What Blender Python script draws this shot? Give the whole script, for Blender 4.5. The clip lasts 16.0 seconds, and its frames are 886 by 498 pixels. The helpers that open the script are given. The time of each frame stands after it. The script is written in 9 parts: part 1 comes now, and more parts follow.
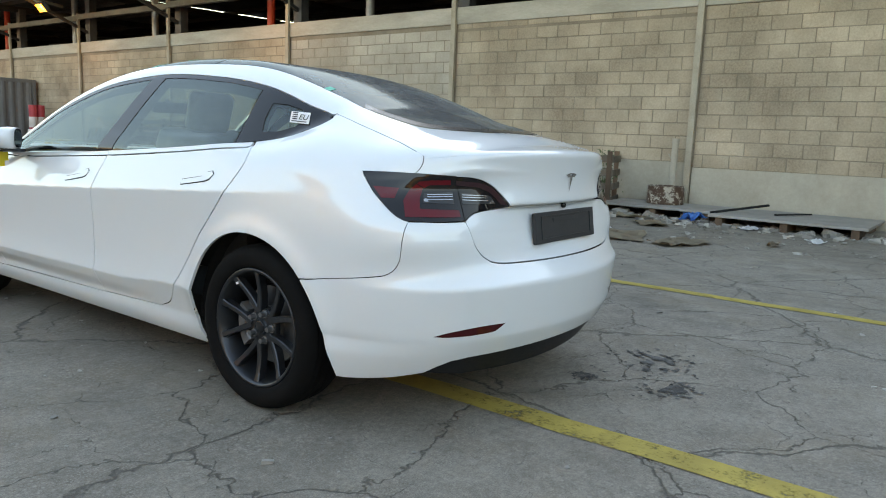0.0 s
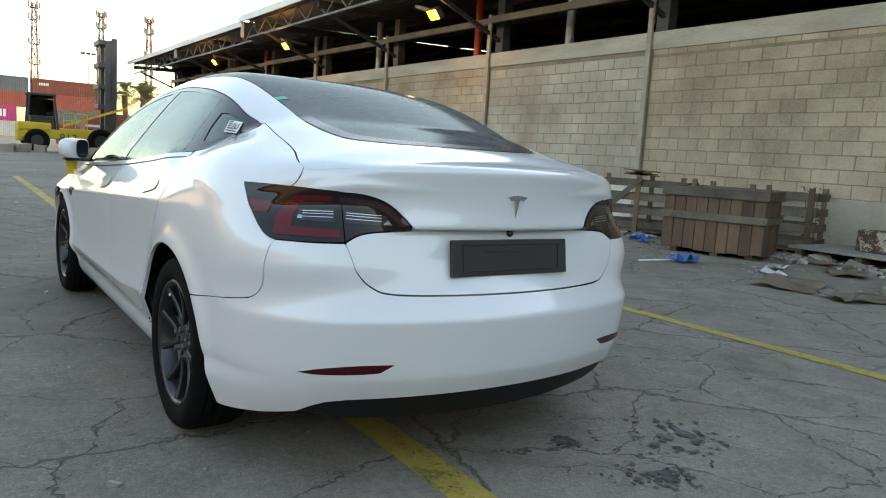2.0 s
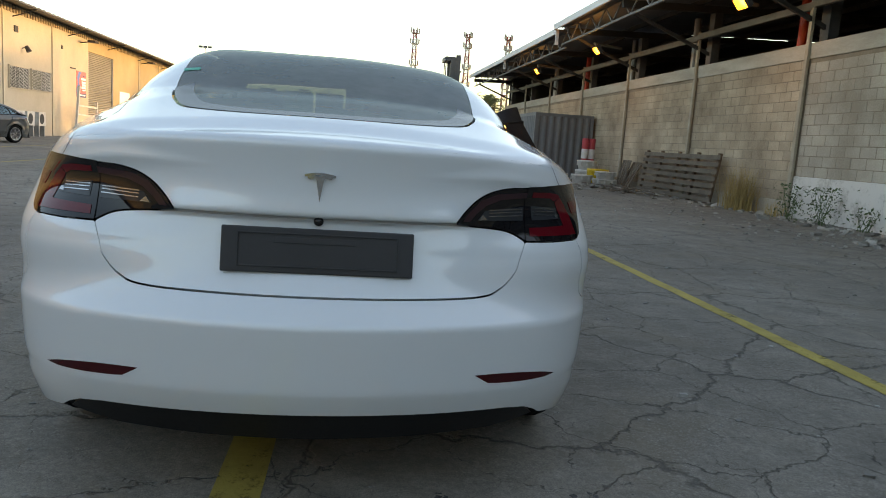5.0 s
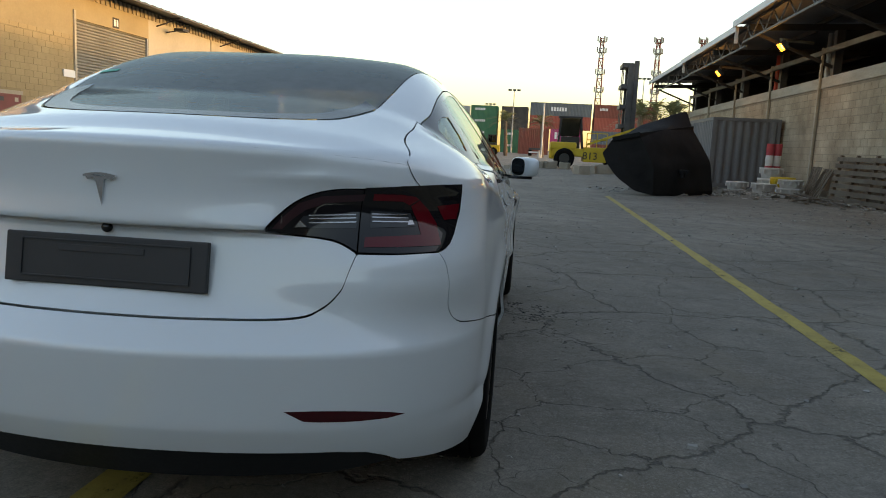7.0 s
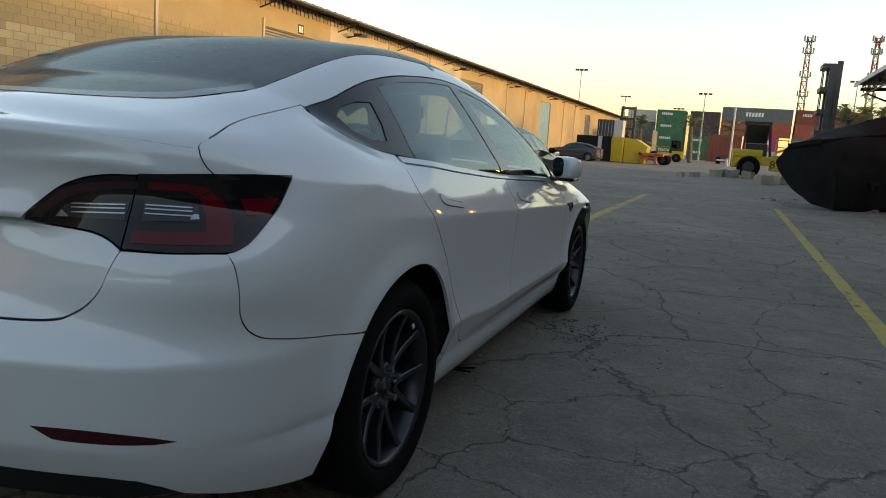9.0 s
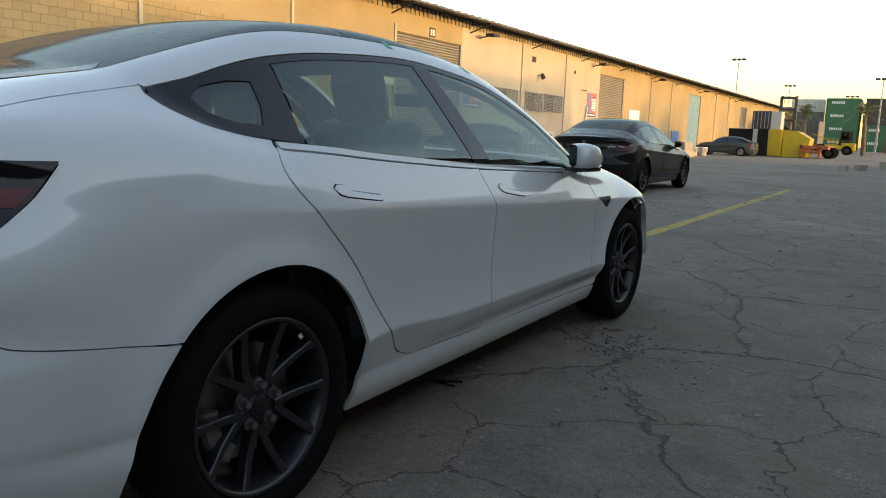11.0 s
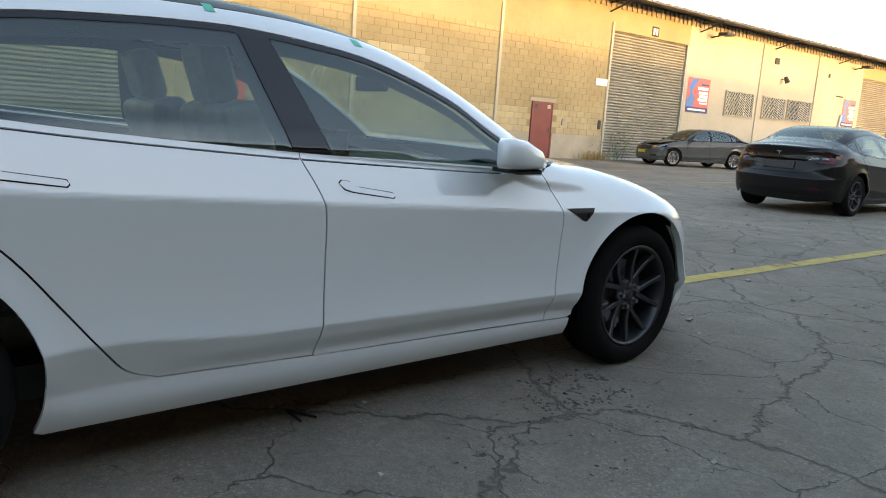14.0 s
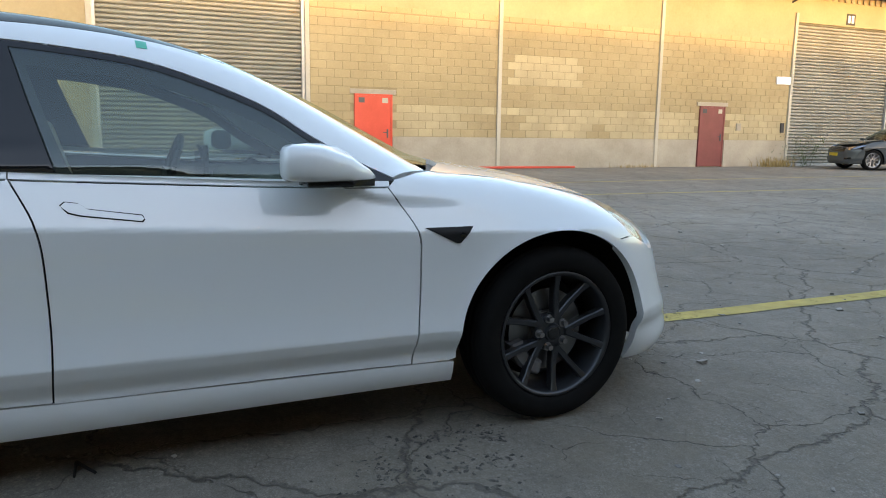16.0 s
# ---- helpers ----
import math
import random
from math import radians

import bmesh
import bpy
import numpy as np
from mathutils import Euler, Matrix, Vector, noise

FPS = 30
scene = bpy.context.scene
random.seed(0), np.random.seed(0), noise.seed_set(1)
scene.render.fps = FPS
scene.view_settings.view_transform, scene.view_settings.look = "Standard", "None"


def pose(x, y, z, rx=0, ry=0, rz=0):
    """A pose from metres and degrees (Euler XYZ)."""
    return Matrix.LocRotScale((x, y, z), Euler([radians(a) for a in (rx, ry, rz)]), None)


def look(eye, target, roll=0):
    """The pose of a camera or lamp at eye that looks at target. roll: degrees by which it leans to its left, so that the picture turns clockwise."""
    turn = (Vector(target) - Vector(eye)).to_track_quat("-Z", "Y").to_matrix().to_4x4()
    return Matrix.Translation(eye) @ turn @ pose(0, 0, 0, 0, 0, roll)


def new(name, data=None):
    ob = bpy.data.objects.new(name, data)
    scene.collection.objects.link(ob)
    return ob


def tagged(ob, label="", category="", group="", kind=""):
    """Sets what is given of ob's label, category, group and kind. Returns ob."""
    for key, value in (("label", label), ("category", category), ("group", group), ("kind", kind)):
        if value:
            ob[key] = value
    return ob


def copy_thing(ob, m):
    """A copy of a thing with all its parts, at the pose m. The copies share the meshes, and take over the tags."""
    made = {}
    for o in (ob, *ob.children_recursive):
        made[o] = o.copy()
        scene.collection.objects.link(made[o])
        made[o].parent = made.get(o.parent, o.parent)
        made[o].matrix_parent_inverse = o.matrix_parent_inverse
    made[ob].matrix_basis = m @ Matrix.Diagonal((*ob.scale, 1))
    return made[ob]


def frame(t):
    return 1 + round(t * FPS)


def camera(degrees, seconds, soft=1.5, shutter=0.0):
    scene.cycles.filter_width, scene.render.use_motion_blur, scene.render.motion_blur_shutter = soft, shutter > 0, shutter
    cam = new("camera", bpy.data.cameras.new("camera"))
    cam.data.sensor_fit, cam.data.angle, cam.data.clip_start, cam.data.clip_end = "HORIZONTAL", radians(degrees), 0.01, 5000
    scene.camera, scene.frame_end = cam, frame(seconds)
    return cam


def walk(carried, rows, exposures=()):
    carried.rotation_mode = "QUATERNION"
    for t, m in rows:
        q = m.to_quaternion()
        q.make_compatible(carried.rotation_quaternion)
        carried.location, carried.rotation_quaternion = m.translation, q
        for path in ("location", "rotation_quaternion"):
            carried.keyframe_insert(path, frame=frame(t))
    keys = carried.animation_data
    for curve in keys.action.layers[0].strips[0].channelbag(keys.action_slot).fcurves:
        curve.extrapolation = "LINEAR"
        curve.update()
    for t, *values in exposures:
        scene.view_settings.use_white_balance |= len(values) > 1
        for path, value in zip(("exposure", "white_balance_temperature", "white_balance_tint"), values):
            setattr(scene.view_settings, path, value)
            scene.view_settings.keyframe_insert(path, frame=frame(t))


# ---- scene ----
cam = camera(62.8, 16.0, soft=1.0)
PATH = [
    (0, (-2.692, -2.297, 1.116), (-1.114, -1.107, 0.813), 2.3),
    (0.5, (-2.418, -2.452, 1.117), (-0.872, -1.21, 0.855), 2.6),
    (1, (-2.174, -2.606, 1.111), (-0.757, -1.213, 0.882), 3.7),
    (1.5, (-1.907, -2.738, 1.114), (-0.633, -1.21, 0.897), 4.1),
    (2, (-1.605, -2.83, 1.108), (-0.479, -1.196, 0.858), 3.7),
    (2.5, (-1.329, -2.898, 1.111), (-0.353, -1.173, 0.844), 3.5),
    (3, (-1.066, -2.946, 1.107), (-0.209, -1.16, 0.833), 3.9),
    (3.2, (-0.949, -2.935, 1.108), (-0.143, -1.126, 0.827), 3.9),
    (5.3, (0.262, -2.84, 1.092), (0.436, -0.869, 0.801), 3.6),
    (5.5, (0.358, -2.813, 1.096), (0.477, -0.838, 0.801), 3.2),
    (6, (0.592, -2.728, 1.089), (0.61, -0.751, 0.786), 2.7),
    (6.5, (0.825, -2.627, 1.091), (0.728, -0.653, 0.787), 2.7),
    (7, (1.064, -2.502, 1.097), (0.815, -0.538, 0.812), 2.8),
    (7.5, (1.302, -2.347, 1.095), (0.887, -0.41, 0.823), 2.7),
    (8, (1.505, -2.212, 1.094), (0.963, -0.308, 0.809), 2.5),
    (8.5, (1.661, -2.078, 1.089), (1.035, -0.203, 0.788), 3.5),
    (8.7, (1.72, -2.021, 1.101), (1.059, -0.158, 0.798), 3.8),
    (10.8, (2.273, -1.356, 1.079), (1.223, 0.317, 0.768), 1.9),
    (11, (2.309, -1.286, 1.078), (1.233, 0.369, 0.757), 2.1),
    (11.5, (2.427, -1.127, 1.076), (1.269, 0.474, 0.766), 2.5),
    (12, (2.503, -0.934, 1.075), (1.258, 0.596, 0.747), 3.4),
    (12.5, (2.609, -0.723, 1.077), (1.274, 0.731, 0.758), 3.9),
    (13, (2.721, -0.493, 1.071), (1.337, 0.913, 0.743), 3.9),
    (13.5, (2.831, -0.215, 1.078), (1.386, 1.127, 0.748), 3.6),
    (14, (2.936, 0.08, 1.084), (1.397, 1.31, 0.739), 3.9),
    (14.5, (3.01, 0.444, 1.082), (1.383, 1.535, 0.679), 3.9),
    (15, (3.093, 0.779, 1.083), (1.398, 1.771, 0.707), 3.5),
    (15.5, (3.12, 1.109, 1.083), (1.36, 1.982, 0.71), 2.0),
    (16, (3.15, 1.44, 1.085), (1.337, 2.22, 0.765), 0.8),
]
walk(cam, [(t, look(eye, target, roll)) for t, eye, target, roll in PATH],
     [(0.0, 0.32, 9550, 20), (1.5, 0.13, 9450, 20), (3.0, -0.22, 9250, 20), (5.5, -0.59, 9000, 20), (6.5, -0.68, 8950, 20), (7.0, -0.89, 8900, 20), (7.5, -1.03, 8950, 20), (8.5, -1.11, 9050, 20),
      (11.0, -0.74, 9300, 20), (12.5, -0.38, 9200, 20), (13.0, -0.20, 9150, 20), (14.0, 0.02, 9150, 20), (14.6, 0.13, 8950, 20), (15.5, 0.15, 8650, 20), (16.0, 0.10, 8600, 20)])

# ---------------------------------------------------------------- world and sun
SUN_AZ, SUN_EL = 8.0, 3.6          # degrees from +x towards +y, and above the horizon
world = bpy.data.worlds.new("evening_sky")
world.use_nodes = True
scene.world = world
_n = world.node_tree.nodes
_bg = _n["Background"]
_sky = _n.new("ShaderNodeTexSky")
_sky.sky_type = "NISHITA"
_sky.sun_disc = False
_sky.sun_elevation = radians(7.0)
_sky.sun_rotation = radians(90.0 - SUN_AZ)
_sky.air_density, _sky.dust_density, _sky.ozone_density = 1.0, 1.0, 1.9
_bg.inputs["Strength"].default_value = 1.18
world.node_tree.links.new(_sky.outputs["Color"], _bg.inputs["Color"])

_sun = bpy.data.lights.new("sun", "SUN")
_sun.energy, _sun.angle, _sun.color = 3.6, radians(1.5), (1.0, 0.66, 0.29)
_dir = Vector((math.cos(radians(SUN_EL)) * math.cos(radians(SUN_AZ)), math.cos(radians(SUN_EL)) * math.sin(radians(SUN_AZ)), math.sin(radians(SUN_EL))))
new("sun", _sun).matrix_world = look((0, 0, 60), (Vector((0, 0, 60)) - _dir))

# ---------------------------------------------------------------- materials
def base_material(name, color=(0.5, 0.5, 0.5), rough=0.6, metal=0.0, coat=0.0):
    m = bpy.data.materials.new(name)
    m.use_nodes = True
    b = m.node_tree.nodes["Principled BSDF"]
    b.inputs["Base Color"].default_value = (*color, 1)
    b.inputs["Roughness"].default_value = rough
    b.inputs["Metallic"].default_value = metal
    b.inputs["Coat Weight"].default_value = coat
    b.inputs["Coat Roughness"].default_value = 0.02
    return m, m.node_tree, b


def add(tree, kind, **values):
    n = tree.nodes.new(kind)
    for k, v in values.items():
        n.inputs[k].default_value = v
    return n


def noise_fac(tree, vec, scale, detail=4.0, rough=0.6):
    n = add(tree, "ShaderNodeTexNoise", Scale=scale, Detail=detail, Roughness=rough)
    tree.links.new(vec, n.inputs["Vector"])
    return n.outputs["Fac"]


def ramp(tree, fac, stops):
    r = tree.nodes.new("ShaderNodeValToRGB")
    tree.links.new(fac, r.inputs["Fac"])
    e = r.color_ramp.elements
    while len(e) < len(stops):
        e.new(0.5)
    for el, (p, c) in zip(e, stops):
        el.position = p
        el.color = (*c, 1) if len(c) == 3 else c
    return r.outputs["Color"]


def mix(tree, fac, a, b, mode="MIX"):
    m = tree.nodes.new("ShaderNodeMix")
    m.data_type, m.blend_type = "RGBA", mode
    for sock, val in ((m.inputs[0], fac), (m.inputs[6], a), (m.inputs[7], b)):
        if isinstance(val, (int, float)):
            sock.default_value = val
        elif isinstance(val, tuple):
            sock.default_value = (*val, 1) if len(val) == 3 else val
        else:
            tree.links.new(val, sock)
    return m.outputs[2]


def math_node(tree, op, a, b=0.0):
    m = tree.nodes.new("ShaderNodeMath")
    m.operation = op
    for sock, val in ((m.inputs[0], a), (m.inputs[1], b)):
        if isinstance(val, (int, float)):
            sock.default_value = val
        else:
            tree.links.new(val, sock)
    return m.outputs[0]


def bump(tree, bsdf, height, strength=0.3, distance=0.01):
    b = add(tree, "ShaderNodeBump", Strength=strength, Distance=distance)
    tree.links.new(height, b.inputs["Height"])
    tree.links.new(b.outputs["Normal"], bsdf.inputs["Normal"])


def place(tree, scale=(1, 1, 1)):
    """World-size coordinates: the object's own, in metres."""
    c = tree.nodes.new("ShaderNodeTexCoord")
    m = tree.nodes.new("ShaderNodeMapping")
    m.inputs["Scale"].default_value = scale
    tree.links.new(c.outputs["Object"], m.inputs["Vector"])
    return m.outputs["Vector"]


def world_place(tree, scale=(1, 1, 1)):
    c = tree.nodes.new("ShaderNodeNewGeometry")
    m = tree.nodes.new("ShaderNodeMapping")
    m.inputs["Scale"].default_value = scale
    tree.links.new(c.outputs["Position"], m.inputs["Vector"])
    return m.outputs["Vector"]


def worn(name, dark, light, rough=0.75, metal=0.0, coarse=1.2, fine=25.0, relief=0.25, depth=0.004, spread=(0.3, 0.7), random_part=0.0, stretch=(1, 1, 1)):
    """A surface with stains at one scale and grain at another."""
    m, t, b = base_material(name, light, rough, metal)
    v = world_place(t, stretch)
    big = noise_fac(t, v, coarse, 5.0, 0.62)
    small = noise_fac(t, v, fine, 6.0, 0.7)
    fac = math_node(t, "ADD", math_node(t, "MULTIPLY", big, 0.68), math_node(t, "MULTIPLY", small, 0.32))
    col = ramp(t, fac, [(spread[0], dark), (spread[1], light)])
    if random_part:
        info = t.nodes.new("ShaderNodeObjectInfo")
        isl = t.nodes.new("ShaderNodeNewGeometry")
        r = math_node(t, "FRACT", math_node(t, "ADD", info.outputs["Random"], isl.outputs["Random Per Island"]))
        val = math_node(t, "ADD", math_node(t, "MULTIPLY", r, random_part), 1.0 - random_part * 0.5)
        comb = t.nodes.new("ShaderNodeCombineColor")
        for k in range(3):
            t.links.new(val, comb.inputs[k])
        col = mix(t, 1.0, col, comb.outputs[0], "MULTIPLY")
    t.links.new(col, b.inputs["Base Color"])
    rr = math_node(t, "ADD", math_node(t, "MULTIPLY", small, 0.25), rough - 0.12)
    t.links.new(rr, b.inputs["Roughness"])
    bump(t, b, math_node(t, "ADD", math_node(t, "MULTIPLY", big, 0.5), small), relief, depth)
    return m


def yard_material():
    """Old concrete slabs: crazed with ragged dark cracks, stained, with pale aggregate laid bare."""
    m, t, b = base_material("cracked_concrete", (0.2, 0.2, 0.19), 0.88)
    v = world_place(t)

    def warped(vec, scale, amount):
        w = add(t, "ShaderNodeTexNoise", Scale=scale, Detail=5.0, Roughness=0.7)
        t.links.new(vec, w.inputs["Vector"])
        s = t.nodes.new("ShaderNodeVectorMath")
        s.operation = "MULTIPLY_ADD"
        t.links.new(w.outputs["Color"], s.inputs[0])
        s.inputs[1].default_value = (amount, amount, 0.0)
        t.links.new(vec, s.inputs[2])
        return s.outputs[0]
    bent = warped(warped(v, 1.3, 0.50), 11.0, 0.035)
    lines = []
    for scale, width, seed, floor_ in ((0.62, 0.0052, 0.0, 0.25), (1.25, 0.0036, 7.3, 0.34), (2.6, 0.0024, 3.1, 0.47)):
        vo = add(t, "ShaderNodeTexVoronoi", Scale=scale, Randomness=1.0)
        vo.voronoi_dimensions, vo.feature = "2D", "DISTANCE_TO_EDGE"
        mp = t.nodes.new("ShaderNodeMapping")
        mp.inputs["Location"].default_value = (seed, seed * 0.6, 0)
        t.links.new(bent, mp.inputs["Vector"])
        t.links.new(mp.outputs["Vector"], vo.inputs["Vector"])
        wide = noise_fac(t, v, 1.9 + seed * 0.2, 6.0, 0.75)
        w = math_node(t, "MULTIPLY", math_node(t, "MAXIMUM", math_node(t, "SUBTRACT", wide, floor_), 0.0), width * 11 * scale)
        lines.append(ramp(t, math_node(t, "DIVIDE", vo.outputs["Distance"], math_node(t, "ADD", w, 0.0006)), [(0.18, (1, 1, 1)), (1.0, (0, 0, 0))]))
    crack = mix(t, 1.0, mix(t, 1.0, lines[0], lines[1], "LIGHTEN"), lines[2], "LIGHTEN")
    big = noise_fac(t, v, 0.30, 6.0, 0.62)
    mid = noise_fac(t, v, 3.2, 8.0, 0.75)
    small = noise_fac(t, v, 34.0, 6.0, 0.85)
    grit = noise_fac(t, v, 150.0, 3.0, 0.8)
    tone = math_node(t, "ADD", math_node(t, "MULTIPLY", big, 0.22), math_node(t, "ADD", math_node(t, "MULTIPLY", mid, 0.22), math_node(t, "ADD", math_node(t, "MULTIPLY", small, 0.31), math_node(t, "MULTIPLY", grit, 0.25))))
    col = ramp(t, tone, [(0.37, (0.066, 0.055, 0.043)), (0.49, (0.187, 0.164, 0.133)), (0.62, (0.36, 0.321, 0.265))])
    for size, amount, seed in ((38.0, 0.42, 0.0), (85.0, 0.42, 5.0)):
        peb = add(t, "ShaderNodeTexVoronoi", Scale=size)
        peb.voronoi_dimensions = "2D"
        t.links.new(warped(v, size * 1.5, 0.012), peb.inputs["Vector"])
        spots = ramp(t, peb.outputs["Distance"], [(0.14, (1, 1, 1)), (0.26, (0, 0, 0))])
        patch = ramp(t, noise_fac(t, v, 2.1 + seed, 6.0, 0.75), [(0.47, (0, 0, 0)), (0.64, (1, 1, 1))])
        col = mix(t, math_node(t, "MULTIPLY", math_node(t, "MULTIPLY", spots, patch), amount), col, (0.46, 0.425, 0.37))
    oil = ramp(t, noise_fac(t, v, 0.62, 7.0, 0.75), [(0.56, (0, 0, 0)), (0.70, (1, 1, 1))])
    col = mix(t, math_node(t, "MULTIPLY", oil, 0.55), col, (0.065, 0.057, 0.047))
    dirt = ramp(t, noise_fac(t, v, 1.1, 7.0, 0.75), [(0.50, (0, 0, 0)), (0.66, (1, 1, 1))])
    col = mix(t, math_node(t, "MULTIPLY", dirt, 0.48), col, (0.19, 0.150, 0.10))
    # the ground before the car is darker, in a ragged round patch
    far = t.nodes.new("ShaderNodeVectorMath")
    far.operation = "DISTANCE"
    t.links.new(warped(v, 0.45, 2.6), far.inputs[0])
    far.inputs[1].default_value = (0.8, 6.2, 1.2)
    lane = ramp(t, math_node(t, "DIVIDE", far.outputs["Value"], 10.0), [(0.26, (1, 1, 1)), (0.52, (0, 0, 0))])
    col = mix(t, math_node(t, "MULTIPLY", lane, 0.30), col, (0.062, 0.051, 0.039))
    col = mix(t, math_node(t, "MULTIPLY", crack, 0.56), col, (0.034, 0.029, 0.022))
    t.links.new(col, b.inputs["Base Color"])
    h = math_node(t, "SUBTRACT", math_node(t, "ADD", math_node(t, "MULTIPLY", mid, 0.5), math_node(t, "MULTIPLY", small, 0.6)), math_node(t, "MULTIPLY", crack, 1.5))
    bump(t, b, h, 0.75, 0.012)
    return m


def line_material():
    """Worn yellow road paint through which the concrete shows."""
    m, t, b = base_material("worn_yellow_paint", (0.55, 0.38, 0.03), 0.7)
    v = world_place(t)
    n = noise_fac(t, v, 9.0, 6.0, 0.75)
    f = noise_fac(t, v, 60.0, 3.0, 0.7)
    big = noise_fac(t, v, 1.3, 5.0, 0.7)
    worn_ = math_node(t, "ADD", math_node(t, "MULTIPLY", big, 0.35), math_node(t, "ADD", math_node(t, "MULTIPLY", n, 0.40), math_node(t, "MULTIPLY", f, 0.25)))
    wear = ramp(t, worn_, [(0.36, (1, 1, 1)), (0.47, (0, 0, 0))])
    col = ramp(t, noise_fac(t, v, 5.0, 6.0, 0.7), [(0.3, (0.29, 0.21, 0.045)), (0.7, (0.47, 0.35, 0.075))])
    t.links.new(col, b.inputs["Base Color"])
    bump(t, b, math_node(t, "ADD", n, f), 0.5, 0.004)
    gone = t.nodes.new("ShaderNodeBsdfTransparent")
    both = t.nodes.new("ShaderNodeMixShader")
    t.links.new(math_node(t, "MULTIPLY", wear, 0.92), both.inputs[0])
    t.links.new(b.outputs[0], both.inputs[1])
    t.links.new(gone.outputs[0], both.inputs[2])
    t.links.new(both.outputs[0], t.nodes["Material Output"].inputs["Surface"])
    return m


M_YARD = yard_material()
M_LINE = line_material()
M_MORTAR = worn("mortar", (0.150, 0.116, 0.082), (0.30, 0.243, 0.178), 0.9)
M_BLOCK = worn("tan_concrete_block", (0.195, 0.148, 0.100), (0.50, 0.405, 0.295), 0.88, spread=(0.34, 0.66), coarse=0.6, fine=30, relief=0.5, depth=0.006, random_part=0.22)
M_BLOCK_GREY = worn("grey_concrete_block", (0.26, 0.222, 0.172), (0.47, 0.42, 0.345), 0.88, spread=(0.36, 0.64), coarse=0.7, fine=30, relief=0.5, depth=0.006, random_part=0.14)
M_BLOCK_YELLOW = worn("cream_painted_block", (0.27, 0.205, 0.110), (0.42, 0.335, 0.195), 0.85, coarse=0.45, fine=22, relief=0.4, depth=0.006, random_part=0.08)
M_MORTAR_CREAM = worn("cream_painted_mortar", (0.20, 0.155, 0.085), (0.33, 0.265, 0.155), 0.9)
M_CREAM = worn("cream_render", (0.26, 0.203, 0.115), (0.40, 0.325, 0.20), 0.85, coarse=0.35, fine=12)
M_PLASTER = worn("white_plaster", (0.36, 0.325, 0.26), (0.49, 0.45, 0.37), 0.8, coarse=0.4, fine=10)
M_WHITEWASH = worn("flaking_whitewash", (0.30, 0.28, 0.245), (0.62, 0.60, 0.56), 0.85, coarse=2.2, fine=22, spread=(0.34, 0.50), relief=0.5)
M_RENDER = worn("grey_render", (0.26, 0.225, 0.175), (0.44, 0.395, 0.32), 0.88, coarse=0.9, fine=18)
M_BEAM = worn("weathered_concrete_beam", (0.28, 0.25, 0.20), (0.50, 0.46, 0.39), 0.85, coarse=1.3, fine=20, stretch=(1, 0.5, 2))
M_POST = worn("cream_painted_steel", (0.23, 0.195, 0.14), (0.42, 0.37, 0.285), 0.6, coarse=2.5, fine=40)
M_STEEL_DARK = worn("dark_steel", (0.04, 0.042, 0.045), (0.09, 0.09, 0.095), 0.55, 0.3, coarse=2, fine=30)
# the shade under the shed roof is put into this near-black steel colour
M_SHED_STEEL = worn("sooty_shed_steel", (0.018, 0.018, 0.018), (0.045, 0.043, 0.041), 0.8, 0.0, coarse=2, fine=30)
M_GIRDER = worn("dull_grey_steel", (0.09, 0.09, 0.09), (0.19, 0.185, 0.18), 0.65, 0.2, coarse=2, fine=30)
M_RAIL = worn("dusty_brown_steel", (0.10, 0.088, 0.07), (0.20, 0.18, 0.145), 0.7, coarse=2.5, fine=40)
M_STEEL_GREY = worn("galvanised_steel", (0.28, 0.29, 0.30), (0.46, 0.47, 0.48), 0.5, 0.6, coarse=2, fine=30)
M_ROOF = worn("roof_sheet", (0.07, 0.07, 0.072), (0.14, 0.14, 0.145), 0.6, 0.2, coarse=0.8, fine=14)
M_FASCIA = worn("pale_fascia", (0.50, 0.50, 0.50), (0.68, 0.68, 0.68), 0.55, coarse=0.8, fine=20)
# very dark tone for the shed's inner walls and floor
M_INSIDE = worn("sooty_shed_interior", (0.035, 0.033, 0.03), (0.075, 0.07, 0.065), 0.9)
M_SHUTTER = worn("galvanised_shutter", (0.19, 0.185, 0.16), (0.31, 0.30, 0.26), 0.6, 0.15, coarse=0.7, fine=20)
M_RED = worn("bright_red_paint", (0.55, 0.045, 0.02), (0.68, 0.07, 0.04), 0.45, coarse=2, fine=25, relief=0.1)
M_MAROON = worn("maroon_paint", (0.15, 0.03, 0.028), (0.22, 0.05, 0.045), 0.5, coarse=2, fine=25, relief=0.1)
M_BLUE_DOOR = worn("faded_blue_paint", (0.10, 0.22, 0.30), (0.16, 0.32, 0.42), 0.5, coarse=1.5, fine=20, relief=0.1)

# ---------------------------------------------------------------- mesh helpers
def shape(bm, name, material, smooth=False):
    me = bpy.data.meshes.new(name)
    bm.normal_update()
    bm.to_mesh(me)
    bm.free()
    me.materials.append(material)
    if smooth:
        me.polygons.foreach_set("use_smooth", [True] * len(me.polygons))
    return me


def part(name, bm, material, parent=None, label="", smooth=False):
    """Links a bmesh (or a finished mesh) as one object, under a thing or a part."""
    me = bm if isinstance(bm, bpy.types.Mesh) else shape(bm, name, material, smooth)
    ob = new(name, me)
    if parent:
        ob.parent = parent
    if label:
        tagged(ob, label)
    return ob


def thing(name, label, category, group="", kind="", at=(0, 0, 0), turn=0.0):
    ob = new(name)
    ob.matrix_world = pose(*at, 0, 0, turn)
    return tagged(ob, label, category, group, kind)


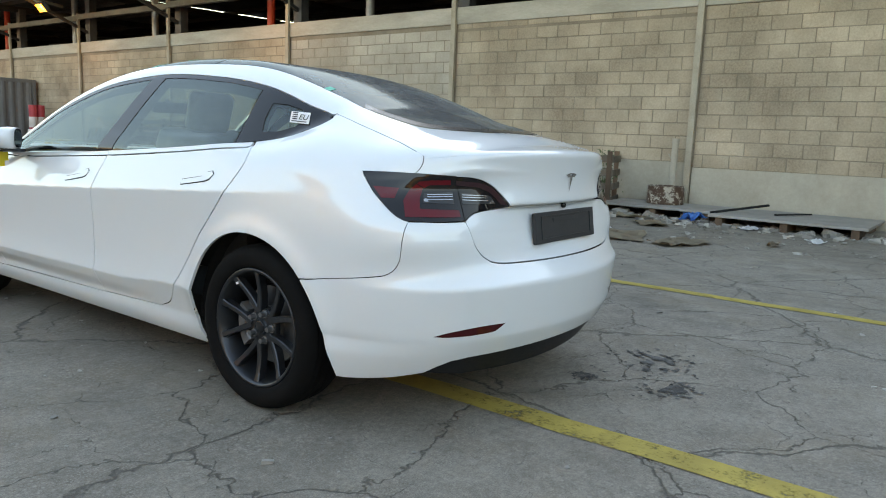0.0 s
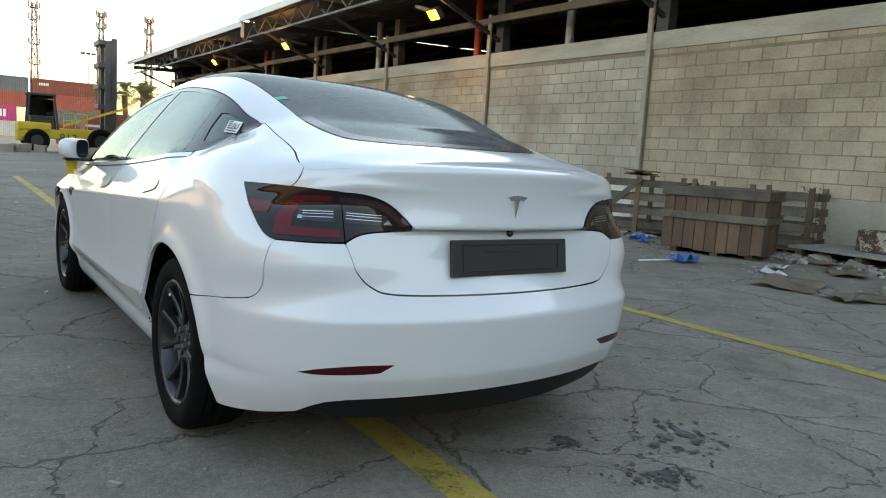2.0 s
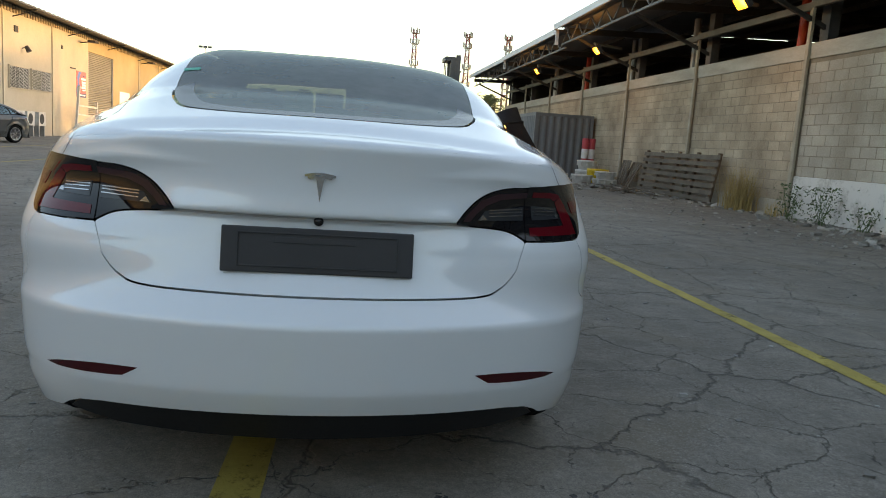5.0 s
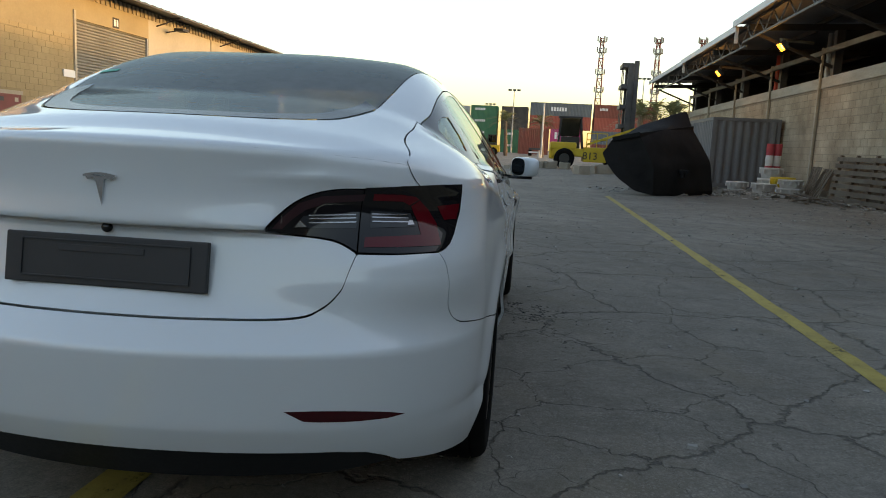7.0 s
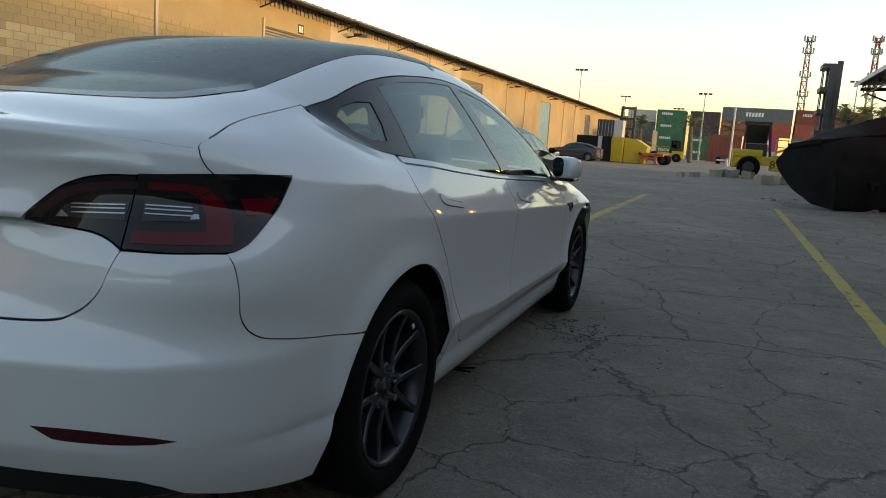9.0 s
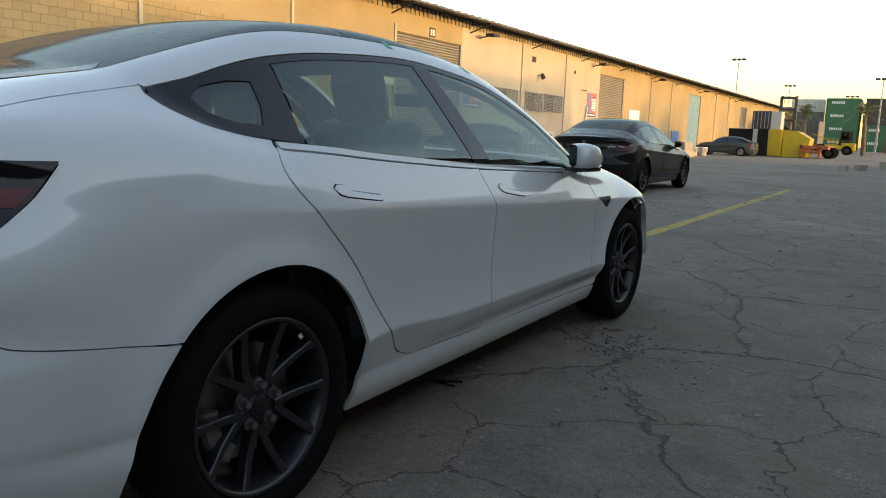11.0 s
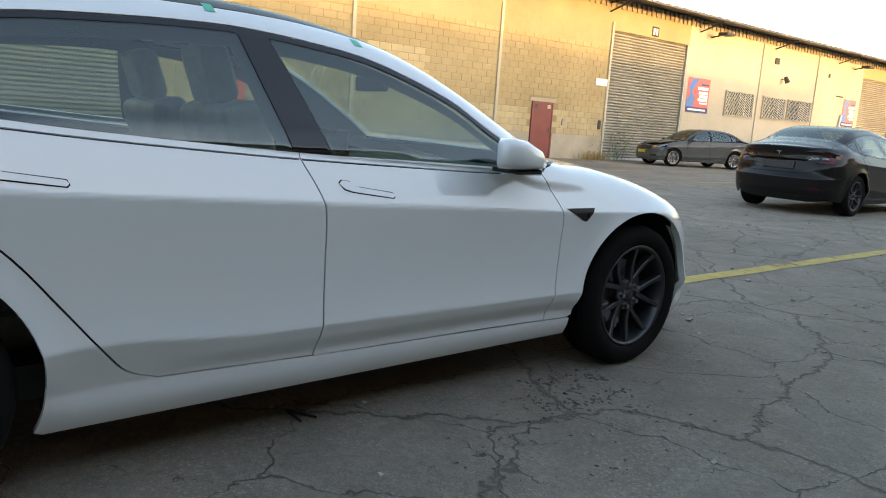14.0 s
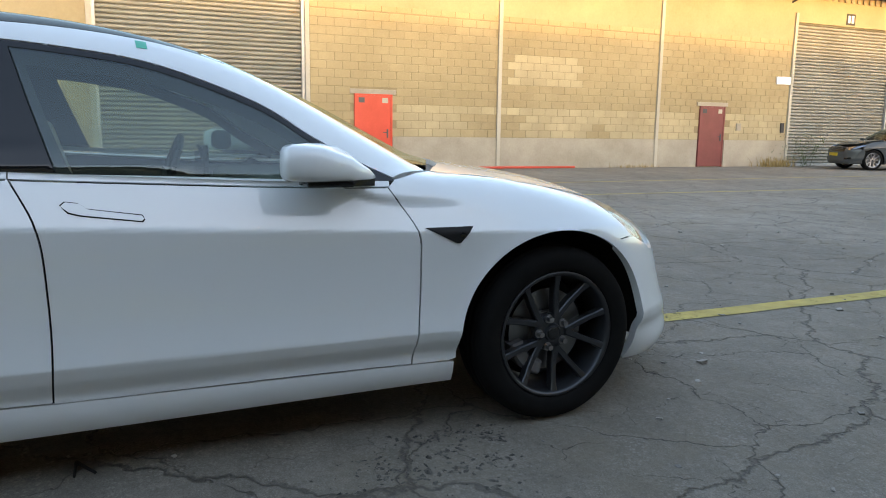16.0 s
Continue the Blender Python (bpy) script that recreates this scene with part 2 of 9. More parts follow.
def put_box(bm, lo, hi, bevel=0.0):
    """An upright box between two corners."""
    lo, hi = Vector(lo), Vector(hi)
    made = bmesh.ops.create_cube(bm, size=1.0, matrix=Matrix.Translation((lo + hi) / 2) @ Matrix.Diagonal((*(hi - lo), 1)))
    if bevel:
        edges = list({e for v in made["verts"] for e in v.link_edges})
        bmesh.ops.bevel(bm, geom=edges, offset=bevel, segments=2, profile=0.6, affect="EDGES", clamp_overlap=True)


def put_bar(bm, a, b, wide, deep=None, up=(0, 0, 1)):
    """A straight bar of rectangular section from a to b."""
    a, b = Vector(a), Vector(b)
    d = b - a
    z = d.normalized()
    x = Vector(up).cross(z)
    if x.length < 1e-4:
        x = Vector((1, 0, 0)).cross(z)
    x.normalize()
    y = z.cross(x)
    m = Matrix((x, y, z)).transposed().to_4x4()
    bmesh.ops.create_cube(bm, size=1.0, matrix=Matrix.Translation((a + b) / 2) @ m @ Matrix.Diagonal((wide, deep or wide, d.length, 1)))


def put_pipe(bm, a, b, r0, r1=None, sides=12):
    a, b = Vector(a), Vector(b)
    d = b - a
    m = d.to_track_quat("Z", "Y").to_matrix().to_4x4()
    bmesh.ops.create_cone(bm, cap_ends=True, segments=sides, radius1=r0, radius2=r0 if r1 is None else r1, depth=d.length, matrix=Matrix.Translation((a + b) / 2) @ m)


def box_part(name, lo, hi, material, parent=None, label="", bevel=0.0):
    bm = bmesh.new()
    put_box(bm, lo, hi, bevel)
    return part(name, bm, material, parent, label)


def structure(name, bm, material, label, category):
    return tagged(part(name, bm, material), label, category, kind="structure")


# ---------------------------------------------------------------- yard
WALL_R, WALL_L = 9.9, -16.53
bm = bmesh.new()
bmesh.ops.create_grid(bm, x_segments=60, y_segments=60, size=600)
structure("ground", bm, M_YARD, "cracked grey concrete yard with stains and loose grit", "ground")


def painted_line(name, x0, x1, y0, y1, wide, label):
    bm = bmesh.new()
    n = max(2, int(abs(y1 - y0) / 0.35))
    rows = []
    for i in range(n + 1):
        f = i / n
        y, x = y0 + (y1 - y0) * f, x0 + (x1 - x0) * f + 0.006 * math.sin(i * 2.1)
        w = wide / 2 + 0.007 * noise.noise((y * 1.7, x, 3.0))
        rows.append((bm.verts.new((x - w, y, 0.004)), bm.verts.new((x + w, y, 0.004))))
    for a, b in zip(rows, rows[1:]):
        bm.faces.new((a[0], a[1], b[1], b[0]))
    return structure(name, bm, M_LINE, label, "road marking")


painted_line("yellow_line", -0.17, -0.24, -6.0, 17.6, 0.15, "worn yellow parking line passing under the white car")
painted_line("yellow_line", 2.92, 2.80, -8.0, 16.2, 0.12, "worn yellow parking line painted along the yard")
painted_line("yellow_line", -10.4, -11.5, 4.0, 34.0, 0.10, "faded yellow line before the warehouse")
painted_line("yellow_line", -7.9, -7.2, 4.0, 30.0, 0.10, "faded yellow line across the open yard")

# ---------------------------------------------------------------- block wall of the open shed
POSTS = [-8.4, -3.2, 1.96, 7.1, 12.3, 17.55, 22.85, 28.1, 33.4, 38.7, 44.0]
TOP = 3.80
bm = bmesh.new()
put_box(bm, (WALL_R + 0.008, -26, -0.2), (WALL_R + 0.20, 44.2, TOP - 0.32))
wall_shed = structure("wall_shed", bm, M_MORTAR, "block wall of the open shed, with weathered tan and grey blocks", "wall")
for lo, hi, top, mat in ((-26, 1.9, 0.78, M_RENDER), (2.02, 7.04, 0.86, M_RENDER), (7.16, 12.24, 0.92, M_WHITEWASH), (12.36, 17.5, 0.35, M_RENDER), (17.6, 44.1, 0.25, M_RENDER)):
    box_part("plinth", (WALL_R - 0.035, lo, -0.1), (WALL_R + 0.02, hi, top), mat, wall_shed, bevel=0.008)
for a, b in zip([-26.0] + POSTS, POSTS + [44.2]):
    if b - a > 0.5:
        bm = bmesh.new()
        put_box(bm, (WALL_R - 0.03, a + 0.04, TOP - 0.34), (WALL_R + 0.22, b - 0.04, TOP), 0.012)
        part("coping_beam", bm, M_BEAM, wall_shed, "weathered pale concrete beam")

# steel posts that stand against the wall and carry the roof
shed = thing("open_shed", "open-sided storage shed with a dark roof on steel posts", "shed", kind="structure")
for y in POSTS[1:]:
    bm = bmesh.new()
    put_box(bm, (WALL_R - 0.10, y - 0.055, -0.05), (WALL_R - 0.035, y + 0.055, 4.75), 0.006)
    part("post", bm, M_POST, shed, smooth=False)
    bm = bmesh.new()
    put_box(bm, (WALL_R + 0.25, y - 0.15, -0.05), (WALL_R + 0.5, y + 0.15, 5.3), 0.01)
    part("column", bm, M_STEEL_DARK, shed)
# the roof comes in three lengths, each eave a little lower and further back than the one before
for y0, y1, xe, ze in ((-26, 23.85, 7.25, 5.62), (23.85, 33.6, 7.35, 5.50), (33.6, 44.6, 7.45, 5.52)):
    bm = bmesh.new()
    n = int((y1 - y0) / 0.28)
    ring = []
    for i in range(n * 2 + 1):
        y = y0 + (y1 - y0) * i / (n * 2)
        dz = 0.035 if i % 2 else 0.0
        ring.append([bm.verts.new((xe, y, ze + dz)), bm.verts.new((30.0, y, ze + 0.75 + dz)), bm.verts.new((30.0, y, ze + 0.70)), bm.verts.new((xe, y, ze - 0.05))])
    for a, b in zip(ring, ring[1:]):
        for k in range(4):
            bm.faces.new((a[k], a[(k + 1) % 4], b[(k + 1) % 4], b[k]))
    bm.faces.new(ring[0]), bm.faces.new(ring[-1][::-1])
    bmesh.ops.recalc_face_normals(bm, faces=bm.faces)
    part("roof", bm, M_ROOF, shed, "dark corrugated sheet roof")
    bm = bmesh.new()
    put_box(bm, (xe - 0.06, y0, ze - 0.16), (xe - 0.01, y1, ze + 0.05), 0.006)
    put_box(bm, (xe - 0.06, y0 - 0.03, ze - 0.55), (xe + 0.05, y0 + 0.03, ze - 0.02), 0.006)
    part("fascia", bm, M_FASCIA, shed, "pale painted eave board")
    # lattice girder below the eave
    bm = bmesh.new()
    xg = xe + 0.35
    put_bar(bm, (xg, y0, ze - 0.1), (xg, y1, ze - 0.1), 0.06)
    put_bar(bm, (xg, y0, ze - 0.62), (xg, y1, ze - 0.62), 0.06)
    k, y = 0, max(y0, -10.0)
    while y < y1 - 0.7:
        za, zb = (ze - 0.62, ze - 0.1) if k % 2 else (ze - 0.1, ze - 0.62)
        put_bar(bm, (xg, y, za), (xg, y + 0.7, zb), 0.035)
        y, k = y + 0.7, k + 1
    part("girder", bm, M_GIRDER, shed, "grey steel lattice girder")
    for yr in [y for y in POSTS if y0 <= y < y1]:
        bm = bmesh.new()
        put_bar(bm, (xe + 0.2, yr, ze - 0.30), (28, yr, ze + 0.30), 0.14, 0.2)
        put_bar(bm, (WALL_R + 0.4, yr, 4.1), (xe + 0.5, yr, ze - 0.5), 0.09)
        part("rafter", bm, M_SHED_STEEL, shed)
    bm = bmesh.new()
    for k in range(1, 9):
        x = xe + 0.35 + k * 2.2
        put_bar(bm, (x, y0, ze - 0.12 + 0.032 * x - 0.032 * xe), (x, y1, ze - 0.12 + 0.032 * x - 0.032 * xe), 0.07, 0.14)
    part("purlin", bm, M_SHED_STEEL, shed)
# rail along the top of the wall, stored pipes and stacks in the dark behind it
bm = bmesh.new()
for z, x in ((4.62, WALL_R - 0.06),):
    for a, b in zip(POSTS[1:], POSTS[2:]):
        put_bar(bm, (x, a, z - 0.04), (x, b, z), 0.11, 0.16)
part("rail", bm, M_RAIL, shed)
for y, col in ((10.4, M_STEEL_GREY), (14.1, M_RED), (19.8, M_STEEL_GREY), (25.0, M_STEEL_GREY), (30.6, M_RED), (36.0, M_STEEL_GREY)):
    bm = bmesh.new()
    put_pipe(bm, (WALL_R + 0.9, y, 2.0), (WALL_R + 0.9, y, 5.55), 0.11)
    part("pipe_column", bm, col, shed, smooth=False)
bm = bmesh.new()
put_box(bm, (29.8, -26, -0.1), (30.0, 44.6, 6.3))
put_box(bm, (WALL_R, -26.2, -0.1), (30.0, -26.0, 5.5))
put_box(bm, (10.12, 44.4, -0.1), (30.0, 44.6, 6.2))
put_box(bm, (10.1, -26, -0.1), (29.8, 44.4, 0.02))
structure("wall_shed_back", bm, M_INSIDE, "dark back walls of the open shed", "wall")

# plain block wall, added unseen behind the camera to close the yard and dim rear reflections
bm = bmesh.new()
put_box(bm, (-16.4, -26.4, -0.2), (WALL_R, -26.2, 6.0))
structure("wall_south", bm, M_BLOCK, "unseen added tan block wall closing the yard", "wall")

# ---------------------------------------------------------------- long warehouse across the yard
EAVE = 6.15


def wall_run(y0, y1, z0, z1, mat, name="wall_panel"):
    bm = bmesh.new()
    put_box(bm, (WALL_L - 0.25, y0, z0), (WALL_L, y1, z1))
    return part(name, bm, mat, warehouse)


warehouse = thing("warehouse", "long cream warehouse with roller shutters and an overhanging eave", "warehouse", kind="structure")
# (start, end, opening top or 0, material)
BAYS = [(-40, 0.75, 0, M_CREAM), (0.75, 5.85, 5.0, M_CREAM), (5.85, 23.5, -1, M_MORTAR_CREAM), (23.5, 28.7, 5.1, M_CREAM), (28.7, 46.3, 0, M_PLASTER),
        (46.3, 51.2, 5.25, M_CREAM), (51.2, 68.8, 0, M_CREAM), (68.8, 72.9, 5.3, M_CREAM), (72.9, 91.3, 0, M_CREAM), (91.3, 95.0, 5.2, M_CREAM), (95.0, 130.0, 0, M_CREAM)]
for a, b, top, mat in BAYS:
    if top > 0:
        wall_run(a, b, top, EAVE, mat, "lintel")
    elif top == 0:
        wall_run(a, b, -0.1, EAVE, mat)
    else:
        bm = bmesh.new()
        put_box(bm, (WALL_L - 0.25, a, -0.1), (WALL_L - 0.012, b, 4.45))
        part("wall_panel", bm, mat, warehouse)
        wall_run(a, b, 4.45, EAVE, M_CREAM, "upper_wall")
        for p0, p1 in ((5.9, 7.15), (8.3, 19.3), (20.5, 23.45)):
            bm = bmesh.new()
            put_box(bm, (WALL_L - 0.02, p0, -0.05), (WALL_L + 0.025, p1, 0.92), 0.006)
            part("plinth", bm, M_RENDER, warehouse)
bm = bmesh.new()
put_box(bm, (-46, -40, -0.1), (-45.8, 130, 7))
put_box(bm, (-45.8, -40.2, -0.1), (WALL_L, -40, 7))
put_box(bm, (-45.8, 130, -0.1), (WALL_L, 130.2, 7))
part("far_wall", bm, M_CREAM, warehouse)
bm = bmesh.new()
ring = []
n = 560
for i in range(n + 1):
    y = -40 + 170 * i / n
    d = 0.045 if i % 2 else 0.0
    ring.append([bm.verts.new((-15.35, y, 6.22 + d)), bm.verts.new((-30, y, 8.6 + d)), bm.verts.new((-30, y, 8.5)), bm.verts.new((-15.35, y, 6.17))])
for a, b in zip(ring, ring[1:]):
    for k in range(4):
        bm.faces.new((a[k], a[(k + 1) % 4], b[(k + 1) % 4], b[k]))
bmesh.ops.recalc_face_normals(bm, faces=bm.faces)
part("roof", bm, M_ROOF, warehouse, "dark corrugated roof with a deep eave")
bm = bmesh.new()
put_box(bm, (-46, -40, 8.4), (-30, 130, 8.55))
part("roof_back", bm, M_ROOF, warehouse)
# ribs of the eave sheet that show below it, and thin brackets
bm = bmesh.new()
y = -20.0
while y < 125:
    put_box(bm, (WALL_L + 0.002, y, 5.93), (WALL_L + 0.05, y + 0.16, EAVE + 0.12))
    y += 0.32
tagged(part("eave_ribs", bm, M_POST, warehouse, "row of pale corrugation ends under the eave"), kind="stuff")
for y in (2.0, 9.0, 16.0, 23.2, 29.4, 36, 43, 50, 57, 64, 71, 78, 85, 92, 99, 106, 113, 120):
    bm = bmesh.new()
    put_bar(bm, (WALL_L, y, 5.75), (-15.4, y, 6.12), 0.05)
    put_bar(bm, (WALL_L, y, 6.1), (-15.4, y, 6.14), 0.05)
    part("bracket", bm, M_STEEL_DARK, warehouse)
# slim pilaster strips
for y, h in ((0.7, 5.3), (5.9, 5.3), (11.65, EAVE - 0.3), (17.55, EAVE - 0.3), (23.45, 5.4), (34.9, EAVE - 0.2), (40.7, EAVE - 0.2), (57.3, EAVE - 0.2), (63.0, EAVE - 0.2), (79, EAVE - 0.2), (85, EAVE - 0.2)):
    bm = bmesh.new()
    put_box(bm, (WALL_L - 0.01, y - 0.06, -0.05), (WALL_L + 0.06, y + 0.06, h), 0.006)
    part("pilaster", bm, M_PLASTER, warehouse, "slim pale cover strip")


def roller_shutter(y0, y1, top, mat, label):
    """A steel curtain of rolled slats, each its own piece, between two guide rails."""
    sh = thing("roller_shutter", label, "shutter", "roller shutters", "structure", at=(WALL_L - 0.11, 0, 0))
    pitch, z = 0.115, 0.09
    shared = None
    while z < top + 0.02:
        if shared is None:
            bm = bmesh.new()
            prof = [(-0.045, 0.0), (-0.020, 0.012), (0.006, 0.035), (0.010, 0.058), (0.004, 0.082), (-0.022, 0.100), (-0.045, 0.106), (-0.060, pitch)]
            rows = [[bm.verts.new((x, y, h)) for x, h in prof] for y in (y0 + 0.05, y1 - 0.05)]
            for k in range(len(prof) - 1):
                bm.faces.new((rows[0][k], rows[1][k], rows[1][k + 1], rows[0][k + 1]))
            bmesh.ops.recalc_face_normals(bm, faces=bm.faces)
            ob = part("slat", bm, mat, sh)
            shared = ob.data
        else:
            ob = new("slat", shared)
            ob.parent = sh
        ob.matrix_basis = pose(0, 0, z)
        z += pitch
    box_part("backing", (-0.10, y0, 0.0), (-0.06, y1, top + 0.1), M_STEEL_DARK, sh)
    for a, b in ((y0, y0 + 0.09), (y1 - 0.09, y1)):
        bm = bmesh.new()
        put_box(bm, (-0.02, a, 0.0), (0.10, b, top), 0.006)
        part("guide_rail", bm, M_STEEL_GREY, sh)
    bm = bmesh.new()
    put_box(bm, (-0.02, y0, 0.0), (0.045, y1, 0.09), 0.006)
    part("bottom_bar", bm, M_STEEL_GREY, sh)
    return sh


roller_shutter(0.75, 5.85, 5.0, M_SHUTTER, "closed grey steel roller shutter of the warehouse")
roller_shutter(23.5, 28.7, 5.1, M_SHUTTER, "closed grey steel roller shutter below a numbered lintel")
roller_shutter(46.3, 51.2, 5.25, M_SHUTTER, "closed grey steel roller shutter with dust stains")
roller_shutter(91.3, 95.0, 5.2, M_SHUTTER, "closed grey steel roller shutter far down the warehouse")


def steel_door(name, y0, y1, top, mat, label):
    d = thing(name, label, "door", kind="structure", at=(WALL_L + 0.03, 0, 0))
    bm = bmesh.new()
    put_box(bm, (-0.03, y0 + 0.05, 0.02), (0.015, y1 - 0.05, top - 0.05), 0.005)
    leaf = part("door_leaf", bm, mat, d)
    bm = bmesh.new()
    put_box(bm, (-0.04, y0, 0), (0.03, y0 + 0.05, top), 0.004)
    put_box(bm, (-0.04, y1 - 0.05, 0), (0.03, y1, top), 0.004)
    put_box(bm, (-0.04, y0 + 0.05, top - 0.05), (0.03, y1 - 0.05, top), 0.004)
    part("door_frame", bm, mat, d)
    bm = bmesh.new()
    put_box(bm, (0.015, y1 - 0.17, 0.88), (0.03, y1 - 0.12, 1.12), 0.004)
    put_bar(bm, (0.05, y1 - 0.15, 1.03), (0.05, y1 - 0.28, 1.03), 0.02)
    put_bar(bm, (0.02, y1 - 0.15, 1.03), (0.05, y1 - 0.15, 1.03), 0.02)
    part("door_handle", bm, M_STEEL_DARK, leaf, "black lever handle")
    for y, m in ((y0 + 0.12, M_STEEL_DARK), (y1 - 0.30, M_PLASTER)):
        bm = bmesh.new()
        put_box(bm, (0.015, y, top - 0.24), (0.019, y + 0.17, top - 0.10))
        part("door_sign", bm, m, leaf)
    bm = bmesh.new()
    put_box(bm, (-0.035, y0 - 0.12, top + 0.0), (0.008, y1 + 0.12, top + 0.13), 0.01)
    part("mortar_patch", bm, M_RENDER, d, "rough grey mortar over the frame")
    return d


steel_door("door_1", 7.18, 8.28, 2.08, M_RED, "bright red steel door with small signs")
steel_door("door_2", 19.33, 20.43, 2.06, M_MAROON, "maroon steel door in the block wall")
d = thing("door_3", "tall faded blue sliding warehouse door", "door", kind="structure", at=(WALL_L - 0.1, 0, 0))
bm = bmesh.new()
for k in range(8):
    put_box(bm, (0, 68.8 + k * 0.5125, 0), (0.04, 68.8 + k * 0.5125 + 0.50, 5.28), 0.006)
part("door_leaf", bm, M_BLUE_DOOR, d)

# ---------------------------------------------------------------- car materials
def paint_material(name, color, flake=0.02):
    m, t, b = base_material(name, color, 0.42, 0.0, 1.0)
    b.inputs["Coat IOR"].default_value = 1.52
    v = place(t)
    n = noise_fac(t, v, 900.0, 2.0)
    t.links.new(mix(t, math_node(t, "MULTIPLY", n, flake * 4), color, tuple(min(1, c * 1.25 + 0.01) for c in color)), b.inputs["Base Color"])
    dust = noise_fac(t, v, 3.0, 6.0, 0.7)
    r = math_node(t, "ADD", math_node(t, "MULTIPLY", dust, 0.03), 0.0)
    t.links.new(r, b.inputs["Coat Roughness"])
    return m


def glass_material(name, tint, rough=0.0, dust=0.0, gloss=1.0):
    """Tinted pane: lets light through and mirrors by its own gloss."""
    m = bpy.data.materials.new(name)
    m.use_nodes = True
    t = m.node_tree
    t.nodes.remove(t.nodes["Principled BSDF"])
    tr = add(t, "ShaderNodeBsdfTransparent", Color=(*tint, 1))
    gl = add(t, "ShaderNodeBsdfGlossy", Color=(0.84, 0.95, 0.94, 1), Roughness=rough)
    lw = add(t, "ShaderNodeLayerWeight", Blend=0.5)
    steep = math_node(t, "MULTIPLY", math_node(t, "POWER", lw.outputs["Facing"], 4.0), 0.42 * gloss)
    steep = math_node(t, "ADD", steep, 0.072 * gloss)
    mx = t.nodes.new("ShaderNodeMixShader")
    t.links.new(steep, mx.inputs[0])
    t.links.new(tr.outputs[0], mx.inputs[1])
    t.links.new(gl.outputs[0], mx.inputs[2])
    last = mx.outputs[0]
    if dust:
        film = add(t, "ShaderNodeBsdfDiffuse", Color=(0.36, 0.355, 0.34, 1))
        n = noise_fac(t, place(t), 2.2, 6.0, 0.7)
        both = t.nodes.new("ShaderNodeMixShader")
        t.links.new(math_node(t, "MULTIPLY", n, dust * 2), both.inputs[0])
        t.links.new(last, both.inputs[1])
        t.links.new(film.outputs[0], both.inputs[2])
        last = both.outputs[0]
    t.links.new(last, t.nodes["Material Output"].inputs["Surface"])
    return m


M_WHITE = paint_material("pearl_white_paint", (0.70, 0.735, 0.745))
M_WHITE.node_tree.nodes["Principled BSDF"].inputs["Metallic"].default_value = 0.06
M_WHITE.node_tree.nodes["Principled BSDF"].inputs["Roughness"].default_value = 0.40
M_WHITE.node_tree.nodes["Principled BSDF"].inputs["Specular IOR Level"].default_value = 0.2
M_WHITE.node_tree.nodes["Principled BSDF"].inputs["Coat IOR"].default_value = 1.66
M_BLACK = paint_material("black_car_paint", (0.004, 0.004, 0.0045))
M_GREYCAR = paint_material("dark_grey_metallic_paint", (0.060, 0.067, 0.069))
for m_ in (M_BLACK, M_GREYCAR):
    b_ = m_.node_tree.nodes["Principled BSDF"]
    b_.inputs["Coat IOR"].default_value = 1.42
    b_.inputs["Specular IOR Level"].default_value = 0.1
M_BLACK.node_tree.nodes["Principled BSDF"].inputs["Coat Weight"].default_value = 0.62
M_GLASS = glass_material("tinted_side_glass", (0.52, 0.64, 0.58), 0.0, 0.012, 1.4)
M_GLASS_DARK = glass_material("dark_roof_glass", (0.15, 0.175, 0.185), 0.10, 0.25, 0.85)
M_GLASS_ROOF = glass_material("black_roof_glass", (0.035, 0.042, 0.045), 0.08, 0.16, 0.75)
M_BORDER = base_material("dusty_black_window_print", (0.007, 0.008, 0.009), 0.22)[0]
M_CLEAR = glass_material("clear_lens", (0.92, 0.92, 0.92))
M_GLOSS_BLACK = base_material("gloss_black_trim", (0.010, 0.010, 0.011), 0.03, 0, 0.0)[0]
M_TRIM = worn("satin_black_plastic", (0.009, 0.009, 0.0095), (0.016, 0.016, 0.017), 0.5, coarse=4, fine=80, relief=0.1, depth=0.001)
M_VOID = base_material("black_gap", (0.006, 0.006, 0.006), 0.9)[0]
M_RUBBER = worn("tyre_rubber", (0.005, 0.005, 0.005), (0.011, 0.0107, 0.0105), 0.85, coarse=6, fine=90, relief=0.25, depth=0.002)
M_RUBBER.node_tree.nodes["Principled BSDF"].inputs["Specular IOR Level"].default_value = 0.08
M_TRIM.node_tree.nodes["Principled BSDF"].inputs["Specular IOR Level"].default_value = 0.22
M_RIM = base_material("graphite_grey_alloy", (0.050, 0.053, 0.058), 0.30, 0.7)[0]
M_DISC = base_material("brake_steel", (0.20, 0.20, 0.20), 0.35, 0.9)[0]
M_NUT = base_material("bright_nut_steel", (0.26, 0.26, 0.265), 0.35, 0.9)[0]
M_CALIPER = base_material("grey_caliper", (0.16, 0.16, 0.165), 0.45, 0.4)[0]
M_CHROME = base_material("chrome", (0.75, 0.75, 0.76), 0.08, 1.0)[0]
M_LAMP_RED = base_material("red_lamp_lens", (0.12, 0.005, 0.009), 0.10, 0, 1.0)[0]
M_LAMP_SMOKE = base_material("smoked_lamp_lens", (0.011, 0.010, 0.011), 0.08, 0, 1.0)[0]
M_LAMP_DARKRED = base_material("dark_red_lamp_surround", (0.040, 0.018, 0.021), 0.08, 0, 1.0)[0]
M_REFLECTOR = base_material("red_bumper_reflector", (0.055, 0.004, 0.006), 0.12, 0, 1.0)[0]
M_LAMP_INSET = base_material("grey_lamp_inside", (0.034, 0.036, 0.039), 0.10, 0, 1.0)[0]
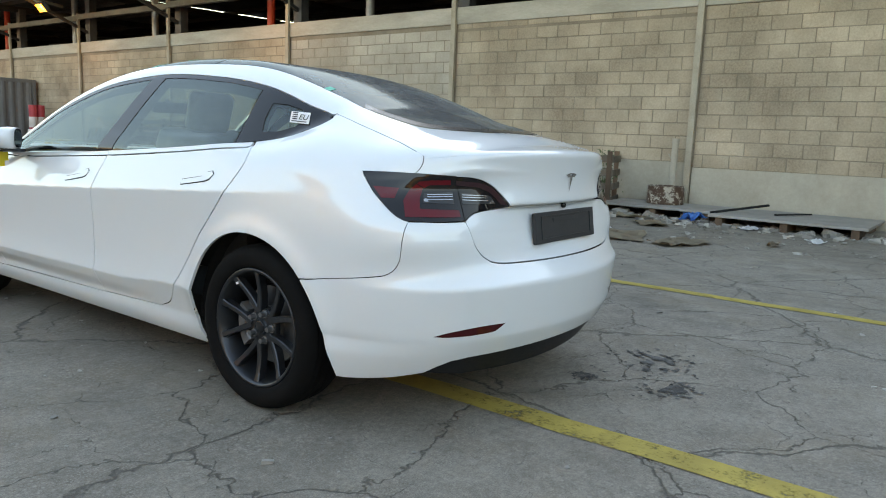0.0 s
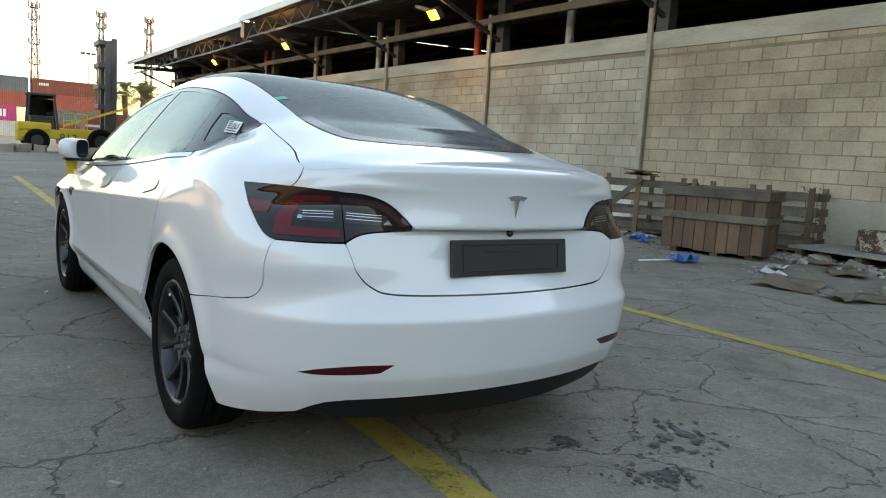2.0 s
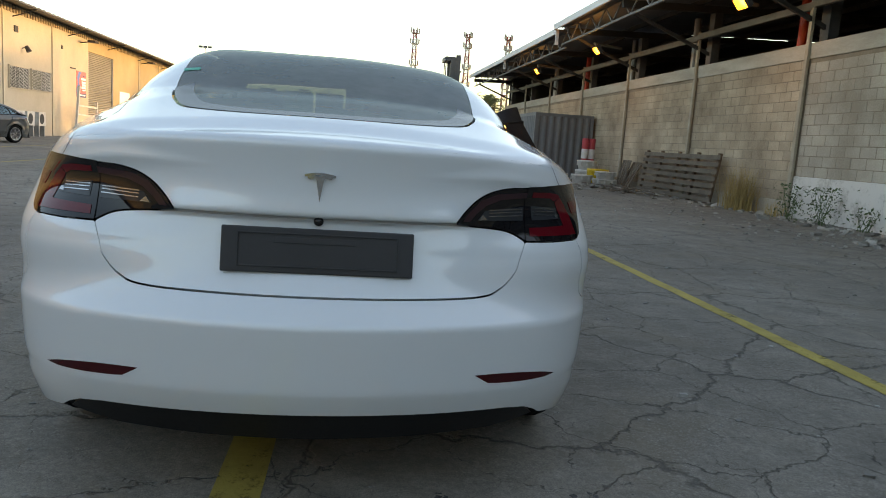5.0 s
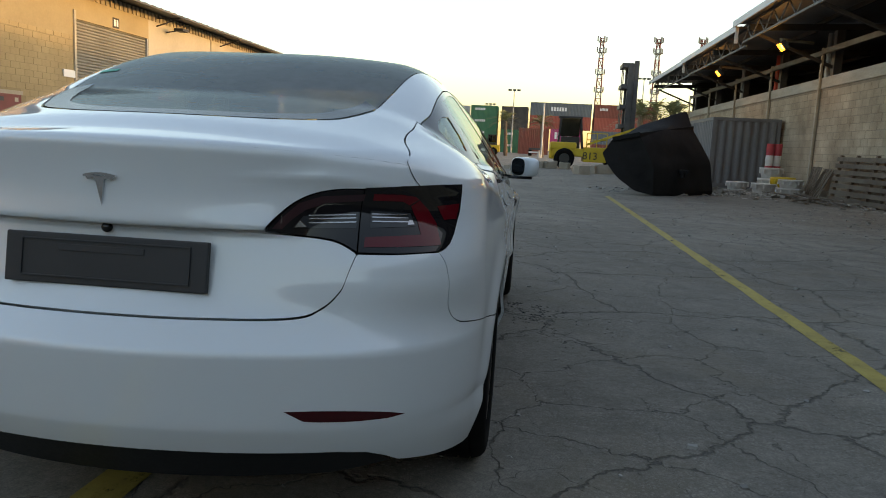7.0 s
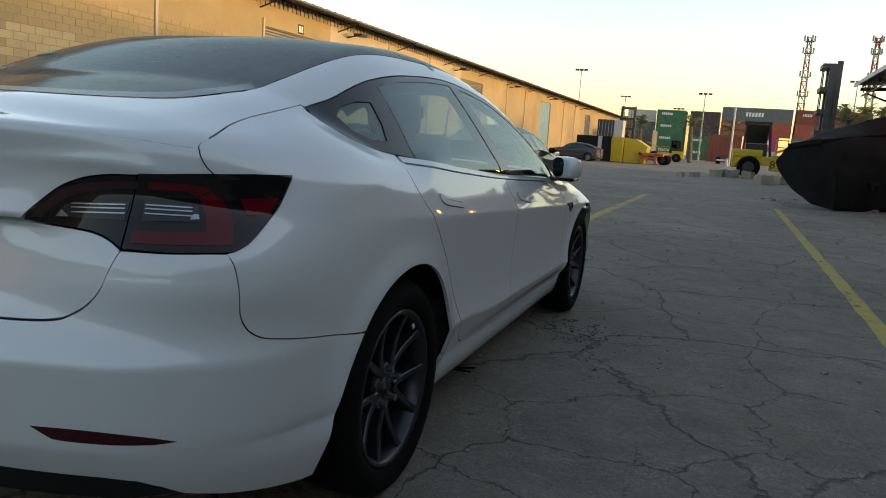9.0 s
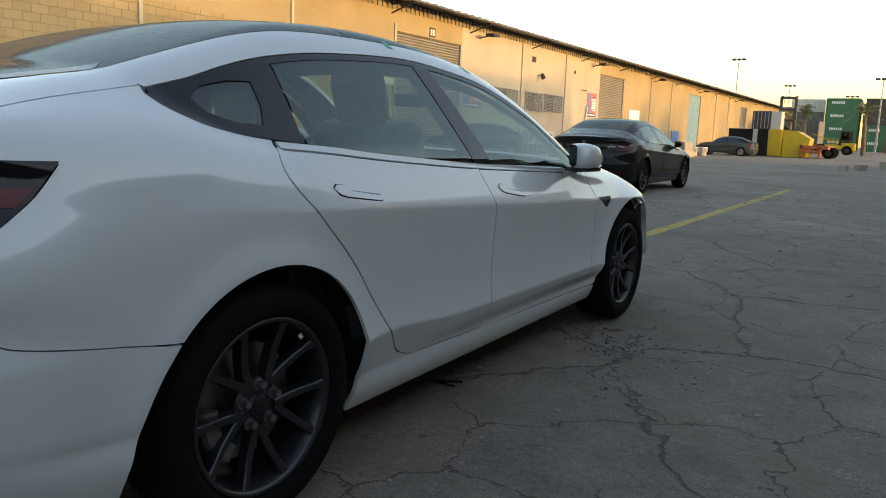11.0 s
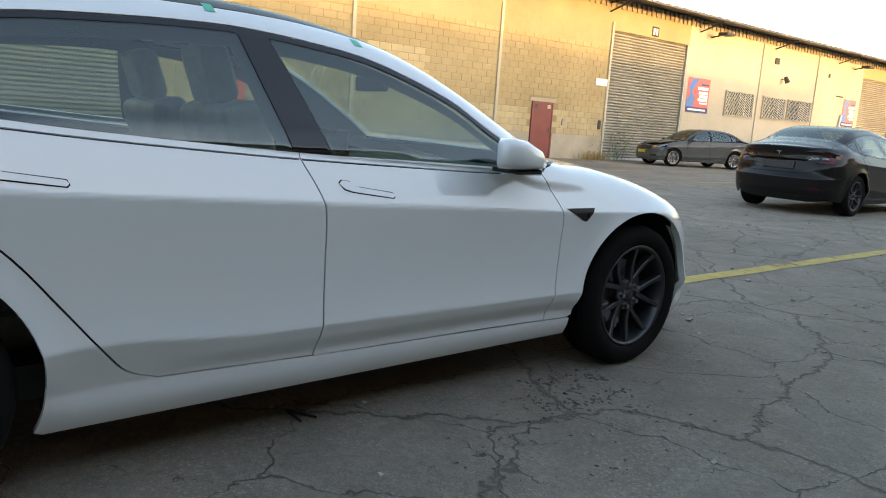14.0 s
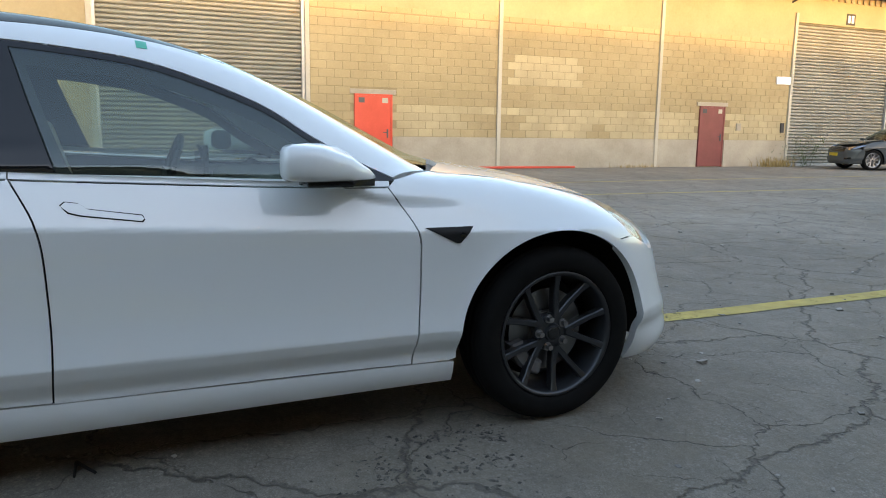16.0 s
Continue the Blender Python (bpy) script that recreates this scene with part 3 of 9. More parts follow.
for m_ in (M_LAMP_RED, M_LAMP_SMOKE, M_LAMP_DARKRED, M_LAMP_INSET, M_REFLECTOR):
    m_.node_tree.nodes["Principled BSDF"].inputs["Specular IOR Level"].default_value = 0.0
    m_.node_tree.nodes["Principled BSDF"].inputs["Coat IOR"].default_value = 1.42
M_MIRROR_GLASS = base_material("dark_mirror_glass", (0.07, 0.075, 0.08), 0.03, 1.0)[0]
M_LAMP_SILVER = base_material("lamp_reflector_silver", (0.35, 0.35, 0.36), 0.2, 0.9)[0]
M_PLATE = worn("black_plastic_plate_holder", (0.02, 0.02, 0.021), (0.032, 0.032, 0.033), 0.55, coarse=5, fine=90, relief=0.1, depth=0.001)
M_SEAT = worn("white_seat_in_film", (0.20, 0.198, 0.185), (0.36, 0.355, 0.335), 0.30, coarse=9, fine=50, relief=0.5, depth=0.01)
M_CABIN = base_material("dark_cabin_trim", (0.03, 0.03, 0.032), 0.7)[0]
M_HEADLINER = base_material("grey_headliner", (0.16, 0.155, 0.15), 0.9)[0]
M_PAPER = base_material("white_paper", (0.78, 0.78, 0.78), 0.6)[0]
M_INK = base_material("black_print", (0.02, 0.02, 0.02), 0.6)[0]
M_TAPE = base_material("green_masking_tape", (0.02, 0.42, 0.30), 0.5)[0]
M_TAG = base_material("yellow_card_tag", (0.75, 0.55, 0.02), 0.5)[0]


# ---------------------------------------------------------------- car body surface
def spline(xs, ys):
    """A natural cubic curve through the given knots, straight beyond its ends."""
    x, y = np.array(xs, float), np.array(ys, float)
    h = np.diff(x)
    n = len(x)
    a, r = np.eye(n), np.zeros(n)
    for i in range(1, n - 1):
        a[i, i - 1:i + 2] = h[i - 1], 2 * (h[i - 1] + h[i]), h[i]
        r[i] = 3 * ((y[i + 1] - y[i]) / h[i] - (y[i] - y[i - 1]) / h[i - 1])
    c = np.linalg.solve(a, r)
    b = np.diff(y) / h - h * (2 * c[:-1] + c[1:]) / 3
    d = np.diff(c) / (3 * h)
    end = b[-1] + 2 * c[-2] * h[-1] + 3 * d[-1] * h[-1] ** 2

    def f(q):
        q = np.asarray(q, float)
        k = np.clip(np.searchsorted(x, q) - 1, 0, n - 2)
        s = np.clip(q, x[0], x[-1]) - x[k]
        v = y[k] + s * (b[k] + s * (c[k] + s * d[k]))
        return v + np.minimum(q - x[0], 0) * b[0] + np.maximum(q - x[-1], 0) * end
    return f


def soft_max(a, b, k):
    h = np.maximum(k - np.abs(a - b), 0.0) / k
    return np.maximum(a, b) + h * h * k * 0.25


def soft_min(a, b, k):
    return -soft_max(-a, -b, k)


def smooth_step(a, b, v):
    t = np.clip((v - a) / (b - a), 0, 1)
    return t * t * (3 - 2 * t)


AXLE = 2.875
TYRE = 0.335
half_width = spline([-1.0, -0.6, -0.25, 0.0, 0.4, 1.2, 2.2, 2.6, 2.9, 3.2, 3.5, 3.75], [0.826, 0.886, 0.919, 0.935, 0.935, 0.930, 0.925, 0.927, 0.931, 0.928, 0.847, 0.681])
def folded(start, value, knots):
    """A line with soft bends: knots of (place, slope from there on, half width of the bend)."""
    def f(q):
        q = np.asarray(q, float)
        v, was = value + 0 * q, 0.0
        for at, slope, w in knots:
            d = q - at
            v = v + (slope - was) * 0.5 * (d + np.sqrt(d * d + w * w))
            was = slope
        return v
    return f


tuck = folded(0.14, -0.130, [(0.14, 1.15, 0.02), (0.19, 0.42, 0.03), (0.25, -0.06, 0.03), (0.305, 0.35, 0.012), (0.432, -0.17, 0.003), (0.50, 0.0, 0.06), (0.60, 0.11, 0.10), (0.803, -0.41, 0.003), (0.93, -0.47, 0.08)])
# behind the rear wheel the side has no sill: it falls straight and tucks in a little at the hem
tuck_tail = folded(0.14, -0.045, [(0.14, 0.30, 0.03), (0.26, 0.13, 0.05), (0.335, -0.10, 0.012), (0.385, 0.34, 0.004), (0.412, 0.04, 0.02), (0.62, -0.02, 0.08), (0.72, -0.14, 0.08), (0.82, -0.33, 0.08), (0.95, -0.47, 0.08)])
tail = folded(0.15, -0.80, [(0.15, -0.75, 0.03), (0.30, -0.46, 0.05), (0.388, -0.10, 0.010), (0.585, 0.90, 0.008), (0.68, 0.30, 0.05), (0.78, 0.06, 0.05), (0.860, -3.0, 0.004), (0.872, 0.14, 0.006), (0.935, -0.08, 0.03), (1.0, -0.22, 0.04)])
tail_wing = folded(0.15, -0.80, [(0.15, -0.75, 0.03), (0.30, -0.46, 0.05), (0.388, -0.10, 0.010), (0.585, 0.90, 0.008), (0.68, 0.30, 0.05), (0.78, 0.06, 0.05), (0.835, -0.34, 0.03), (0.93, 0.02, 0.04), (1.0, -0.22, 0.04)])
def tail_bow(z):
    return 0.31 - 0.13 * smooth_step(0.60, 0.76, z) + 0.22 * smooth_step(0.78, 0.97, z)
nose = spline([0.12, 0.20, 0.28, 0.40, 0.52, 0.60, 0.68, 0.76, 0.85], [3.715, 3.815, 3.815, 3.757, 3.710, 3.680, 3.630, 3.545, 3.365])
deck = spline([-1.0, -0.93, -0.75, -0.45, -0.2, 0.0, 0.25, 1.2, 2.0, 2.3, 2.55, 2.8, 3.1, 3.4, 3.6, 3.75], [1.062, 1.075, 1.101, 1.125, 1.118, 1.075, 1.048, 0.984, 0.942, 0.942, 0.966, 0.945, 0.895, 0.812, 0.735, 0.65])
deck_crown = spline([-1.0, -0.5, -0.1, 0.3, 2.2, 2.6, 3.2, 3.7], [0.10, 0.10, 0.06, 0.0, 0.0, 0.07, 0.10, 0.14])
roof_line = spline([-0.95, -0.75, -0.45, -0.2, 0.05, 0.35, 0.7, 1.05, 1.4, 1.78, 2.13, 2.45, 2.7], [0.95, 1.03, 1.142, 1.236, 1.326, 1.415, 1.456, 1.461, 1.428, 1.338, 1.192, 1.030, 0.90])
belt_width = spline([-0.7, -0.45, -0.17, 0.0, 0.25, 0.6, 1.2, 1.9, 2.3, 2.6, 2.8], [0.625, 0.686, 0.785, 0.834, 0.868, 0.874, 0.872, 0.857, 0.824, 0.75, 0.67])


def body(p):
    """Less than nought inside the car, more outside; rows of x, y, z from the middle of the rear axle on the ground."""
    x, y, z = np.abs(p[:, 0]), p[:, 1], p[:, 2]
    zz = z + 0.049 * (np.clip(y, -0.3, 2.6) - 1.18) * smooth_step(0.45, 0.8, z)
    low = 0.405 - 0.009 * (y - 1.3) + 0.18 * np.clip(1.0 - y, 0, 0.4) ** 2
    zz = zz + (0.432 - low) * smooth_step(0.31, 0.37, z) * (1 - smooth_step(0.50, 0.66, z)) * smooth_step(0.1, 1.0, y)
    back = 1 - smooth_step(-0.42, 0.42, y)
    w = half_width(y) + tuck(zz) * (1 - back) + tuck_tail(zz) * back
    for yc in (0.0, AXLE):
        d = np.hypot(y - yc, z - TYRE)
        w = w + 0.016 * np.exp(-(((d - 0.385) / 0.055) ** 2)) * smooth_step(0.2, 0.36, z)
    mid = 1 - smooth_step(0.36, 0.46, x)
    f = soft_max(x - w, tail(z) * mid + tail_wing(z) * (1 - mid) + tail_bow(z) * x ** 2 - y, 0.26)
    f = soft_max(f, (y - nose(z) + 0.41 * x ** 2) * 0.85, 0.20)
    top = z - (deck(y) - deck_crown(y) * x ** 2)
    f = soft_max(f, top, 0.03 + 0.09 * smooth_step(-0.85, -0.4, y) - 0.09 * smooth_step(0.1, 0.4, y) + 0.10 * smooth_step(2.2, 2.7, y))
    q = z - 0.97
    side = (x - (belt_width(y) - 0.58 * q - 0.30 * q * q)) * 0.86
    crown = 0.125 + 0.10 * smooth_step(1.5, 2.2, y)
    g = soft_max(side, (z - roof_line(y) + crown * x ** 2) * (1 - 0.12 * smooth_step(1.4, 2.0, y)), 0.10)
    g = soft_max(g, (deck(np.clip(y, -0.95, 2.7)) - 0.07 + 0.045 * smooth_step(0.1, 0.4, y) * (1 - smooth_step(1.9, 2.2, y)) - z), 0.02)
    return soft_min(f, g, 0.012 + 0.16 * (1 - smooth_step(-0.35, 0.10, y)) * smooth_step(-0.92, -0.62, y) + 0.05 * smooth_step(2.0, 2.5, y))


def surface(origin, way, reach=2.2, steps=110):
    """Where rays from outside first meet the body."""
    o, d = np.asarray(origin, float), np.asarray(way, float)
    n = len(o)
    near, far, found = np.zeros(n), np.full(n, reach), np.zeros(n, bool)
    prev = np.zeros(n)
    for i in range(1, steps + 1):
        s = reach * i / steps
        v = body(o + d * s)
        hit = (v < 0) & ~found
        near[hit], far[hit] = prev[hit], s
        found |= hit
        prev[:] = s
    for _ in range(22):
        mid = (near + far) / 2
        v = body(o + d * mid[:, None]) < 0
        far, near = np.where(v, mid, far), np.where(v, near, mid)
    return o + d * ((near + far) / 2)[:, None]


def on_side(q):
    q = np.asarray(q, float)
    return surface(np.stack([np.full(len(q), 1.25), q[:, 0], q[:, 1]], 1), np.tile([-1.0, 0, 0], (len(q), 1)), 1.2)


def on_tail(q):
    q = np.asarray(q, float)
    return surface(np.stack([q[:, 0], np.full(len(q), -1.3), q[:, 1]], 1), np.tile([0, 1.0, 0], (len(q), 1)), 1.4)


def on_top(q):
    q = np.asarray(q, float)
    return surface(np.stack([q[:, 0], q[:, 1], np.full(len(q), 1.8)], 1), np.tile([0, 0, -1.0], (len(q), 1)), 1.6)


def round_rear(q):
    """Rays towards a mast over the rear axle: angle from straight behind (degrees), height."""
    q = np.asarray(q, float)
    a = np.radians(q[:, 0])
    w = np.stack([np.sin(a), -np.cos(a), 0 * a], 1)
    return surface(np.stack([0 * a, 0 * a + 0.3, q[:, 1]], 1) + w * 1.7, -w, 1.6)


def round_front(q):
    q = np.asarray(q, float)
    a = np.radians(q[:, 0])
    w = np.stack([np.sin(a), np.cos(a), 0 * a], 1)
    return surface(np.stack([0 * a, 0 * a + 2.5, q[:, 1]], 1) + w * 1.7, -w, 1.6)


def to_rear(p):
    p = np.asarray(p)
    return np.stack([np.degrees(np.arctan2(p[:, 0], -(p[:, 1] - 0.3))), p[:, 2]], 1)


def to_front(p):
    p = np.asarray(p)
    return np.stack([np.degrees(np.arctan2(p[:, 0], p[:, 1] - 2.5)), p[:, 2]], 1)


def normals(p):
    e = 0.002
    g = np.stack([body(p + e * a) - body(p - e * a) for a in np.eye(3)], 1)
    return g / np.maximum(np.linalg.norm(g, axis=1), 1e-9)[:, None]


def bend(points, each=6):
    """A smooth open curve through a few points."""
    p = [Vector((*q[:2], 0)) for q in points]
    p = [2 * p[0] - p[1], *p, 2 * p[-1] - p[-2]]
    out = []
    for a, b, c, d in zip(p, p[1:], p[2:], p[3:]):
        for i in range(each):
            t = i / each
            v = 0.5 * (2 * b + (c - a) * t + (2 * a - 5 * b + 4 * c - d) * t * t + (3 * b - a - 3 * c + d) * t ** 3)
            out.append((v.x, v.y))
    out.append((p[-2].x, p[-2].y))
    return out


def dense(poly, step):
    """The outline with points no further apart than step, to follow the curved body."""
    out = []
    sx, sy = step
    for (ax, ay), (bx, by) in zip(poly, list(poly[1:]) + [poly[0]]):
        n = max(1, int(math.ceil(max(abs(bx - ax) / sx, abs(by - ay) / sy))))
        out += [(ax + (bx - ax) * i / n, ay + (by - ay) * i / n) for i in range(n)]
    return out


def clip_cell(poly, x0, x1, y0, y1):
    for k, lim, sgn in ((0, x0, 1), (0, x1, -1), (1, y0, 1), (1, y1, -1)):
        out = []
        for i in range(len(poly)):
            a, b = poly[i - 1], poly[i]
            da, db = sgn * (a[k] - lim), sgn * (b[k] - lim)
            if (da >= 0) != (db >= 0):
                t = da / (da - db)
                out.append((a[0] + (b[0] - a[0]) * t, a[1] + (b[1] - a[1]) * t))
            if db >= 0:
                out.append(b)
        poly = out
        if len(poly) < 3:
            return []
    return poly


def settle(p):
    """The car stands a little askew: its upper body is higher on the left."""
    p = np.array(p, float)
    p[:, 2] += 0.034 * smooth_step(0.72, 1.0, p[:, 2]) * smooth_step(0.05, 0.75, -p[:, 0]) * smooth_step(-0.5, -0.1, p[:, 1])
    return p


def panel(name, outline, project, step, material, parent, label="", thick=0.02, lift=0.0, both=False, mirror=False, flange=True):
    """A sheet of the body inside an outline, with its edge turned inwards. both: made on each side of the car."""
    outline = dense(outline, (step[0] * 0.7, step[1] * 0.7))
    px = np.array([q[0] for q in outline])
    py = np.array([q[1] for q in outline])
    nx = max(2, int(math.ceil((px.max() - px.min()) / step[0])))
    ny = max(2, int(math.ceil((py.max() - py.min()) / step[1])))
    gx = np.linspace(px.min() - 1e-4, px.max() + 1e-4, nx + 1)
    gy = np.linspace(py.min() - 1e-4, py.max() + 1e-4, ny + 1)
    cx, cy = np.meshgrid(gx, gy, indexing="ij")
    inside = np.zeros(cx.shape, bool)
    qx, qy = np.roll(px, 1), np.roll(py, 1)
    for ax, ay, bx, by in zip(px, py, qx, qy):
        cross = ((ay > cy) != (by > cy)) & (cx < (bx - ax) * (cy - ay) / ((by - ay) or 1e-12) + ax)
        inside ^= cross
    edged = set()
    for ax, ay, bx, by in zip(px, py, qx, qy):
        i0, i1 = sorted((int(np.searchsorted(gx, ax)) - 1, int(np.searchsorted(gx, bx)) - 1))
        j0, j1 = sorted((int(np.searchsorted(gy, ay)) - 1, int(np.searchsorted(gy, by)) - 1))
        edged |= {(i, j) for i in range(max(i0, 0), min(i1, nx - 1) + 1) for j in range(max(j0, 0), min(j1, ny - 1) + 1)}
    verts, faces, index = [], [], {}

    def vid(x, y):
        key = (round(x, 5), round(y, 5))
        if key not in index:
            index[key] = len(verts)
            verts.append((x, y))
        return index[key]
    for i in range(nx):
        for j in range(ny):
            if (i, j) in edged:
                cell = clip_cell(outline, gx[i], gx[i + 1], gy[j], gy[j + 1])
                ids = []
                for q in cell:
                    k = vid(*q)
                    if k not in ids:
                        ids.append(k)
                if len(ids) >= 3:
                    faces.append(ids)
            elif inside[i, j]:
                faces.append([vid(gx[i], gy[j]), vid(gx[i + 1], gy[j]), vid(gx[i + 1], gy[j + 1]), vid(gx[i], gy[j + 1])])
    pts = project(np.array(verts))
    nor = normals(pts)
    pts = pts + nor * lift
    made = []
    for sgn in ((1, -1) if both else (-1,) if mirror else (1,)):
        p, m = settle(pts * (sgn, 1, 1)), nor * (sgn, 1, 1)
        fs = []
        for f in faces:
            a, b, c = p[f[0]], p[f[1]], p[f[2]]
            e = np.zeros(3)
            for k in range(len(f)):
                e += np.cross(p[f[k - 1]], p[f[k]])
            fs.append(f if e @ m[f[0]] > 0 else f[::-1])
        allp, alln = [tuple(v) for v in p], [tuple(v) for v in m]
        if flange and thick:
            count = {}
            for f in fs:
                for a, b in zip(f, f[1:] + f[:1]):
                    count[(a, b)] = count.get((a, b), 0) + 1
            rim = [(a, b) for (a, b) in count if (b, a) not in count]
            twin = {}
            for a, b in rim:
                for v in (a, b):
                    if v not in twin:
                        top = len(allp)
                        allp += [tuple(p[v]), tuple(p[v] - m[v] * thick)]
                        alln += [(0, 0, 0), (0, 0, 0)]
                        twin[v] = (top, top + 1)
            for a, b in rim:
                fs.append([twin[b][0], twin[a][0], twin[a][1], twin[b][1]])
        me = bpy.data.meshes.new(name)
        me.from_pydata(allp, [], fs)
        me.materials.append(material)
        me.polygons.foreach_set("use_smooth", [True] * len(me.polygons))
        me.normals_split_custom_set_from_vertices(alln)
        ob = part(name, me, material, parent, label)
        made.append(ob)
    return made


def ring_lathe(bm, profile, sides=48, closed=True):
    """Turns a profile of (radius, offset along x) round the x axis."""
    rows = []
    for r, o in profile:
        rows.append([bm.verts.new((o, r * math.cos(2 * math.pi * i / sides), r * math.sin(2 * math.pi * i / sides))) for i in range(sides)])
    pairs = list(zip(rows, rows[1:])) + ([(rows[-1], rows[0])] if closed else [])
    for a, b in pairs:
        for i in range(sides):
            bm.faces.new((a[i], a[(i + 1) % sides], b[(i + 1) % sides], b[i]))


def make_wheel(parent, rim_material, name="wheel"):
    """A wheel that faces +x, with its hub at nought: tyre, ten-spoke rim, nuts, disc, caliper."""
    wheel = new(name)
    wheel.parent = parent
    bm = bmesh.new()
    ring_lathe(bm, [(0.236, 0.085), (0.246, 0.104), (0.262, 0.113), (0.290, 0.1175), (0.310, 0.112), (0.324, 0.098), (0.3325, 0.074), (0.334, 0.071), (0.328, 0.068), (0.328, 0.062), (0.3345, 0.059),
                    (0.335, 0.03), (0.329, 0.027), (0.329, 0.019), (0.335, 0.016), (0.335, -0.016), (0.329, -0.019), (0.329, -0.027), (0.335, -0.03), (0.332, -0.074), (0.318, -0.105), (0.285, -0.116), (0.250, -0.105), (0.236, -0.085)], 64)
    bmesh.ops.recalc_face_normals(bm, faces=bm.faces)
    tyre = part("tyre", bm, M_RUBBER, wheel, "black rubber tyre", True)
    bm = bmesh.new()
    ring_lathe(bm, [(0.238, 0.088), (0.243, 0.100), (0.240, 0.105), (0.232, 0.104), (0.224, 0.094), (0.216, 0.060), (0.208, 0.02), (0.206, -0.08), (0.236, -0.095), (0.242, -0.09), (0.216, -0.06), (0.215, 0.02)], 64)
    bmesh.ops.recalc_face_normals(bm, faces=bm.faces)
    part("rim", bm, rim_material, wheel, smooth=True)
    bm = bmesh.new()
    ring_lathe(bm, [(0.0001, 0.074), (0.032, 0.074), (0.036, 0.066), (0.048, 0.064), (0.066, 0.062), (0.073, 0.052), (0.072, 0.02), (0.0001, 0.02)], 32, False)
    for k in range(5):
        mid = radians(90 + 72 * k)
        for sgn in (1, -1):
            a0, a1 = mid + sgn * radians(1.5), mid + sgn * radians(18.0)
            p0, p1 = (0.060 * math.cos(a0), 0.060 * math.sin(a0)), (0.226 * math.cos(a1), 0.226 * math.sin(a1))
            rows = []
            for f in (0.0, 0.2, 0.4, 0.6, 0.8, 1.0):
                r = 0.060 + (0.226 - 0.060) * f
                a = a0 + (a1 - a0) * f
                w = 0.0135 - 0.0035 * f + (0.005 if f == 1.0 else 0)
                top = 0.070 + 0.026 * f - 0.010 * math.sin(math.pi * f)
                cx, cy = p0[0] + (p1[0] - p0[0]) * f, p0[1] + (p1[1] - p0[1]) * f
                run = math.hypot(p1[0] - p0[0], p1[1] - p0[1])
                tx, ty = -(p1[1] - p0[1]) / run, (p1[0] - p0[0]) / run
                rows.append([bm.verts.new((o, cx + tx * s, cy + ty * s)) for o, s in ((top - 0.036, -w), (top - 0.004, -w), (top, -w * 0.7), (top, w * 0.7), (top - 0.004, w), (top - 0.036, w))])
            for ra, rb in zip(rows, rows[1:]):
                for i in range(6):
                    bm.faces.new((ra[i], ra[(i + 1) % 6], rb[(i + 1) % 6], rb[i]))
    bmesh.ops.recalc_face_normals(bm, faces=bm.faces)
    part("spokes", bm, rim_material, wheel, "ten graphite spokes in five pairs")
    bm = bmesh.new()
    ring_lathe(bm, [(0.0001, 0.072), (0.024, 0.072), (0.027, 0.075), (0.023, 0.078), (0.0001, 0.076)], 24, False)
    bmesh.ops.recalc_face_normals(bm, faces=bm.faces)
    part("hub_cap", bm, M_GLOSS_BLACK, wheel, "round black hub cap", True)
    for k in range(5):
        a = radians(54 + 72 * k)
        bm = bmesh.new()
        c = Vector((0.062, 0.057 * math.cos(a), 0.057 * math.sin(a)))
        put_pipe(bm, c, c + Vector((0.004, 0, 0)), 0.0175, 0.0165, 16)
        put_pipe(bm, c, c + Vector((0.026, 0, 0)), 0.0125, 0.0110, 6)
        part("lug_nut", bm, M_NUT, wheel, "bright steel wheel nut")
    bm = bmesh.new()
    ring_lathe(bm, [(0.075, 0.012), (0.160, 0.012), (0.160, -0.012), (0.075, -0.012)], 40)
    ring_lathe(bm, [(0.0001, 0.03), (0.078, 0.03), (0.078, -0.02), (0.0001, -0.02)], 24, False)
    bmesh.ops.recalc_face_normals(bm, faces=bm.faces)
    part("brake_disc", bm, M_DISC, wheel)
    bm = bmesh.new()
    rows = []
    for k in range(8):
        a = radians(138 + 9 * k)
        rows.append([bm.verts.new((o, r * math.cos(a), r * math.sin(a))) for o, r in ((-0.030, 0.118), (0.042, 0.118), (0.050, 0.126), (0.050, 0.166), (0.040, 0.176), (-0.030, 0.176))])
    for ra, rb in zip(rows, rows[1:]):
        for i in range(6):
            bm.faces.new((ra[i], ra[(i + 1) % 6], rb[(i + 1) % 6], rb[i]))
    bm.faces.new(rows[0]), bm.faces.new(rows[-1][::-1])
    bmesh.ops.recalc_face_normals(bm, faces=bm.faces)
    part("brake_caliper", bm, M_CALIPER, wheel)
    bm = bmesh.new()
    ring_lathe(bm, [(0.0001, -0.05), (0.20, -0.05), (0.20, -0.055), (0.0001, -0.055)], 32, False)
    part("dust_shield", bm, M_VOID, wheel)
    return wheel


def arc(yc, r, a0, a1, n=26, zc=TYRE):
    return [(yc + r * math.cos(radians(a0 + (a1 - a0) * i / n)), zc + r * math.sin(radians(a0 + (a1 - a0) * i / n))) for i in range(n + 1)]


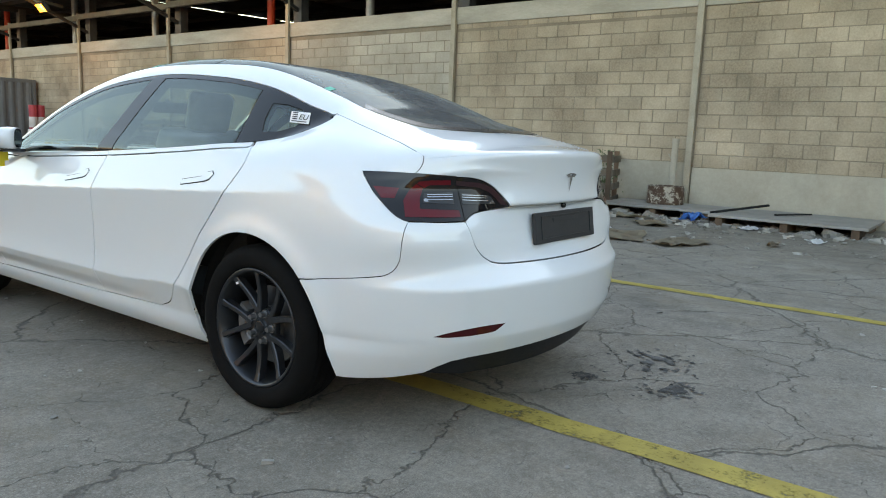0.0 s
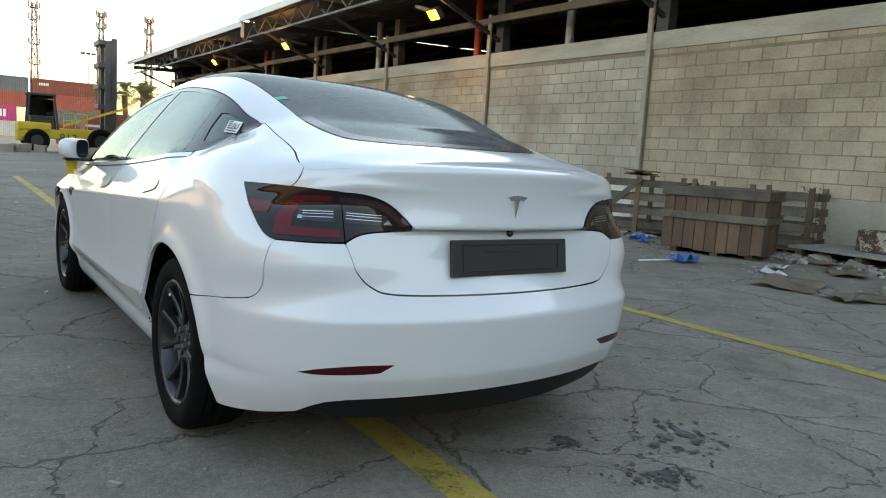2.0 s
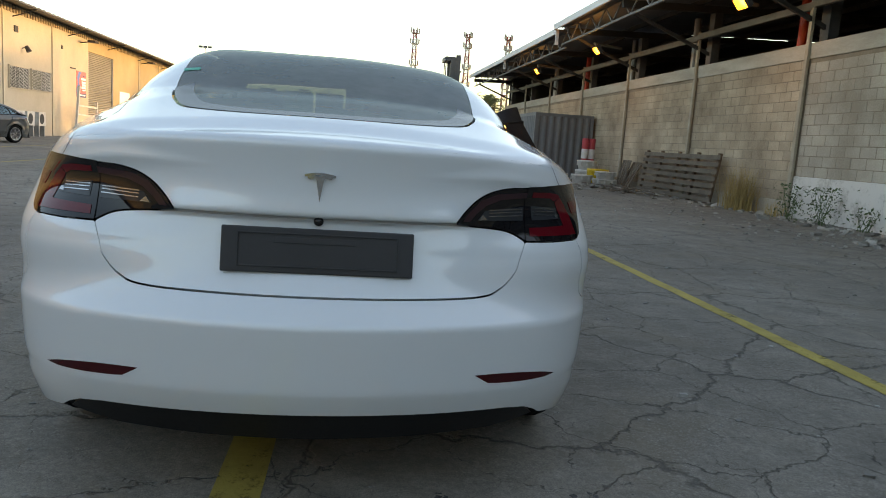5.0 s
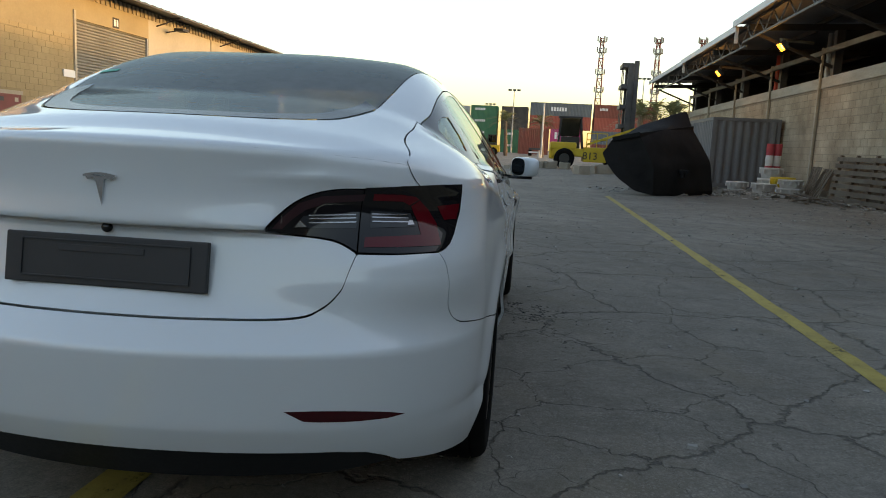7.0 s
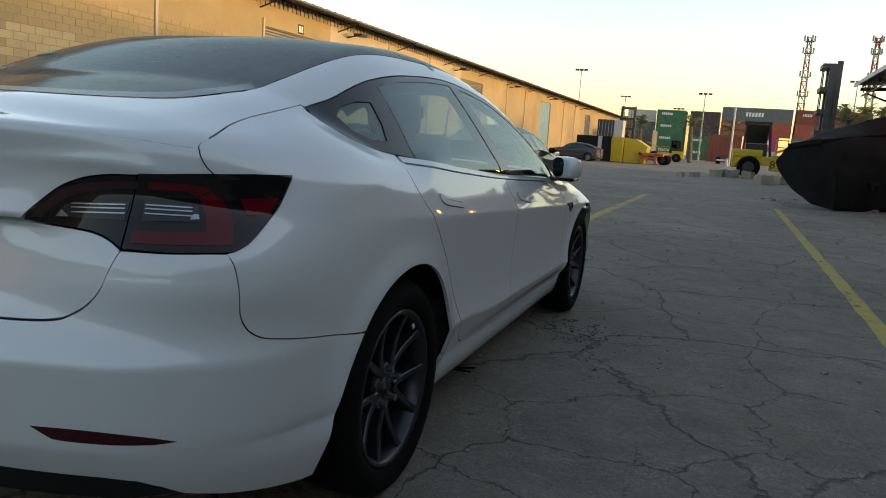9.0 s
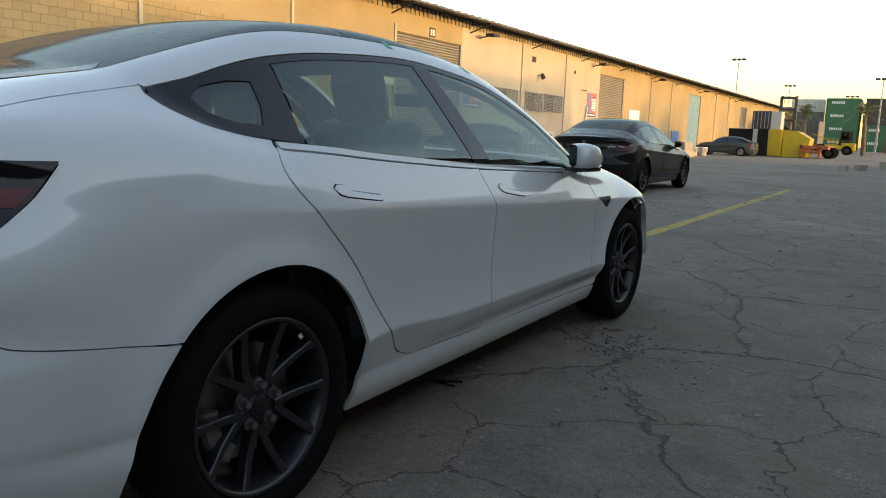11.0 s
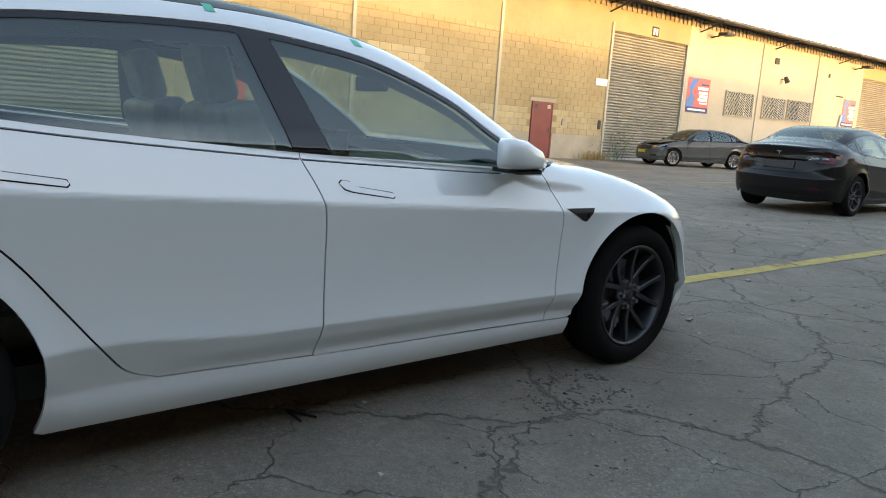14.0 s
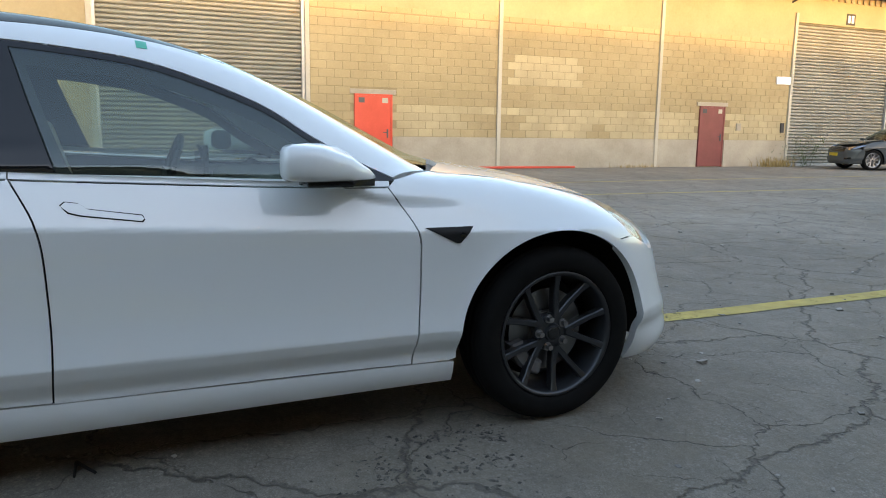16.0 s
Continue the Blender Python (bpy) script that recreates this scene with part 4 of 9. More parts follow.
# ---------------------------------------------------------------- the white saloon
BELT = [(0.115, 1.036), (0.30, 1.022), (0.50, 1.004), (0.80, 0.982), (1.12, 0.962), (1.50, 0.944), (1.88, 0.928), (2.20, 0.922)]
REAR_EDGE = [(0.105, 1.018), (0.080, 0.978), (0.089, 0.930), (0.165, 0.841), (0.323, 0.687), (0.430, 0.552), (0.537, 0.413), (0.60, 0.343), (0.683, 0.309)]
MID_GAP = [(1.120, 0.945), (1.185, 0.800), (1.199, 0.620), (1.200, 0.440), (1.190, 0.294)]
FRONT_EDGE = [(2.208, 0.900), (2.300, 0.755), (2.314, 0.630), (2.314, 0.504), (2.300, 0.278)]
REAR_ARCH, FRONT_ARCH, R_ARCH, F_ARCH = 0.012, 2.865, 0.386, 0.402
GAP = 0.0028


def shift(points, dy, dz=0.0):
    return [(a + dy, b + dz) for a, b in points]


def lip_edge(angles):
    """The brim of the boot: for each angle the height where the metal turns from upright to level."""
    zs = np.linspace(0.985, 1.075, 46)
    out = []
    for a in angles:
        q = round_rear(np.stack([np.full(46, a), zs], 1))
        up = normals(q)[:, 2]
        k = int(np.argmax(up > 0.5))
        out.append((float(a), float(zs[k])))
    return out


def build_car(paint, glass, label):
    car = thing("car", label, "car")
    st = (0.022, 0.009)
    belt = bend(BELT, 5)
    rear_edge, mid_gap, front_edge = bend(REAR_EDGE), bend(MID_GAP), bend(FRONT_EDGE)
    sill = [(0.683, 0.309), (1.19, 0.294), (2.30, 0.277), (2.46, 0.273)]
    strip = 0.020

    # doors, each with its flush handle
    low = [(y, z - strip - 2 * GAP) for y, z in belt]
    def cut(line, a, b):
        ys, zs = [q[0] for q in line], [q[1] for q in line]
        return [(a, float(np.interp(a, ys, zs)))] + [q for q in line if a + 0.01 < q[0] < b - 0.01] + [(b, float(np.interp(b, ys, zs)))]
    rear_top, front_top = cut(low, 0.12, 1.118 - GAP), cut(low, 1.122 + GAP, 2.20)
    doors = {}
    outline = shift(rear_edge, GAP * 0.9, GAP * 0.5) + [(1.188, 0.294 + GAP)] + shift(mid_gap[::-1], -GAP) + rear_top[::-1]
    doors["rear"] = panel("rear_door", outline, on_side, st, paint, car, both=True)
    outline = shift(mid_gap, GAP) + [(1.9, 0.284 + GAP), (2.298, 0.277 + GAP)] + shift(front_edge[::-1], -GAP) + front_top[::-1]
    doors["front"] = panel("front_door", outline, on_side, st, paint, car, both=True)
    for key, y0, z0, slope in (("rear", 0.245, 0.902, -0.14), ("front", 1.245, 0.862, -0.15)):
        for k, ob in enumerate(doors[key]):
            def bar(grow):
                pts = [(0.0, 0.004), (0.012, 0.016), (0.045, 0.016), (0.068, 0.004), (0.075, 0.0035), (0.205, 0.0035), (0.212, -0.004), (0.205, -0.012), (0.05, -0.014), (0.02, -0.010)]
                return [(y0 + a + grow * (1 if a > 0.1 else -1), z0 + slope * a + b + grow * (1 if b > 0 else -1)) for a, b in pts]
            panel("handle_recess", bar(0.003), on_side, (0.012, 0.008), M_VOID, ob, lift=0.0010, mirror=bool(k), flange=False)
            panel("door_handle", bar(0.0), on_side, (0.012, 0.008), paint, ob, "flush painted door handle", lift=0.0035, thick=0.004, mirror=bool(k))
            top = cut(belt, 0.118, 1.118) if key == "rear" else cut(belt, 1.122, 2.215)
            panel("belt_strip", [(y, z - GAP) for y, z in top] + [(y, z - strip) for y, z in top[::-1]], on_side, (0.03, 0.01), paint, ob, lift=0.001, mirror=bool(k), thick=0.008)

    # rear quarter with the sill, cut out for the wheel
    seam = [(-0.318, 0.583), (-0.44, 0.602), (-0.585, 0.623), (-0.632, 0.635), (-0.660, 0.663), (-0.676, 0.717), (-0.680, 0.822)]
    lamp_side = [(-0.680, 0.822), (-0.664, 0.827), (-0.638, 0.841), (-0.602, 0.868), (-0.546, 0.917), (-0.490, 0.984)]
    boot_seam = [(-0.652, 0.985), (-0.665, 1.006), (-0.668, 1.032), (-0.650, 1.055), (-0.556, 1.085), (-0.388, 1.124), (-0.176, 1.163)]
    trim_low = [(-0.182, 1.143), (-0.157, 1.111), (-0.084, 1.073), (0.016, 1.049), (0.105, 1.036)]
    rear_cut = arc(REAR_ARCH, R_ARCH, -21, 140, 34)
    outline = (bend(trim_low) + shift(rear_edge, -GAP * 0.9, -GAP * 0.5)[1:] + shift(sill, 0, -GAP) + [(2.465, 0.19)] + [(0.395, 0.185)] +
               rear_cut + shift(bend(seam), 0.0016, GAP * 0.5)[2:-1] + bend(lamp_side) + [(-0.56, 0.986), (-0.648, 0.987)] + shift(bend(boot_seam), 0.0014, -0.0006)[1:])
    panel("quarter_panel", outline, on_side, st, paint, car, both=True, thick=0.012)

    # front wing
    wing_top = on_top(np.array([(0.728, 3.10), (0.733, 2.9), (0.738, 2.7), (0.742, 2.5), (0.755, 2.40)]))
    front_cut = arc(FRONT_ARCH, F_ARCH, 52, 187, 34)
    outline = (shift(front_edge, GAP)[::-1] + [(2.24, 0.924), (2.33, 0.940)] + [(p[1], p[2]) for p in wing_top[::-1]] +
               [(3.118, 0.805), (3.138, 0.775), (3.175, 0.730), (3.198, 0.697), (3.130, 0.692)] + front_cut + [(2.44, 0.277)])
    panel("front_wing", outline[::-1], on_side, st, paint, car, both=True, thick=0.012)

    # rear bumper, wrapped round the tail
    arch3 = on_side(bend([(-0.288, 0.578), (-0.340, 0.505), (-0.378, 0.430), (-0.402, 0.355), (-0.418, 0.285), (-0.427, 0.228)], 4))
    seam3 = on_side(bend(seam))
    low_lamp3 = on_tail(np.array([(0.765, 0.822), (0.70, 0.820), (0.607, 0.820)]))
    boot_low = [(0.604, 0.818), (0.588, 0.770), (0.573, 0.728), (0.530, 0.684), (0.461, 0.661), (0.25, 0.655), (0.0, 0.654)]
    boot_low3 = on_tail(bend(boot_low, 12))
    hem3 = on_tail(np.array([(0.0, 0.322), (0.20, 0.321), (0.40, 0.318), (0.58, 0.316), (0.645, 0.309), (0.685, 0.290), (0.716, 0.266)]))
    side_hem3 = on_side(np.array([(-0.62, 0.247), (-0.53, 0.236), (-0.46, 0.229)]))
    half = [tuple(q) for q in to_rear(np.concatenate([hem3, side_hem3, arch3[::-1], seam3]))] + [tuple(q) for q in to_rear(np.concatenate([low_lamp3, boot_low3[1:]]))]
    half = [(a, b - GAP * 0.5 if k >= len(hem3) + len(side_hem3) + len(arch3) else b) for k, (a, b) in enumerate(half)]
    outline = half + [(-a, b) for a, b in half[::-1]]
    panel("rear_bumper", outline, round_rear, (1.3, 0.012), paint, car, thick=0.012)
    diff = [(-0.70, 0.255), (-0.64, 0.305), (-0.4, 0.316), (0.0, 0.320), (0.4, 0.316), (0.64, 0.305), (0.70, 0.255), (0.55, 0.225), (0.3, 0.215), (0.0, 0.212), (-0.3, 0.215), (-0.55, 0.225)]
    panel("diffuser", diff, on_tail, (0.03, 0.012), M_TRIM, car, "black plastic rear valance", lift=-0.012, thick=0.05)
    for sgn in (1, -1):
        pts = bend([(0.462, 0.440), (0.54, 0.4405), (0.62, 0.437), (0.69, 0.428), (0.738, 0.415)], 4) + bend([(0.70, 0.410), (0.62, 0.4095), (0.54, 0.411), (0.505, 0.414)], 4)
        panel("bumper_reflector", pts, on_tail, (0.02, 0.01), M_REFLECTOR, car, "slim dark red bumper reflector", lift=0.0012, thick=0.004, mirror=sgn < 0)

    # boot lid: plate panel, spoiler face and deck
    plate_top = [(0.0, 0.861)] + bend([(0.37, 0.861), (0.45, 0.858), (0.52, 0.852), (0.562, 0.842), (0.598, 0.823)], 5)
    right = shift(bend(boot_low, 12)[::-1], 0, GAP * 1.5)[:-1] + plate_top[::-1]
    outline = [(a, b) for a, b in right] + [(-a, b) for a, b in right[::-1]][1:-1]
    panel("boot_lid", outline, on_tail, (0.022, 0.014), paint, car, thick=0.03)
    # the face under the brim goes round to the boot seam; the deck starts where the metal turns up
    ends = to_rear(on_side(np.array([(-0.655, 0.988), (-0.668, 1.012)])))
    a_end = float(ends[0, 0])
    angles = np.linspace(a_end, -a_end, 41)
    brim = lip_edge(angles)
    inner = to_rear(on_tail(np.array(bend([(0.384, 0.871), (0.411, 0.905), (0.451, 0.942), (0.497, 0.965), (0.55, 0.9765), (0.611, 0.9795), (0.655, 0.983)], 6))))
    half = [tuple(q) for q in inner] + [tuple(ends[0])]
    outline = [(0.0, 0.869)] + half + brim + [(-a, b) for a, b in half[::-1]]
    panel("boot_spoiler", outline, round_rear, (1.0, 0.008), paint, car, thick=0.012)
    brim3 = round_rear(np.array(brim))
    seam_top3 = on_side(shift(bend(boot_seam), -0.0014, 0.0006)[1:])
    seam_top3 = seam_top3[seam_top3[:, 1] > brim3[0, 1] + 0.004]
    seam_top3 = seam_top3[np.argmax(seam_top3[:, 2] > brim3[0, 2]):]
    glass_low = [(0.520, -0.215), (0.508, -0.290), (0.487, -0.365), (0.432, -0.470), (0.295, -0.552), (0.15, -0.592), (0.0, -0.604)]
    right = [(p[0], p[1]) for p in brim3[20::-1]] + [(p[0], p[1]) for p in seam_top3] + [(0.635, -0.175), (0.58, -0.16)] + [(a + 0.008, b - 0.006) for a, b in bend(glass_low)]
    outline = right + [(-a, b) for a, b in right[::-1]][1:-1]
    panel("boot_deck", outline, on_top, (0.020, 0.016), paint, car, thick=0.006)

    line = bend(boot_seam)[:26]
    panel("boot_gap", shift(line, -0.0011, -0.0004) + shift(line[::-1], 0.0011, 0.0004), on_side, (0.012, 0.006), M_VOID, car, "dark gap beside the boot lid", lift=0.0009, both=True, flange=False)

    # roof rails from the screen pillar to the boot seam
    win_top = bend([(-0.165, 1.160), (-0.05, 1.192), (0.078, 1.235), (0.22, 1.272), (0.42, 1.304), (0.61, 1.322), (0.82, 1.336), (1.03, 1.340), (1.28, 1.320), (1.522, 1.280), (1.814, 1.170), (1.97, 1.068), (2.12, 0.985), (2.235, 0.930)], 4)
    out3 = on_side(win_top)
    roof_in = bend([(0.514, -0.25), (0.534, 0.0), (0.548, 0.4), (0.548, 0.9), (0.542, 1.3), (0.552, 1.62), (0.585, 1.9), (0.63, 2.15), (0.69, 2.38)], 5)
    outline = [(p[0], p[1]) for p in out3] + [(0.75, 2.39)] + [(a + 0.004, b) for a, b in roof_in[::-1]] + [(0.57, -0.20), (0.62, -0.185)]
    panel("roof_rail", outline, on_top, (0.016, 0.022), paint, car, both=True, thick=0.02)
    # glass from the boot to the bonnet
    def strip_between(y0, y1, low_edge, high_edge):
        mid = [q for q in roof_in if y0 < q[1] < y1]
        right = low_edge + mid + high_edge
        return right + [(-a, b) for a, b in right[::-1]]
    panel("rear_window", strip_between(-0.21, 0.72, [q for q in bend(glass_low)][::-1], [(0.548, 0.72)]), on_top, (0.03, 0.03), M_GLASS_DARK, car, "dark tinted rear window", flange=False)
    panel("glass_roof", strip_between(0.73, 1.66, [(0.548, 0.73)], [(0.555, 1.66)]), on_top, (0.03, 0.03), M_GLASS_ROOF, car, "dark tinted glass roof", flange=False)
    panel("windscreen", strip_between(1.67, 2.36, [(0.556, 1.67)], [(0.688, 2.37), (0.60, 2.46), (0.40, 2.545), (0.2, 2.585), (0.0, 2.60)]), on_top, (0.03, 0.03), glass, car, "clear windscreen", flange=False)
    # black band printed round the rear window
    rim = bend(glass_low)
    inner_rim = [(a * 0.90, b + 0.055 + 0.012 * (1 - abs(a) / 0.55)) for a, b in rim]
    outline = rim + [(-a, b) for a, b in rim[::-1]][1:] + [(-a, b) for a, b in inner_rim] + inner_rim[::-1][1:]
    panel("window_border", outline, on_top, (0.025, 0.02), M_BORDER, car, "black printed edge of the rear window", lift=0.0012, flange=False)

    # side windows and their black surround
    glass_top = [(y, z - 0.020) for y, z in win_top]
    seal = bend([(-0.178, 1.147), (-0.157, 1.115), (-0.084, 1.077), (0.016, 1.053), (0.115, 1.040)])
    for k, sgn in enumerate((1, -1)):
        panel("window_seal", [(y, z - 0.003) for y, z in win_top] + [(y, z - 0.021) for y, z in win_top[::-1]], on_side, (0.03, 0.008), M_GLOSS_BLACK, car, lift=-0.002, thick=0.01, mirror=bool(k))
        top = [q for q in glass_top if q[0] < 0.215]
        quarter = seal + [(0.218, 1.030), (0.232, 1.262)] + top[::-1]
        hole = [(-0.074, 1.142), (-0.044, 1.105), (0.026, 1.081), (0.104, 1.078), (0.126, 1.130), (0.129, 1.196), (0.054, 1.193), (-0.030, 1.173)]
        low_strip = seal + [(0.218, 1.030)] + hole[3::-1]
        side_strip = [(0.218, 1.030), (0.232, 1.262), hole[5], hole[4], hole[3]]
        top_strip = [seal[0]] + top + [(0.232, 1.262), hole[5], hole[6], hole[7], hole[0]]
        for strip_ in (low_strip, side_strip, top_strip):
            panel("quarter_trim", strip_, on_side, (0.02, 0.015), M_GLOSS_BLACK, car, "black quarter window surround", lift=-0.002, mirror=bool(k), flange=False)
        for strip_ in (low_strip, side_strip, top_strip):
            panel("pillar_trim", strip_, on_side, (0.03, 0.03), M_CABIN, car, "dark inner pillar trim", lift=-0.030, mirror=bool(k), flange=False)
        edge = [q for q in win_top if 0.0 < q[0] < 2.16]
        panel("roof_lining", edge + [(y, z - 0.050) for y, z in edge[::-1]], on_side, (0.05, 0.02), M_CABIN, car, "dark lining along the roof edge", lift=-0.034, mirror=bool(k), flange=False)
        panel("pillar_trim", [(1.07, 0.965), (1.28, 0.950), (1.205, 1.15), (1.15, 1.312), (1.06, 1.316), (0.985, 1.316), (1.022, 1.15)], on_side, (0.04, 0.04), M_CABIN, car, "dark inner pillar trim", lift=-0.034, mirror=bool(k), flange=False)
        panel("belt_end", [(0.05, 0.995), (0.05, 1.046), (0.25, 1.030), (0.25, 0.995)], on_side, (0.04, 0.02), M_VOID, car, lift=-0.010, mirror=bool(k), flange=False)
        panel("quarter_window", hole, on_side, (0.03, 0.03), glass, car, lift=-0.005, mirror=bool(k), flange=False)
        y_low = lambda y: float(np.interp(y, [q[0] for q in belt], [q[1] for q in belt]))
        top = [q for q in glass_top if 0.25 < q[0] < 1.00]
        panel("rear_side_window", [(0.228, y_low(0.228)), (0.6, y_low(0.6)), (0.99, y_low(0.99) + 0.0), (1.10, y_low(1.10)), (1.05, 1.15), (1.01, 1.318)] + top[::-1] + [(0.24, 1.256)], on_side, (0.04, 0.03), glass, car, lift=-0.004, mirror=bool(k), flange=False)
        panel("pillar_cover", [(1.103, y_low(1.10)), (1.235, y_low(1.235)), (1.17, 1.15), (1.118, 1.316), (1.06, 1.319), (1.013, 1.319), (1.053, 1.15)], on_side, (0.03, 0.03), M_GLOSS_BLACK, car, lift=-0.002, mirror=bool(k), thick=0.006)
        top = [q for q in glass_top if 1.15 < q[0] < 2.10]
        panel("front_side_window", [(1.240, y_low(1.24)), (1.7, y_low(1.7)), (2.11, y_low(2.11))] + top[::-1] + [(1.122, 1.314), (1.175, 1.15)], on_side, (0.04, 0.03), glass, car, lift=-0.004, mirror=bool(k), flange=False)
        panel("mirror_base", [(2.11, y_low(2.11)), (2.235, 0.918), (2.225, 0.928), (2.10, 0.985)], on_side, (0.02, 0.02), M_GLOSS_BLACK, car, lift=0.001, mirror=bool(k), thick=0.008)

    # bonnet, nose and headlights
    right = [(0.0, 2.640), (0.25, 2.620), (0.48, 2.560), (0.64, 2.47), (0.735, 2.42), (0.738, 2.55), (0.734, 2.7), (0.721, 2.9), (0.700, 3.05), (0.66, 3.17), (0.57, 3.34), (0.45, 3.46), (0.25, 3.55), (0.0, 3.58)]
    outline = right + [(-a, b) for a, b in right[::-1]][1:-1]
    panel("bonnet", outline, on_top, (0.03, 0.022), paint, car, thick=0.02)
    right = [(0.0, 2.604), (0.40, 2.549), (0.60, 2.464), (0.70, 2.38), (0.74, 2.40), (0.64, 2.465), (0.48, 2.555), (0.25, 2.615), (0.0, 2.636)]
    panel("cowl", right[:9] + [(-a, b) for a, b in right[4:8][::-1]] + [(-a, b) for a, b in right[1:4][::-1]], on_top, (0.03, 0.012), M_TRIM, car, lift=-0.02, flange=False)
    light3 = np.array([(0.735, 3.110, 0.826), (0.850, 3.140, 0.772), (0.884, 3.225, 0.694), (0.78, 3.36, 0.625), (0.62, 3.43, 0.640), (0.50, 3.46, 0.705), (0.58, 3.33, 0.770), (0.66, 3.20, 0.815)])
    lamp = [tuple(q) for q in to_front(light3)]
    panel("headlight", lamp, round_front, (2.0, 0.018), M_CLEAR, car, "clear headlight lens", both=True, flange=False)
    panel("headlight_bowl", lamp, round_front, (2.0, 0.018), M_LAMP_SILVER, car, "silvery headlight inside", both=True, lift=-0.02, thick=0.02)
    cut3 = on_side(arc(FRONT_ARCH, F_ARCH, -22, 52, 16))
    half = [tuple(q) for q in to_front(np.concatenate([cut3, on_side(np.array([(3.125, 0.688), (3.195, 0.691)])), light3[2:6] - (0, 0, 0.004)]))]
    front3 = on_top(np.array([(0.45, 3.465), (0.25, 3.555), (0.0, 3.585)]))
    half += [tuple(q) for q in to_front(front3)]
    half = [(0.0, 0.175), (20.0, 0.173), (36.0, 0.173), (48.0, 0.178)] + half
    outline = half + [(-a, b) for a, b in half[::-1]][1:-1]
    panel("front_bumper", outline, round_front, (1.3, 0.018), paint, car, thick=0.03)
    for k in (0, 1):
        panel("fender_badge", [(2.326, 0.764), (2.505, 0.763), (2.49, 0.745), (2.456, 0.708), (2.44, 0.708)], on_side, (0.02, 0.015), M_TRIM, car, "black wedge-shaped camera trim", lift=0.003, thick=0.006, mirror=bool(k))
        panel("camera_lens", [(2.45, 0.735), (2.46, 0.745), (2.472, 0.742), (2.47, 0.730), (2.458, 0.727)], on_side, (0.01, 0.01), M_LAMP_SMOKE, car, lift=0.006, thick=0.004, mirror=bool(k))

    # tail lamps: outer half on the wing, inner half on the boot
    outer = np.concatenate([on_side(np.array([(-0.489, 0.9885), (-0.548, 0.917), (-0.606, 0.865), (-0.642, 0.838), (-0.668, 0.826), (-0.684, 0.8245)])), on_tail(np.array([(0.70, 0.822), (0.607, 0.824), (0.613, 0.9815), (0.700, 0.987)])), on_side(np.array([(-0.656, 0.9885), (-0.58, 0.990)]))])
    inside = on_tail(np.array(bend([(0.609, 0.976), (0.55, 0.973), (0.50, 0.962), (0.455, 0.939), (0.415, 0.902), (0.388, 0.868)], 6) + bend([(0.45, 0.863), (0.52, 0.857), (0.562, 0.847), (0.603, 0.826)], 5)))
    def shrunk(p, keep, toward=(0, 0)):
        q = to_rear(p)
        c = q.mean(0) + toward
        return [tuple(v) for v in (c + (q - c) * keep)]
    for k in (0, 1):
        lamp = panel("tail_lamp", shrunk(outer, 1.0), round_rear, (1.2, 0.012), M_LAMP_SMOKE, car, "smoked tail lamp with a red light band", lift=0.002, thick=0.02, mirror=bool(k))[0]
        def inset(name, pts, material, label="", lift=0.0036, owner=lamp):
            panel(name, pts, round_rear, (0.8, 0.008), material, owner, label, lift=lift, thick=0.0015, mirror=bool(k))
        inset("light_band", [(29.9, 0.836), (39.5, 0.838), (39.6, 0.892), (38.6, 0.928), (37.4, 0.951), (36.2, 0.936), (36.9, 0.898), (37.0, 0.865), (30.1, 0.860)], M_LAMP_RED, "dark red light band")
        inset("upper_band", [(37.3, 0.953), (36.8, 0.960), (34.8, 0.966), (31.4, 0.967), (31.3, 0.950), (35.1, 0.948), (36.0, 0.938)], M_LAMP_RED, "dark red upper light band")
        inset("lamp_bowl", [(30.8, 0.882), (36.4, 0.885), (36.1, 0.918), (31.0, 0.924)], M_LAMP_INSET)
        inset("side_marker", [(40.2, 0.935), (44.5, 0.938), (43.2, 0.899), (41.0, 0.899)], M_LAMP_RED, "red side marker")
        for z in (0.896, 0.906, 0.914):
            inset("light_guide", [(31.1, z), (35.6, z - 0.002), (35.6, z + 0.001), (31.1, z + 0.003)], M_LAMP_SILVER, "", 0.0056)
        inset("reflector_tip", [(35.4, 0.888), (36.3, 0.889), (36.2, 0.899), (35.7, 0.900)], M_LAMP_SILVER, "small bright reflector", 0.0056)
        lamp = panel("boot_lamp", shrunk(inside, 1.0), round_rear, (1.2, 0.012), M_LAMP_SMOKE, car, "smoked inner tail lamp on the boot", lift=0.002, thick=0.02, mirror=bool(k))[0]
        inset("upper_band", [(30.4, 0.966), (25.2, 0.957), (22.6, 0.938), (20.6, 0.900), (19.6, 0.876), (20.8, 0.876), (21.8, 0.897), (23.4, 0.922), (25.8, 0.940), (30.2, 0.948)], M_LAMP_DARKRED, "smoked upper light band", 0.0036, lamp)
        inset("lamp_bowl", [(22.0, 0.879), (29.2, 0.881), (29.6, 0.921), (23.2, 0.908)], M_LAMP_INSET, "", 0.0036, lamp)
        for z in (0.894, 0.904, 0.912):
            inset("light_guide", [(23.8, z - 0.004), (29.2, z), (29.2, z + 0.003), (23.8, z - 0.001)], M_LAMP_SILVER, "", 0.0056, lamp)
        inset("reflector_tip", [(22.2, 0.880), (23.6, 0.881), (23.2, 0.889), (22.8, 0.896)], M_LAMP_SILVER, "small bright reflector", 0.0056, lamp)

